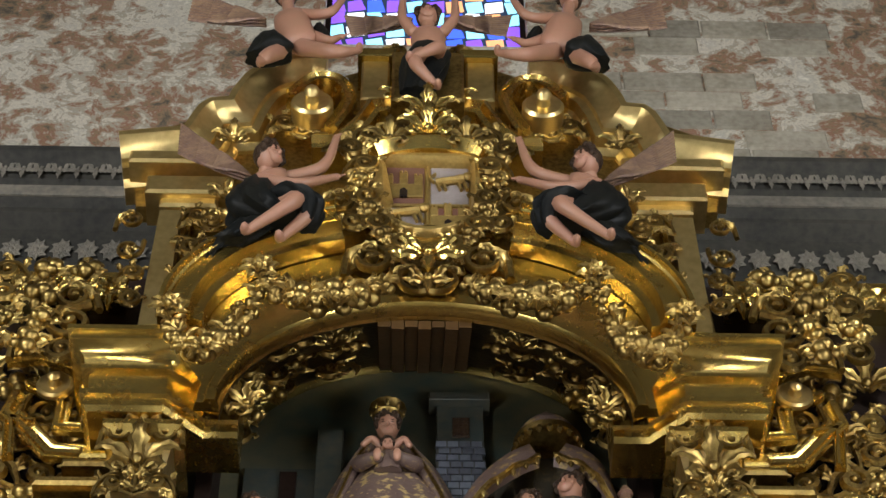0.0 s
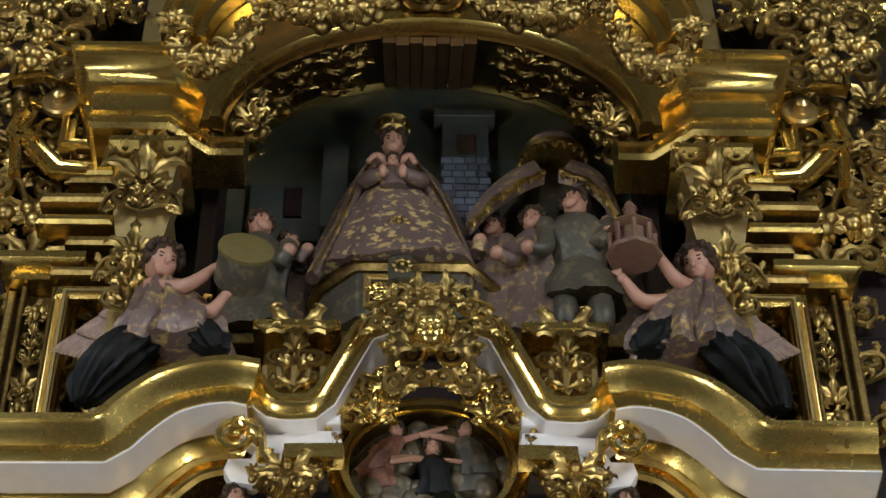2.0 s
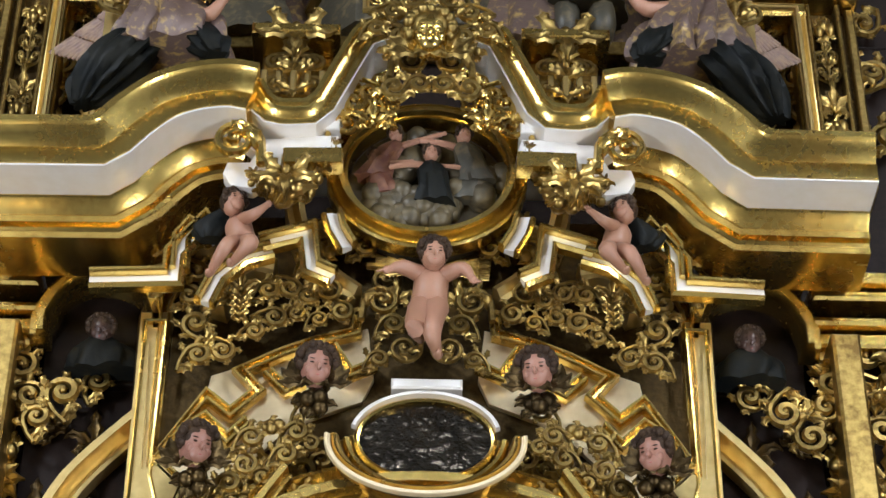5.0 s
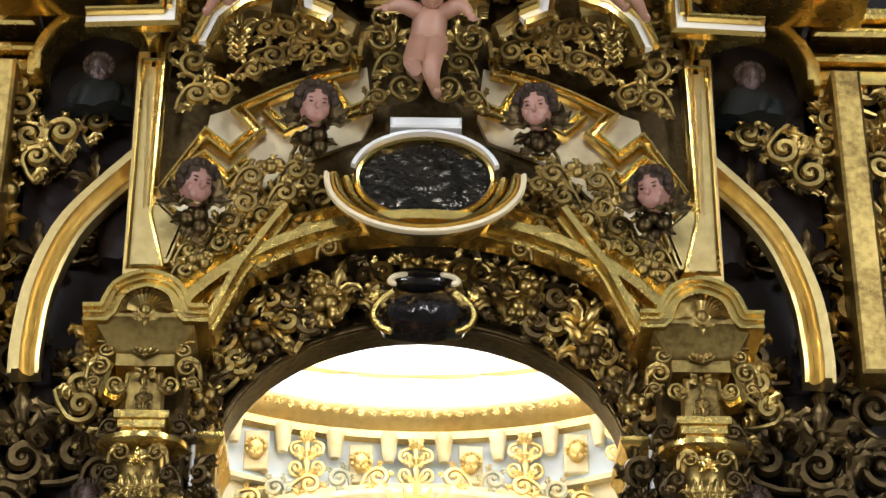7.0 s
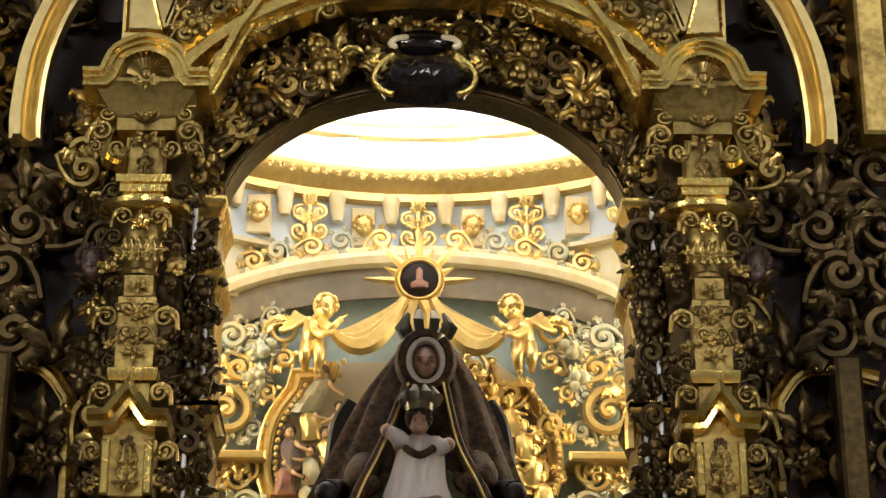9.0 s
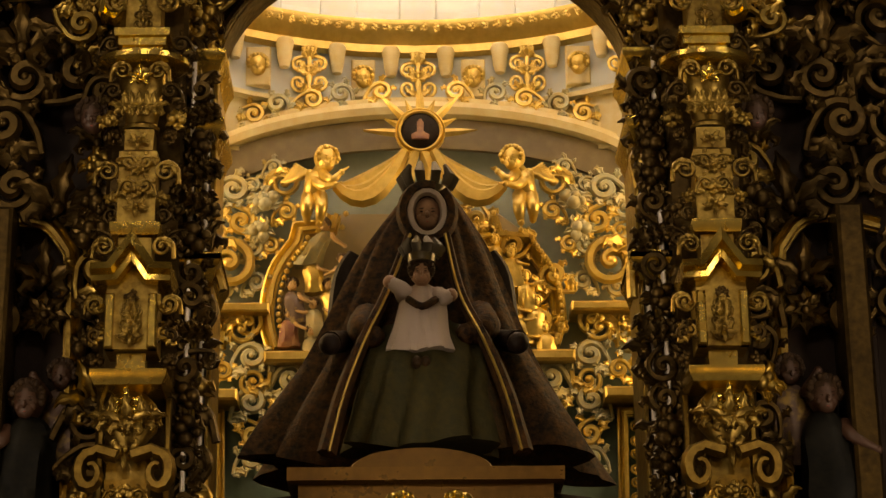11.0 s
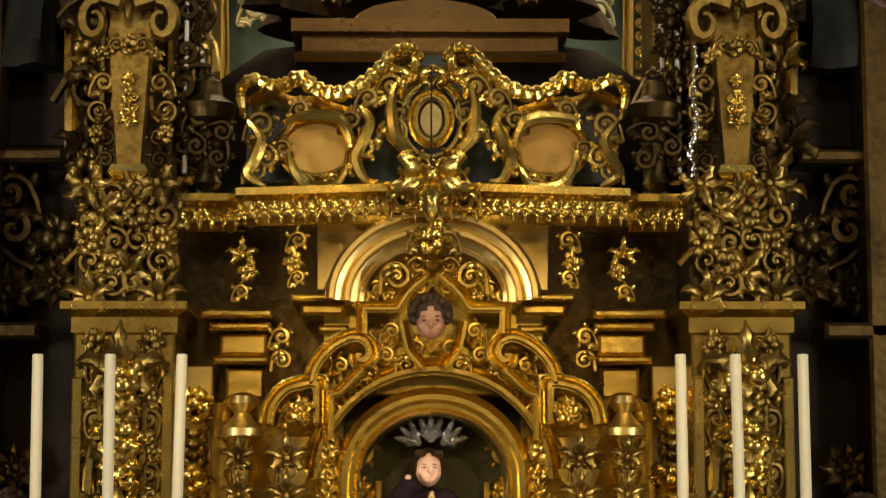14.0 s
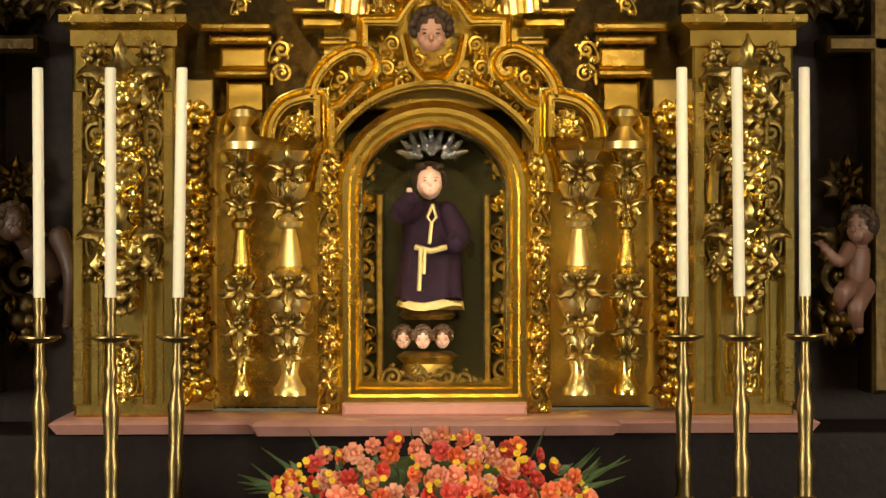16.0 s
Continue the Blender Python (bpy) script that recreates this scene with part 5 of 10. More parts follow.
wing(g, (-0.118, 8.6, 15.968), (-0.641, 8.7, 16.278), 0.25, 4)
wing(g, (0.121, 8.6, 15.976), (0.643, 8.7, 16.318), 0.25, 4)
statue("putto", g, FIG, "painted bare putto with raised arms and crossed legs", "statue", "putti on the pediment")
pd = thing("putto_pedestal", (-0.001, 8.5, 14.753), "gilded carved bracket under the middle putto", "bracket")
part("bracket_block", Geo().box(-0.26, 0.26, 8.48, 8.95, 14.753, 15.382, 0.02), GOLD_OLD, pd)
for px in (0,):
    for s in (-1, 1):
        part("side_pier", Geo().box(*sorted((s * abs(-0.278), s * abs(-0.485))), 8.62, 8.95, 14.964, 15.526, 0.015), GOLD_FLAT, pd)
        part("pier_cap", Geo().box(*sorted((s * abs(-0.236), s * abs(-0.516))), 8.56, 8.95, 15.448, 15.548, 0.012), GOLD, pd)
# stepped moulding over the shield
ml = [(-0.807, 14.414), (-0.649, 14.418)] + smooth_path([(-0.627, 14.46), (-0.524, 14.588), (-0.438, 14.782)], 4) + [(-0.411, 14.862), (-0.271, 14.894)]
for s in (-1, 1):
    part("stepped_moulding", Geo().mould(ml if s < 0 else flip_path(ml), [(0.02, -0.2), (0.02, 0.08), (-0.02, 0.1), (-0.05, 0.05), (-0.09, 0.04), (-0.1, -0.2)], 8.65), GOLD, attic)

# fruit garlands on the great arch
for s in (-1, 1):
    festoon(arch, mx((-1.512, 8.05, 11.803), s), mx((-0.997, 8.05, 12.132), s), 0.5, 0.095, 11)
    festoon(arch, mx((-0.997, 8.05, 12.132), s), mx((-0.227, 8.05, 12.139), s), 0.2, 0.1, 13)
    for p in ((-1.513, 8.05, 11.818), (-1.008, 8.05, 12.186)):
        orn("rosette", arch, mx(p, s), 0.26, 0, "old", depth=1.4)

# ---- upper stage, both sides ----
upper = thing("upper_stage_side", (0, 8.8, 9.4), "gilded side bays of the upper stage with stepped mouldings", "altarpiece")
for s in (-1, 1):
    g = Geo()
    # Most blocks and the strips below take duller leaf: dimmer side light painted in.
    for i, (xa, za, xb, zb, d) in enumerate(((-2.085, 11.818) + (-1.948, 11.733) + (0.5,), (-2.064, 11.691) + (-1.934, 11.612) + (0.4,), (-1.989, 11.566) + (-1.855, 11.468) + (0.45,), (-2.043, 11.427) + (-1.866, 11.332) + (0.36,), (-2.125, 11.28) + (-1.838, 11.221) + (0.4,), (-2.267, 11.11) + (-1.835, 11.04) + (0.42,), (-2.286, 11.006) + (-1.839, 10.928) + (0.35,), (-2.108, 10.878) + (-1.81, 10.808) + (0.3,), (-2.15, 10.583) + (-1.811, 10.52) + (0.35,), (-2.12, 10.472) + (-1.827, 10.38) + (0.3,))):
        x0, x1 = sorted((-s * xa, -s * xb))
        part("stepped_block", Geo().box(x0, x1, 9.1 - d, 9.1, zb, za, 0.02), GOLD_OLD if i % 3 else GOLD, upper)
    for zg, w in (([(2.040, 11.597), (2.247, 11.621), (2.245, 11.865), (2.463, 12.015)], 0.09), ([(1.962, 11.359), (2.267, 11.389), (2.467, 11.635), (2.578, 11.758), (2.532, 11.964)], 0.13), ([(2.373, 11.663), (2.472, 11.690), (2.440, 11.396)], 0.07), ([(2.130, 12.147), (2.398, 12.259), (2.605, 12.220)], 0.1)):
        part("stepped_moulding", Geo().mould(zg if s > 0 else flip_path(zg), frame_prof(w, 0.07), 8.85), GOLD, upper)
    part("roundel", Geo().lathe([(0.115, 0), (0.115, 0.03), (0.1, 0.045), (0.045, 0.045), (0.03, 0.08), (0.04, 0.1), (0.015, 0.12)], n=20, m=Matrix.Translation((s * 2.272, 8.8, 11.991)) @ pose(0, 0, 0, 90)), GOLD_FLAT, upper)
    # upper gold cornice with its leafy crest, beside the attic
    x0, x1 = sorted((s * 1.98, s * 3.3))
    part("wing_cornice", Geo().rail([(x0, 9.0), (x1, 9.0)], [(-0.1, 0), (0.12, 0), (0.12, -0.05), (0.08, -0.08), (0.08, -0.13), (0.04, -0.18), (-0.1, -0.18)], 13.238), GOLD, upper)
    for i in range(7):
        orn("palmette", upper, (s * (2.05 + i * 0.19), 8.88, 12.914), (0.24, 0.2, 0.34), 180, "bright")
    # framed panels beside the kneeling angels
    fr = [(-2.033, 10.395), (-1.822, 10.397), (-1.813, 9.375), (-2.034, 9.373)]
    part("panel_frame", Geo().mould([(-s * x, z) for x, z in fr], rev(frame_prof(0.07, 0.07), -s), 8.85, True), GOLD_FLAT, upper)
    # fluted outer column
    cx = -s * -2.212
    for k, (dx, w, d) in enumerate(((-0.16, 0.05, 0.22), (-0.085, 0.025, 0.26), (0.085, 0.025, 0.26), (0.16, 0.05, 0.22))):
        part("pilaster_strip", Geo().box(cx + dx - w / 2, cx + dx + w / 2, 9.1 - d, 9.1, 9.213, 10.5, 0.01), GOLD_OLD, upper)
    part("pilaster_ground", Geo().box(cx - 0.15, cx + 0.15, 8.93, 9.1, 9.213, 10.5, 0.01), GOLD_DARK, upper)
    part("pilaster_cap", Geo().rail([(cx - 0.17, 9.1), (cx - 0.17, 8.84), (cx + 0.17, 8.84), (cx + 0.17, 9.1)], [(-0.1, 0), (0.08, 0), (0.08, -0.05), (0.03, -0.09), (0.0, -0.1), (0.0, -0.16), (0.03, -0.18), (-0.1, -0.2)], 10.7), GOLD, upper)
    for k in range(5):
        orn(("candelabrum", "fruit", "palmette")[k % 3], upper, (cx, 8.9, 9.36 + k * 0.24), (0.15, 0.14, 0.24), 0, "old")
field(upper, 1.55, 2.6, 9.539, 10.628, 9.02, 0.2, "old")
field(upper, 1.95, 2.9, 10.809, 12.571, 9.02, 0.26, "old", fill=0.8)
field(upper, 2.1, 2.75, 12.006, 12.946, 8.6, 0.24, "old", kinds=("fruit", "scroll", "volute"))
field(upper, 1.3, 1.65, 9.579, 10.584, 9.0, 0.2, "old")


def upper_pillar(s):
    ob = thing("upper_estipite", mx((-1.537, 8.6, 9.967), s), "small gilded pillar with leafy capital in the upper stage", "pillar", "pillars of the upper stage")
    xc = -s * -1.637
    z = [11.535, 11.422, 11.309, 11.194, 10.828, 10.602, 9.835]
    g = Geo().rail([(xc - 0.15, 9.0), (xc - 0.15, 8.5), (xc + 0.15, 8.5), (xc + 0.15, 9.0)], [(-0.1, 0), (0.08, 0), (0.08, -0.04), (0.03, -0.09), (-0.1, -0.09)], z[2])
    part("abacus", g, GOLD, ob)
    part("shaft", Geo().lathe([(0.12, z[6]), (0.13, z[5]), (0.17, z[4]), (0.1, z[4] - 0.04), (0.17, z[3]), (0.19, z[2])][::1], (xc, 8.7, 0), square=True), GOLD_FLAT, ob)
    part("hood", Geo().mould(smooth_path([(xc - 0.2, z[1]), (xc - 0.12, z[0]), (xc, z[0] + 0.1), (xc + 0.12, z[0]), (xc + 0.2, z[1])], 3), [(0, -0.2), (0, 0.12), (-0.05, 0.12), (-0.08, 0.05), (-0.09, -0.2)], 8.6), GOLD, ob)
    for dx, dz, sz, t, k in ((0, z[3] - 0.08, 0.34, 0, "palmette"), (0, z[3] - 0.3, 0.24, 0, "candelabrum"), (-0.14, z[3] + 0.05, 0.2, 0, "volute"), (0.14, z[3] + 0.05, 0.2, 0, "volute"), (0, z[1] + 0.02, 0.24, 0, "palmette"), (0, z[5] - 0.1, 0.24, 0, "palmette"), (0, z[5] - 0.45, 0.32, 0, "candelabrum"), (-0.14, z[4], 0.2, 0, "scroll"), (0.14, z[4], 0.2, 0, "scroll"), (-0.12, z[5] - 0.3, 0.2, 0, "scroll"), (0.12, z[5] - 0.3, 0.2, 0, "scroll")):
        orn(k, ob, (xc + dx, 8.5, dz), sz, t, "old", dx > 0)
    head = cherub_head(None, mx((-1.291, 8.85, 11.509), s), 0.1, wings=False, name="wooden_bust")
    tagged(head, "dark-haired carved head in the shadow of the arch", "bust", "heads under the upper arch")
    return ob


for s in (-1, 1):
    upper_pillar(s)

# ---- scene in the upper niche ----
TOWN = material("painted_town_wall", (0.028, 0.038, 0.034), 0.5, 0, (0.075, 0.066, 0.04), 3, 18, 0.3, 0.006, 0.8)
town = thing("town_relief", (-0.909, 9.38, 11.492), "dim carved town walls and a brick tower", "relief")
part("town_wall", Geo().box(-1.131, -0.673, 9.36, 9.42, 11.394, 11.896), TOWN, town)
part("turret", Geo().box(-0.68, -0.514, 9.32, 9.42, 11.496, 12.215), TOWN, town)
part("window_arch", Geo().box(-0.902, -0.796, 9.335, 9.38, 11.593, 11.845), WOOD_AND_SHADE, town)
tx0, tx1 = 0.076, 0.378
tz0, tz1 = 11.271, 12.453
part("tower", Geo().box(tx0, tx1, 9.32, 9.42, tz0, tz1), TOWN, town)
part("tower_cornice", Geo().box(tx0 - 0.05, tx1 + 0.04, 9.26, 9.42, tz1, tz1 + 0.07), TOWN, town)
part("tower_window", Geo().box((tx0 + tx1) / 2 - 0.05, (tx0 + tx1) / 2 + 0.06, 9.305, 9.32, tz1 - 0.3, tz1 - 0.12), HAIR, town)
BRICK = material("painted_blue_grey_brick", (0.13, 0.145, 0.17), 0.55, 0, (0.07, 0.075, 0.1), 5, 25, 0.3, 0.005, 0.7, 0.35)
_bm = Geo().box(-0.5, 0.5, -0.5, 0.5, -0.5, 0.5, 0.08).mesh("brick", BRICK)
for r in range(11):
    for c in range(4):
        w = (tx1 - tx0) / 4
        put("brick", _bm, town, (tx0 + (c + 0.5 + 0.25 * (r % 2) - 0.12) * w, 9.32, 12.082 - r * 0.062), (w * 0.9, 0.03, 0.052))

FLOWERED = material("flowered_mauve_robe", (0.13, 0.085, 0.07), 0.38, 0.1, (0.5, 0.36, 0.14), 15, 24, 0.5, 0.006, 0.9)
_r = [k for k in FLOWERED.node_tree.nodes if k.type == "VALTORGB"][0].color_ramp
_r.elements[0].position, _r.elements[1].position = 0.55, 0.6
NAVY = [SKIN, HAIR, FLOWERED, LIPS, GOLD_OLD, CLOTH_GREY, CLOTH_DUSK]
v = Geo()
# bell-shaped dress, with the open mantle behind it
drape(v, [(-0.225, 9.2, 11.764), (-0.215, 9.15, 11.587), (-0.199, 9.1, 11.291), (-0.184, 9.05, 10.980), (-0.173, 9, 10.702)], [0.12, 0.2, 0.32, 0.4, 0.47], [0.1, 0.14, 0.2, 0.26, 0.3], 11, 2, 64, 0.035)
drape(v, [(-0.234, 9.3, 12.113), (-0.228, 9.3, 11.973), (-0.217, 9.3, 11.768), (-0.199, 9.28, 11.374), (-0.186, 9.25, 10.964)], [0.08, 0.2, 0.3, 0.43, 0.53], [0.07, 0.1, 0.12, 0.16, 0.18], 9, 6, 56, 0.06)
head_of(v, (-0.233, 9.12, 12.023), 0.095, (0, -0.9, -0.4), 0.85)
head_of(v, (-0.228, 8.95, 11.676), 0.052, (0, -0.9, -0.3), 0.8)
drape(v, [(-0.227, 8.98, 11.658), (-0.225, 8.95, 11.551), (-0.224, 8.95, 11.448)], [0.03, 0.06, 0.08], [0.03, 0.05, 0.05], 6, 6, 24, 0.1)
for sx, hand in ((-1, (-0.373, 8.95, 11.687)), (1, (-0.097, 8.95, 11.680))):
    sh_ = (-0.228, 9.1, 11.725)
    limb(v, [(sh_[0] + sx * 0.11, 9.12, sh_[2]), (sh_[0] + sx * 0.17, 9.0, sh_[2] - 0.16), (sh_[0] + sx * 0.06, 8.9, sh_[2] - 0.2)], [0.05, 0.055, 0.04], 6)
    v.ball((sh_[0] + sx * 0.06, 8.88, sh_[2] - 0.2), (0.03, 0.03, 0.05), 8, 0)
    limb(v, [(sh_[0] + sx * 0.04, 8.98, sh_[2] - 0.02), (sh_[0] + sx * 0.1, 8.95, sh_[2] + 0.01), hand], [0.026, 0.022, 0.018], 0)
for edge in ([(-0.319, 9.15, 11.913), (-0.423, 9.08, 11.633), (-0.506, 9, 11.253), (-0.600, 8.95, 10.917), (-0.680, 8.92, 10.658)], [(-0.143, 9.15, 11.918), (-0.036, 9.08, 11.658), (0.094, 9, 11.269), (0.186, 8.95, 10.914), (0.262, 8.92, 10.591)]):
    e = smooth_path(edge, 4)
    v.sweep(e, [0.045] * len(e), 0.05, n=8, slot=6)
    v.sweep([(x, y - 0.05, z) for x, y, z in e], 0.012, 0.012, n=5, slot=4)
v.lathe([(0.075, 0), (0.1, 0.03), (0.09, 0.05), (0.12, 0.1), (0.1, 0.11), (0.02, 0.13)], (-0.235, 9.12, 12.086), 12, 4)
for k in range(8):
    c = (-0.236, 9.12, 12.154)
    v.ball((c[0] + 0.1 * math.cos(k * 0.785), 9.12 + 0.1 * math.sin(k * 0.785), c[2]), (0.016, 0.016, 0.035), 6, 4)
# jewelled band down the front
v.sweep([(-0.194, 8.93, 11.301), (-0.175, 8.82, 10.915), (-0.158, 8.68, 10.427)], [0.055, 0.07, 0.08], 0.015, n=5, slot=5)
for c in ((-0.183, 8.82, 11.008), (-0.170, 8.76, 10.773), (-0.160, 8.7, 10.543)):
    for q in range(8):
        v.ball((c[0] + 0.045 * math.cos(q * 0.785), c[1] - 0.01, c[2] + 0.045 * math.sin(q * 0.785)), (0.018, 0.014, 0.018), 6, 4)
    v.ball((c[0], c[1] - 0.02, c[2]), 0.02, 6, 4)
statue("virgin_statue", v, NAVY, "carved crowned figure in a wide flowered robe", "statue")

ped = thing("statue_pedestal", (-0.197, 9, 10.349), "faceted pedestal with gilded panels", "pedestal")
pz0, pz1 = NF, 10.678
pp = [(-0.75, 9.4), (-0.62, 9.05), (-0.42, 8.86), (0.2, 8.86), (0.42, 9.1), (0.45, 9.4)]
part("pedestal_body", Geo().loft([[(x, y, pz0) for x, y in pp], [(x, y, pz1) for x, y in pp]]), CLOTH_GREY, ped)
part("pedestal_cap", Geo().rail(pp, [(-0.05, 0), (0.05, 0), (0.05, -0.03), (0.02, -0.06), (-0.05, -0.06)], pz1 + 0.03), GOLD_OLD, ped)
part("panel_frame", Geo().mould([(-0.38, pz0 + 0.06), (-0.1, pz0 + 0.06), (-0.1, pz1 - 0.06), (-0.38, pz1 - 0.06)], frame_prof(0.04, 0.03), 8.858, True), GOLD_FLAT, ped)
orn("candelabrum", ped, (-0.24, 8.85, (pz0 + pz1) / 2), (0.15, 0.1, 0.2), 90, "bright")

# the tent and the kneeling group
tent = thing("tent", (0.754, 9.3, 10.712), "carved dark tent with gilded fringed canopy", "tent")
tc = (0.771, 9.2, 11.971)
part("tent_dome", Geo().lathe([(0.2, 0.0), (0.19, 0.06), (0.15, 0.13), (0.08, 0.2), (0.03, 0.24), (0.035, 0.27), (0.01, 0.3)], tc, 24), CLOTH_DUSK, tent)
part("tent_band", Geo().lathe([(0.19, -0.05), (0.215, -0.04), (0.22, 0.0), (0.2, 0.02)], tc, 24), GOLD_OLD, tent)
for k in range(11):
    a = math.pi * (1.02 + 0.96 * k / 10)
    part("tassel", Geo().lathe([(0.004, 0), (0.022, 0.03), (0.014, 0.06)], (tc[0] + 0.215 * math.cos(a), tc[1] + 0.215 * math.sin(a), tc[2] - 0.11), 6), GOLD_OLD, tent)
for outer, lip in (([(0.621, 9.2, 11.915), (0.457, 9.15, 11.746), (0.303, 9.12, 11.510), (0.219, 9.1, 11.302)], [(0.693, 8.95, 11.591), (0.569, 8.93, 11.497), (0.389, 8.92, 11.326), (0.234, 8.95, 11.136)]), ([(0.918, 9.2, 11.924), (1.050, 9.15, 11.782), (1.129, 9.12, 11.592), (1.162, 9.1, 11.346)], [(0.779, 8.95, 11.603), (0.912, 8.93, 11.526), (1.027, 8.92, 11.391), (1.109, 8.95, 11.212)])):
    o, l = smooth_path(outer, 4), smooth_path(lip, 4)
    g = Geo()
    rings = []
    for i, (p, q) in enumerate(zip(o, l)):
        p, q = Vector(p), Vector(q)
        rings.append([tuple(p), tuple(p.lerp(q, 0.33) + Vector((0, -0.05, 0.03))), tuple(p.lerp(q, 0.66) + Vector((0, -0.05, -0.02))), tuple(q), tuple(q + Vector((0, 0.05, -0.04))), tuple(p + Vector((0, 0.06, -0.05)))])
    g.loft(rings)
    part("tent_flap", g, CLOTH_DUSK, tent)
    part("flap_fringe", Geo().sweep([(x, y - 0.02, z - 0.015 + 0.012 * math.sin(i * 1.7)) for i, (x, y, z) in enumerate(l)], 0.022, 0.02, n=6), GOLD_OLD, tent)
    for i in range(1, len(l), 2):
        part("tassel", Geo().lathe([(0.004, 0), (0.02, 0.03), (0.012, 0.06)], (l[i][0], l[i][1] - 0.02, l[i][2] - 0.08), 6), GOLD_OLD, tent)
g = Geo()
drape(g, [(tc[0], 9.32, tc[2] - 0.02), (tc[0], 9.32, tc[2] - 0.4), (tc[0], 9.32, tc[2] - 0.9), (tc[0], 9.32, NF)], [0.2, 0.34, 0.42, 0.44], [0.05, 0.06, 0.07, 0.07], 22, 0, 72, 0.12)
part("tent_back", g, CLOTH_GREY, tent)

def standing(name, label, hd, ht, w, arms, cloth=CLOTH_GREY, r=0.078, face=(-0.3, -0.9, -0.2), armour=False):
    g = Geo()
    hd = Vector(hd)
    sh = hd - Vector((0, -0.02, 0.15))
    hip = sh - Vector((0, 0, 0.42))
    head_of(g, hd, r, face, 0.95)
    g.sweep([hd, sh], [r * 0.45, r * 0.5], n=8)
    if armour:
        g.sweep([sh + Vector((0, 0, 0.03)), sh - Vector((0, 0, 0.1)), sh - Vector((0, 0, 0.25)), hip], [w * 0.6, w, w * 0.85, w * 0.75], [w * 0.4, w * 0.7, w * 0.6, w * 0.5], n=12, slot=2)
        drape(g, [hip + Vector((0, 0, 0.03)), hip - Vector((0, 0, 0.12)), hip - Vector((0, 0, 0.26))], [w * 0.8, w * 1.05, w * 1.2], [w * 0.6, w * 0.8, w * 0.9], 12, 2, 36, 0.06)
        for q in (-1, 1):
            limb(g, [hip + Vector((q * w * 0.45, 0, -0.1)), hip + Vector((q * w * 0.5, -0.08, -0.4)), (hip.x + q * w * 0.5, hip.y - 0.02, ht)], [0.085, 0.075, 0.05], 2)
    else:
        drape(g, [sh + Vector((0, 0, 0.04)), sh - Vector((0, 0, 0.12)), hip, Vector((hip.x, hip.y, (hip.z + ht) / 2)), Vector((hip.x, hip.y, ht))], [w * 0.55, w, w * 0.9, w * 1.15, w * 1.3], [w * 0.4, w * 0.6, w * 0.6, w * 0.8, w * 0.9], 8, 2, 32, 0.1)
    for a in arms:
        limb(g, [tuple(sh + Vector((a[0][0] * w * 0.9, -0.02, -0.03)))] + a[1:], [0.062, 0.052, 0.036], 2)
        g.ball(Vector(a[-1]), 0.045, 8, 0)
    statue(name, g, [SKIN, HAIR, cloth, LIPS], label, "statue", "figures in the upper niche")


standing("kneeling_king", "carved bearded king in dark armour with open arms", (0.876, 9, 11.372), NF, 0.21, [[(-1,), (0.669, 8.9, 10.901), (0.567, 8.85, 10.863)], [(1,), (0.979, 8.9, 10.955), (1.049, 8.9, 11.036)]], CLOTH_GREY, 0.1, (-0.5, -0.8, 0.1), True)
standing("attendant_figure", "carved attendant in dusky gilded robe", (0.624, 9.05, 11.271), NF, 0.19, [[(-1,), (0.506, 8.95, 10.853), (0.389, 8.9, 10.861)]], CLOTH_DUSK, 0.09)
standing("attendant_figure", "carved attendant in gilded red robe", (0.382, 9.1, 11.258), NF, 0.17, [[(-1,), (0.280, 8.98, 10.946), (0.293, 8.95, 11.010)]], CLOTH_DUSK, 0.085)
standing("attendant_figure", "carved attendant raising a hand behind the king", (1.136, 9.25, 11.537), NF, 0.16, [[(1,), (1.110, 9.05, 11.084), (1.056, 9, 11.223)]], CLOTH_DUSK, 0.075)
standing("musician_figure", "carved man in grey robe looking at the statue", (-1.018, 9.05, 11.209), NF, 0.2, [[(1,), (-0.865, 8.95, 10.818), (-0.820, 8.9, 10.862)]], CLOTH_GREY, 0.095, (0.5, -0.8, 0))
standing("musician_figure", "carved small figure with lifted hands", (-0.853, 9.2, 11.205), NF, 0.15, [[(1,), (-0.770, 9.1, 10.944), (-0.722, 9.05, 11.013)]], CLOTH_DUSK, 0.08, (0.6, -0.7, 0.2))

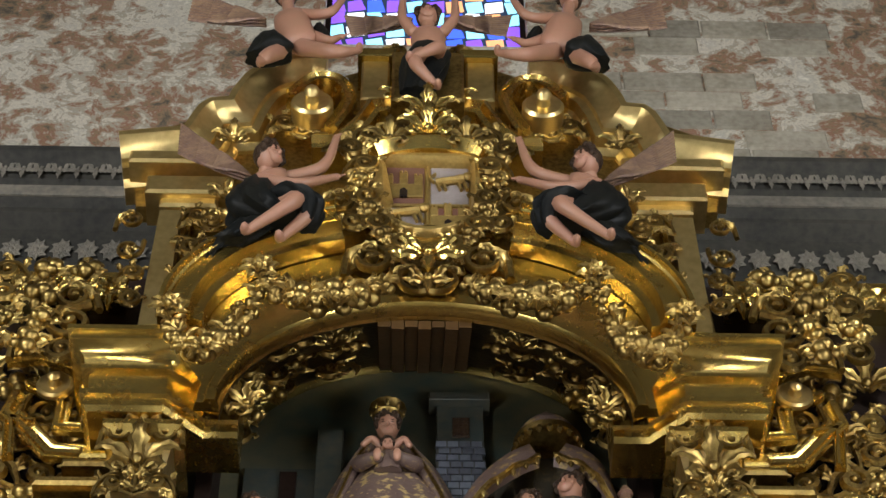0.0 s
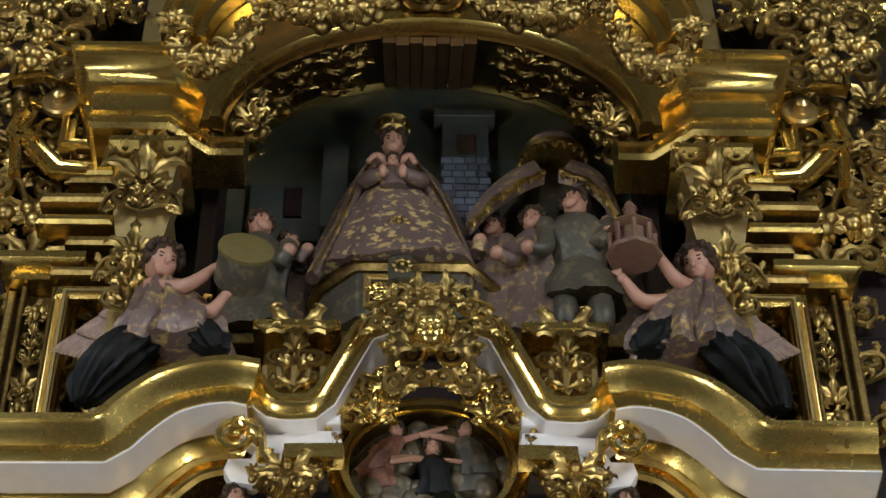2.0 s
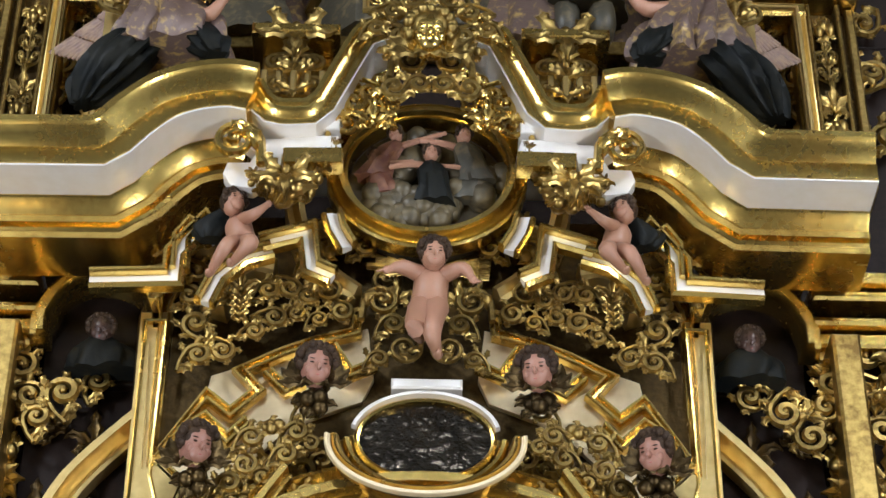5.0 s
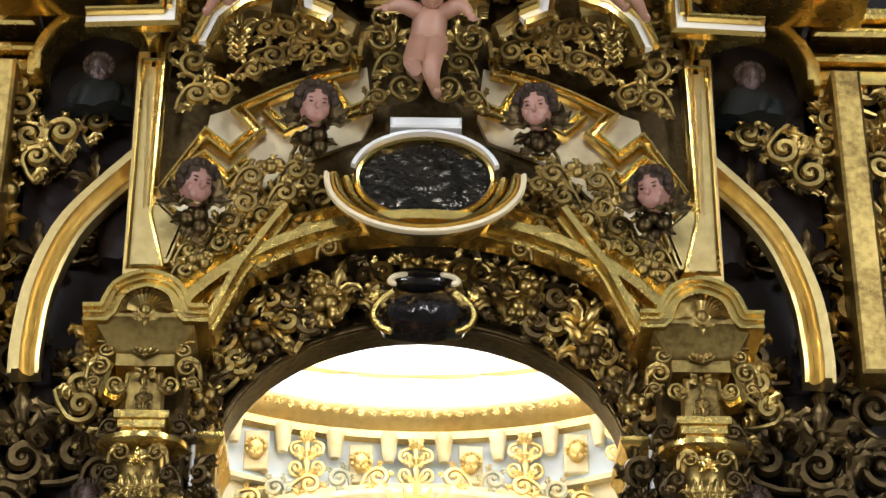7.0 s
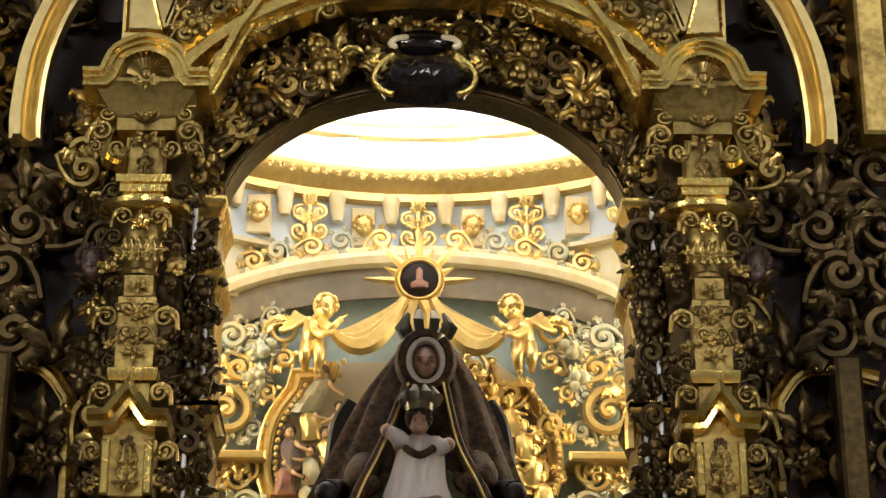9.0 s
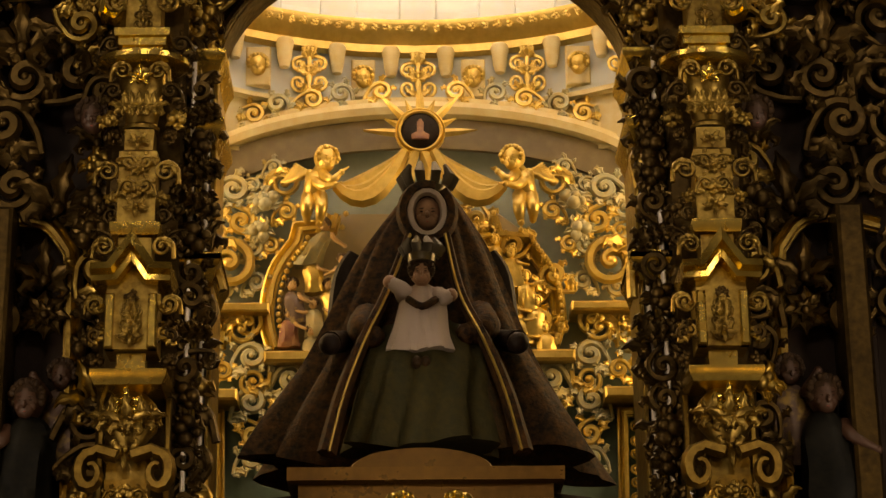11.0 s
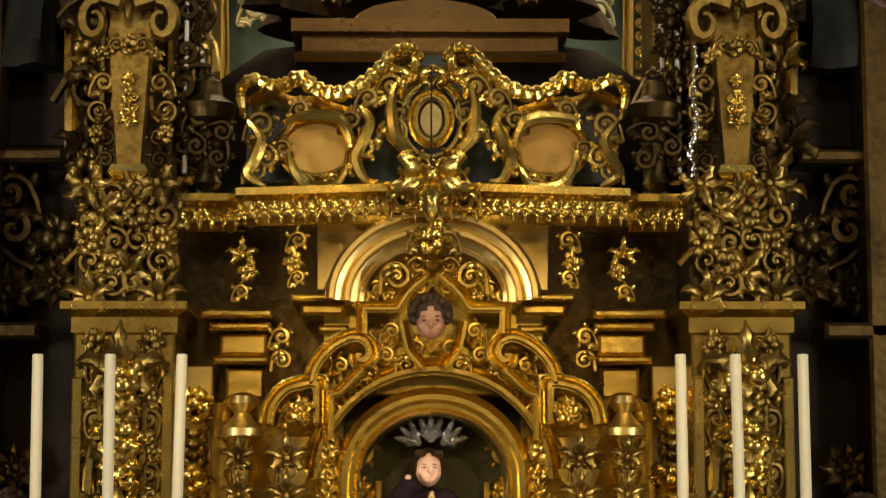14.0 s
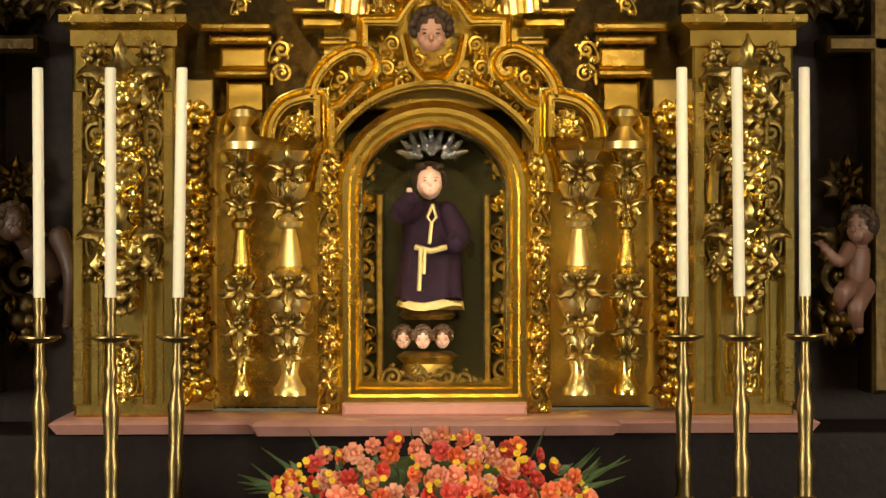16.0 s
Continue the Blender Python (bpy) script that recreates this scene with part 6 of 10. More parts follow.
def kneeling_angel(s, lab):
    g = Geo()
    if s < 0:
        J = [(-1.463, 8.35, 10.213), (-1.400, 8.42, 9.896), (-1.532, 8.45, 10.121), (-1.344, 8.35, 9.997), (-1.498, 8.35, 10.035), (-1.311, 8.25, 9.944), (-1.151, 8.2, 10.033), (-1.348, 8.35, 9.947), (-1.177, 8.25, 9.755), (-1.085, 8.22, 9.851)]
        D = [(-1.432, 8.42, 10.053), (-1.392, 8.4, 9.890), (-1.361, 8.38, 9.729), (-1.370, 8.4, 9.587)]
        K = [(-1.515, 8.35, 9.658), (-1.630, 8.35, 9.497), (-1.715, 8.38, 9.366), (-1.768, 8.4, 9.259)]
        E = [(-1.289, 8.35, 9.784), (-1.178, 8.3, 9.621), (-1.118, 8.3, 9.523)]
        Wg = ((-1.619, 8.6, 10.197), (-2.077, 8.75, 9.967))
    else:
        J = [(1.455, 8.35, 10.236), (1.392, 8.42, 9.922), (1.325, 8.35, 10.013), (1.535, 8.45, 10.134), (1.413, 8.35, 10.057), (1.302, 8.25, 10.043), (1.214, 8.2, 10.169), (1.337, 8.35, 9.972), (1.125, 8.25, 9.873), (1.033, 8.22, 9.986)]
        D = [(1.435, 8.42, 10.082), (1.399, 8.4, 9.916), (1.363, 8.38, 9.754), (1.374, 8.4, 9.592)]
        K = [(1.522, 8.35, 9.651), (1.628, 8.35, 9.515), (1.709, 8.38, 9.399), (1.776, 8.4, 9.252)]
        E = [(1.282, 8.35, 9.826), (1.182, 8.3, 9.657), (1.125, 8.3, 9.557)]
        Wg = ((1.629, 8.6, 10.192), (2.046, 8.75, 10.015))
    body_of(g, 0.115, J[0], J[1], J[2], J[3], [[J[4], J[5], J[6]], [J[7], J[8], J[9]]], [], 1.1, (-s * 0.45, -0.8, -0.45))
    drape(g, D, [0.14, 0.2, 0.27, 0.3], [0.13, 0.17, 0.2, 0.2], 10, 5, 56, 0.22)
    drape(g, K, [0.15, 0.16, 0.13, 0.06], [0.12, 0.13, 0.1, 0.05], 8, 2, 44, 0.25)
    drape(g, E, [0.1, 0.12, 0.06], [0.1, 0.1, 0.06], 7, 2, 36, 0.25)
    wing(g, Wg[0], Wg[1], 0.24, 4, 11)
    statue("kneeling_angel", g, [SKIN, HAIR, CLOTH_BLACK, LIPS, FEATHER, CLOTH_DUSK], lab, "statue", "angels on the great cornice")

kneeling_angel(-1, "carved kneeling angel lifting a round drum")
kneeling_angel(1, "carved kneeling angel lifting a small pink tower")
DRUM = material("dull_olive_gilt", (0.15, 0.115, 0.032), 0.5, 0.3, (0.12, 0.09, 0.03), 6, 30, 0.2)
dc = (-0.997, 8.15, 10.005)
drum = thing("drum", dc, "round olive-gilt drum held up by an angel", "drum")
mdr = Matrix.Translation(dc) @ pose(0, 0, 0, 75, 0, 12)
part("drum_body", Geo().lathe([(0.135, -0.11), (0.14, -0.1), (0.14, 0.08), (0.135, 0.1)], n=24, m=mdr), CLOTH_GREY, drum)
part("drum_skin", Geo().lathe([(0.132, 0.1), (0.132, 0.11)], n=24, m=mdr), DRUM, drum)
part("drum_rim", Geo().lathe([(0.135, 0.085), (0.15, 0.09), (0.15, 0.112), (0.135, 0.116)], n=24, m=mdr), DRUM, drum)
PINK = material("dull_pink_paint", (0.15, 0.07, 0.05), 0.45, 0.1, (0.2, 0.13, 0.05), 6, 30, 0.2)
mc = (1.076, 8.15, 10.099)
model = thing("tower_model", mc, "small pink carved tower carried by an angel", "model")
part("model_body", Geo().lathe([(0.14, 0), (0.155, 0.015), (0.12, 0.03), (0.09, 0.05), (0.09, 0.17), (0.14, 0.19), (0.1, 0.24), (0.04, 0.29), (0.03, 0.35), (0.045, 0.36), (0.015, 0.42)], mc, 8), PINK, model)
for k in range(8):
    a = k * math.pi / 4
    part("colonnette", Geo().lathe([(0.018, 0.03), (0.014, 0.05), (0.014, 0.15), (0.02, 0.17)], (mc[0] + 0.12 * math.cos(a), mc[1] + 0.12 * math.sin(a), mc[2]), 6), PINK, model)
# balustrade pieces on the great cornice
for s in (-1, 1):
    bal = thing("cresting_panel", mx((-0.673, 8.3, 9.274), s), "gilded pierced cresting panel on the cornice", "cresting", "cresting on the great cornice")
    x0, x1 = sorted((-s * -0.935, -s * -0.474))
    part("cap", Geo().box(x0, x1, 8.3, 8.6, 9.705, 9.777, 0.015), GOLD, bal)
    part("backing", Geo().box(x0 + 0.05, x1 - 0.05, 8.5, 8.6, 9.361, 9.705, 0.01), GOLD_OLD, bal)
    for k in range(5):
        part("baluster", Geo().box(x0 + 0.06 + k * 0.075, x0 + 0.09 + k * 0.075, 8.36, 8.5, 9.342, 9.496, 0.006), GOLD_FLAT, bal)
    orn("palmette", bal, ((x0 + x1) / 2, 8.38, 9.653), 0.3, 180, "old")
    orn("candelabrum", bal, ((x0 + x1) / 2, 8.4, 9.496), (0.34, 0.24, 0.3), 0, "old")

# crest of the great cornice, with its gilded head
crest = thing("crest", (-0.014, 8, 8.964), "gilded carved crest with a winged head", "crest")
cherub_head(crest, (-0.01, 7.95, 9.369), 0.13, mats=[GOLD, GOLD_OLD, GOLD_OLD, GOLD_OLD], name="gilded_head")
pair("scroll", crest, (-0.122, 8.05, 9.674), 0.204, 0, "old", False)
pair("scroll", crest, (-0.213, 8.05, 9.612), 0.174, 40, "old", False)
pair("scroll", crest, (-0.167, 8.05, 9.456), 0.189, 90, "old", False)
pair("volute", crest, (-0.107, 8.05, 9.265), 0.199, 0, "old", False)
pair("scroll", crest, (-0.174, 8.05, 9.113), 0.168, 180, "old", False)
pair("scroll", crest, (-0.076, 8.05, 9.116), 0.169, 0, "old", False)
pair("palmette", crest, (-0.07, 8.05, 9.756), 0.175, 0, "old", False)
pair("fruit", crest, (-0.207, 8.05, 9.339), 0.142, 0, "old", False)
pair("scroll", crest, (-0.297, 8.05, 9.491), 0.144, 0, "old", False)
pair("scroll", crest, (-0.404, 8.3, 9.192), 0.229, 0, "bright", False)
pair("scroll", crest, (-0.32, 8.3, 9.289), 0.202, 90, "bright", False)
pair("volute", crest, (-0.428, 8.3, 9.06), 0.171, 0, "bright", False)
pair("palmette", crest, (-0.287, 8.3, 9.138), 0.172, 0, "bright", False)
pair("scroll", crest, (-0.218, 8.3, 9.216), 0.144, 0, "bright", False)

# Cherub skin made darker than the other figures': their shade is in the colour.
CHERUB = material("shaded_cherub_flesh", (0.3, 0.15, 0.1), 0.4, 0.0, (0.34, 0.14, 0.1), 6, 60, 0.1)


# ---- middle stage: medallion, putti, heads ----
CLOUD = material("grey_brown_painted_cloud", (0.07, 0.056, 0.034), 0.4, 0.2, (0.2, 0.145, 0.06), 6, 30, 0.3)
CLOTH_RED = material("dull_red_drapery", (0.14, 0.045, 0.03), 0.5, 0, (0.4, 0.2, 0.08), 8, 30, 0.3)
med = thing("oval_medallion", (-0.009, 8.6, 8.966), "oval relief of figures among clouds in a gilded ring", "relief")
mo = (-0.01, 8.55, 8.945)
ma, mh = 0.403, 0.361
part("medallion_back", Geo().prism(arc(mo[0], mo[2], ma, mh, 0, 351, 39), 8.6, 8.8), CLOUD, med)
part("medallion_ring", Geo().mould(arc(mo[0], mo[2], ma, mh, 360, 9, 39), frame_prof(0.11, 0.14), 8.6, True), GOLD, med)
_rm = random.Random(11)
for i in range(26):
    a = _rm.uniform(math.pi, 2 * math.pi) if i < 20 else _rm.uniform(0, math.pi)
    r = _rm.uniform(0.3, 0.85)
    c = (mo[0] + ma * r * math.cos(a), 8.57, mo[2] + mh * r * math.sin(a))
    g = Geo()
    for k in range(4):
        g.ball((c[0] + _rm.uniform(-0.06, 0.06), c[1] + _rm.uniform(-0.03, 0.02), c[2] + _rm.uniform(-0.04, 0.04)), _rm.uniform(0.04, 0.075), 9)
    part("cloud", g, CLOUD, med)


def small_figure(name, parent, hd, r, cloth, lean=0.0, arm=(0.2, 0.05), label="", mats=None):
    """A little relief figure with one arm out, as one plain mesh."""
    g = Geo()
    h = Vector(hd)
    head_of(g, h, r, (lean, -0.9, -0.2), 0.95)
    drape(g, [tuple(h + Vector((0, 0.02, -r * 0.8))), tuple(h + Vector((lean * r, 0.0, -r * 2))), tuple(h + Vector((lean * r * 3, 0.0, -r * 4))), tuple(h + Vector((lean * r * 5, 0.02, -r * 6)))], [r * 0.7, r * 1.4, r * 1.5, r * 1.9], [r * 0.5, r * 0.8, r, r * 1.1], 5, 2, 20, 0.16)
    s = 1 if arm[0] > 0 else -1
    limb(g, [tuple(h + Vector((s * r, 0, -r * 1.5))), tuple(h + Vector((arm[0] * 0.5, -r, -r * 1.9 + arm[1] * 0.3))), tuple(h + Vector((arm[0], -r, -r * 1.6 + arm[1])))], [r * 0.42, r * 0.34, r * 0.24], 0, 6)
    m = mats or [SKIN, HAIR, cloth, LIPS]
    return part(name, g, m, parent, label) if parent is not None else statue(name, g, m, label)


small_figure("relief_figure", med, (-0.173, 8.5, 9.186), 0.045, CLOTH_RED, -0.5, (0.25, 0.05))
small_figure("relief_figure", med, (0.008, 8.48, 9.047), 0.05, CLOTH_BLACK, 0.1, (-0.2, -0.05))
small_figure("relief_figure", med, (0.175, 8.5, 9.188), 0.05, CLOTH_GREY, 0.3, (-0.22, 0.0))
small_figure("relief_figure", med, (-0.286, 8.52, 9.061), 0.04, CLOTH_RED, 0.3, (0.2, 0.0))
small_figure("relief_figure", med, (0.257, 8.52, 9.038), 0.04, CLOTH_GREY, -0.3, (-0.2, 0.0))
cr = thing("wooden_cross", (-0.232, 8.3, 9.178), "small plain gilded cross leaning on the medallion", "cross")
part("cross_beam", Geo().sweep([(-0.329, 8.3, 9.075), (-0.125, 8.3, 9.282)], 0.022, 0.02, n=4), GOLD, cr)
part("cross_arm", Geo().sweep([(-0.255, 8.27, 9.215), (-0.18, 8.27, 9.031)], 0.022, 0.02, n=4), GOLD, cr)

g = Geo()
body_of(g, 0.082, (0.025, 8.3, 8.271), (0.006, 8.4, 8.048), (-0.050, 8.38, 8.225), (0.092, 8.38, 8.227),
        [[(-0.044, 8.36, 8.204), (-0.129, 8.3, 8.198), (-0.182, 8.28, 8.169)], [(0.086, 8.36, 8.206), (0.168, 8.3, 8.194), (0.205, 8.28, 8.130)]],
        [[(-0.032, 8.38, 8.013), (-0.059, 8.2, 7.783), (-0.033, 8.35, 7.817)], [(0.038, 8.38, 8.014), (0.018, 8.22, 7.783), (0.046, 8.3, 7.701)]], 1.3, (0.1, -0.9, -0.3))
wing(g, (-0.06, 8.55, 8.372), (-0.259, 8.6, 8.527), 0.12, 2)
wing(g, (0.093, 8.55, 8.376), (0.32, 8.6, 8.523), 0.12, 2)
statue("putto", g, [SKIN, HAIR, GOLD_OLD, LIPS], "painted bare putto with outstretched arms above the oval mirror", "statue")
for s in (-1, 1):
    g = Geo()
    j = lambda p: mx(p, s)
    body_of(g, 0.07, j((-0.958, 8.3, 8.561)), j((-0.905, 8.35, 8.365)), j((-0.981, 8.4, 8.533)), j((-0.899, 8.32, 8.481)),
            [[j((-0.91, 8.32, 8.48)), j((-0.841, 8.2, 8.424)), j((-0.789, 8.2, 8.474))]],
            [[j((-0.926, 8.35, 8.351)), j((-0.964, 8.2, 8.227)), j((-1.04, 8.3, 8.142))], [j((-0.877, 8.3, 8.315)), j((-0.848, 8.15, 8.209)), j((-0.936, 8.25, 8.165))]], 1.2, (-s * 0.5, -0.8, 0))
    drape(g, [j((-1.017, 8.45, 8.606)), j((-1.067, 8.45, 8.517)), j((-1.07, 8.45, 8.447))], [0.05, 0.1, 0.05], [0.05, 0.05, 0.04], 5)
    statue("putto", g, [SKIN, HAIR, CLOTH_BLACK, LIPS], "small painted putto holding a garland", "statue", "putti beside the medallion")
for s in (-1, 1):
    for p, f in (((-0.526, 8.5, 7.743), 0.2), ((-1.063, 8.5, 7.295), 0.45)):
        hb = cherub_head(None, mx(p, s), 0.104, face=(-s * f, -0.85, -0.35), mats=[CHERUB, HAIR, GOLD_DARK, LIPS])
        hb.name = "cherub_head"
        tagged(hb, "painted dark-haired cherub head with folded gilded wings", "cherub head", "cherub heads of the middle stage")
        orn("fruit", mid, mx((p[0], p[1] + 0.1, p[2] - 0.14), s), 0.22, 0, "dark")

for s in (-1, 1):
    pf = [(-1.366, 8.11), (-1.283, 8.112), (-1.292, 7.243), (-1.222, 6.973), (-1.362, 6.971)]
    part("pilaster_moulding", Geo().mould([(-s * x, z) for x, z in pf], rev([(0, 0), (0, 0.03), (0.012, 0.035), (0.02, 0.02), (0.03, 0.0)], -s), MY - 0.1, True), GOLD, mid)

# oval opening in its deep gilded basin
ov = thing("oval_mirror", (-0.02, 8.6, 7.437), "dark oval glass in a deep gilded basin frame", "mirror")
oc = (0.0, 8.5, 7.401)
oa, oh = 0.322, 0.22
GLASSD = material("dark_mirror_glass", (0.06, 0.05, 0.035), 0.05, 0.8, (0.012, 0.01, 0.008), 16, 9, 0.6, 0.03)
part("glass", Geo().prism(arc(0, oc[2], oa, oh, 0, 351, 39), 8.6, 8.64), GLASSD, ov)
part("inner_ring", Geo().mould(arc(0, oc[2], oa, oh, 360, 9, 39), [(-0.012, -0.05), (-0.012, 0.03), (0.0, 0.035), (0.014, 0.02), (0.014, -0.05)], 8.6, True), GOLD, ov)
part("pale_arc", Geo().mould(arc(0, oc[2], oa + 0.01, oh + 0.01, 168, 12, 24), [(0.004, -0.02), (0.004, 0.02), (0.02, 0.02), (0.026, 0.01), (0.026, -0.02)], 8.56), PALE_LIT, ov)
for k, (ea, eh, yy) in enumerate(((0.359, 0.275, 8.56), (0.417, 0.318, 8.52))):
    part("basin_step", Geo().mould(arc(0, oc[2], ea, eh, 184, 356, 28)[::-1], [(0.03, -0.1), (0.03, 0.02), (0.018, 0.035), (0.0, 0.03), (-0.012, 0.0), (-0.02, -0.1)], yy), GOLD if k == 0 else GOLD_OLD, ov)
ra, rh, rz = 0.469, 0.299, 7.317
rim, well = arc(0, rz, ra, rh, 176, 364, 32), arc(0, oc[2], 0.417, 0.318, 176, 364, 32)
part("basin", Geo().loft([[(x, 8.44, z) for x, z in rim], [(x, 8.6, z) for x, z in well]], closed=False), GOLD_DARK, ov)
part("basin_rim", Geo().mould(rim[::-1], [(0.0, -0.012), (0.0, 0.012), (-0.005, 0.018), (-0.016, 0.018), (-0.02, 0.008), (-0.026, 0.008), (-0.03, -0.012)], 8.44), CREAM_GOLD, ov)
part("basin_lip", Geo().mould(rim[::-1], [(-0.032, -0.012), (-0.032, 0.0), (-0.042, 0.014), (-0.052, 0.002), (-0.056, -0.012)], 8.44), GOLD, ov)
part("top_shelf", Geo().box(-0.167, 0.174, 8.6, 8.8, 7.704, 7.762, 0.01), PALE_LIT, ov)

# side niches and sweeping arches
for s in (-1, 1):
    q = lambda pth: [(-s * x, z) for x, z in pth]
    sn = thing("side_niche", mx((-1.603, 8.8, 7.951), s), "gilded arched side niche with a bust in painted shade", "niche", "side niches of the middle stage")
    na = q([(-1.862, 8.078)] + smooth_path([(-1.866, 8.18), (-1.786, 8.347), (-1.624, 8.41), (-1.449, 8.344), (-1.375, 8.191)], 4) + [(-1.36, 8.09)])
    part("niche_arch", Geo().mould(na, rev([(0, -0.1), (0, 0.06), (0.02, 0.1), (0.05, 0.1), (0.06, 0.05), (0.09, 0.05), (0.1, -0.1)], -s), 8.8), GOLD, sn)
    x0, x1 = sorted((-s * -1.909, -s * -1.395))
    # near-black sheet standing in for the shade inside the niche
    part("niche_shade", Geo().box(x0, x1, 8.98, 9.04, 7.936, 8.558), WOOD_AND_SHADE, sn)
    part("niche_entablature", Geo().box(x0 - 0.02, x1 + 0.2 * (1 if s < 0 else 0), 8.72, 9.05, 8.47, 8.562, 0.015), GOLD, sn)
    bg = Geo()
    head_of(bg, mx((-1.608, 8.8, 8.136), s), 0.075, (0, -0.85, -0.4))
    drape(bg, [mx((-1.611, 8.85, 8.12), s), mx((-1.603, 8.85, 8.035), s), mx((-1.592, 8.85, 7.918), s)], [0.06, 0.15, 0.17], [0.05, 0.09, 0.1], 5)
    # flesh darkened in colour for the niche's shade
    statue("dark_bust", bg, [material("shade_toned_flesh", (0.07, 0.035, 0.025), 0.4), HAIR, CLOTH_BLACK, LIPS], "painted bust in the side niche, darkened for its shade", "bust", "busts in the side niches")
    sw_ = q(smooth_path([(-1.884, 6.443), (-1.887, 6.615), (-1.849, 6.941), (-1.711, 7.294), (-1.405, 7.656)], 5))
    part("sweeping_arch", Geo().mould(sw_, rev(frame_prof(0.14, 0.14), s), 8.85), GOLD_FLAT, sn)
    x0, x1 = sorted((-s * -1.963, -s * -1.373))
    # near-black sheet standing in for the bay's shade
    part("dark_bay", Geo().box(x0, x1, 9.03, 9.08, 6.526, 7.934), WOOD_AND_SHADE, sn)
    x0, x1 = sorted((-s * -2.155, -s * -2.014))
    part("outer_strip", Geo().box(x0, x1, 8.75, 9.05, 6.5, 8.177, 0.015), GOLD_OLD, sn)
    # flesh darkened in colour for the shade of the bay
    small_figure("dark_relief", None, mx((-1.487, 8.95, 7.561), s), 0.07, WOOD_AND_SHADE, -s * 0.2, (0.15 * s, -0.05), "dim carved figure in the shaded bay", [material("shaded_flesh", (0.2, 0.1, 0.07), 0.5), HAIR, WOOD_AND_SHADE, LIPS])

for s in (-1, 1):
    x0, x1 = sorted((s * abs(-1.963), s * 3.2))
    part("side_entablature", Geo().box(x0, x1, 9.1 - 0.36, 9.12, 8.489, 8.553, 0.015), GOLD, great)
for s in (-1, 1):
    x0, x1 = sorted((s * abs(-1.954), s * 3.2))
    part("side_entablature", Geo().box(x0, x1, 9.1 - 0.3, 9.12, 8.419, 8.475, 0.015), GOLD, great)
for s in (-1, 1):
    x0, x1 = sorted((s * abs(-1.941), s * 3.2))
    part("side_entablature", Geo().box(x0, x1, 9.1 - 0.24, 9.12, 8.308, 8.356, 0.015), GOLD, great)
for s in (-1, 1):
    x0, x1 = sorted((s * abs(-1.933), s * 3.2))
    part("side_entablature", Geo().box(x0, x1, 9.1 - 0.18, 9.12, 8.211, 8.294, 0.015), GOLD, great)
# carving of the middle stage
pair("scroll", mid, (-1.168, 8.65, 8.577), 0.17, 0, "old", False)
pair("scroll", mid, (-1.155, 8.65, 8.402), 0.157, 90, "old", False)
pair("scroll", mid, (-1.185, 8.65, 8.229), 0.178, 0, "old", False)
pair("scroll", mid, (-1.117, 8.65, 8.061), 0.182, -90, "old", False)
pair("scroll", mid, (-1.117, 8.65, 7.878), 0.18, 0, "old", False)
pair("scroll", mid, (-0.998, 8.65, 7.93), 0.164, 90, "old", False)
pair("scroll", mid, (-1.032, 8.65, 8.232), 0.167, 0, "old", False)
pair("palmette", mid, (-0.919, 8.65, 8.338), 0.14, 0, "old", False)
pair("pendant", mid, (-0.917, 8.65, 8.167), 0.166, 0, "old", False)
pair("scroll", mid, (-0.797, 8.65, 8.272), 0.167, 0, "old", False)
pair("scroll", mid, (-0.688, 8.65, 8.309), 0.157, 90, "old", False)
pair("scroll", mid, (-0.601, 8.65, 8.242), 0.167, 0, "old", False)
pair("volute", mid, (-0.491, 8.65, 8.279), 0.168, 0, "old", False)
pair("scroll", mid, (-0.431, 8.65, 8.178), 0.156, 90, "old", False)
pair("scroll", mid, (-0.762, 8.65, 8.12), 0.166, 45, "old", False)
pair("scroll", mid, (-0.652, 8.65, 8.139), 0.138, 0, "old", False)
pair("scroll", mid, (-0.853, 8.65, 8.034), 0.138, 20, "old", False)
pair("scroll", mid, (-0.54, 8.65, 8.108), 0.127, 0, "old", False)
pair("rosette", mid, (-0.575, 8.65, 8.645), 0.171, 0, "old", False)
pair("fruit", mid, (-0.527, 8.65, 8.505), 0.17, 0, "old", False)
pair("scroll", mid, (-0.596, 8.65, 8.45), 0.141, 0, "old", False)
pair("volute", mid, (-0.377, 8.65, 8.668), 0.188, 0, "old", False)
pair("scroll", mid, (-0.33, 8.65, 8.545), 0.17, 0, "old", False)
pair("scroll", mid, (-0.45, 8.65, 8.738), 0.143, 0, "old", False)
pair("volute", mid, (-0.213, 8.65, 8.355), 0.18, 90, "old", False)
pair("volute", mid, (-0.224, 8.65, 8.217), 0.195, 0, "old", False)
pair("scroll", mid, (-0.179, 8.65, 8.083), 0.166, 0, "old", False)
pair("volute", mid, (-0.108, 8.65, 7.951), 0.165, 180, "old", False)
pair("palmette", mid, (-0.155, 8.65, 8.287), 0.14, 0, "old", False)
pair("scroll", mid, (-0.244, 8.65, 7.881), 0.137, 0, "old", False)
pair("scroll", mid, (-0.572, 8.65, 7.583), 0.15, 0, "old", False)
pair("fruit", mid, (-0.728, 8.65, 7.485), 0.149, 0, "old", False)
pair("scroll", mid, (-0.62, 8.65, 7.456), 0.16, 0, "old", False)
pair("scroll", mid, (-0.831, 8.65, 7.42), 0.159, 0, "old", False)
pair("scroll", mid, (-0.851, 8.65, 7.296), 0.158, 90, "old", False)
pair("scroll", mid, (-0.922, 8.65, 7.172), 0.157, 0, "old", False)
pair("scroll", mid, (-0.966, 8.65, 7.051), 0.156, 0, "old", False)
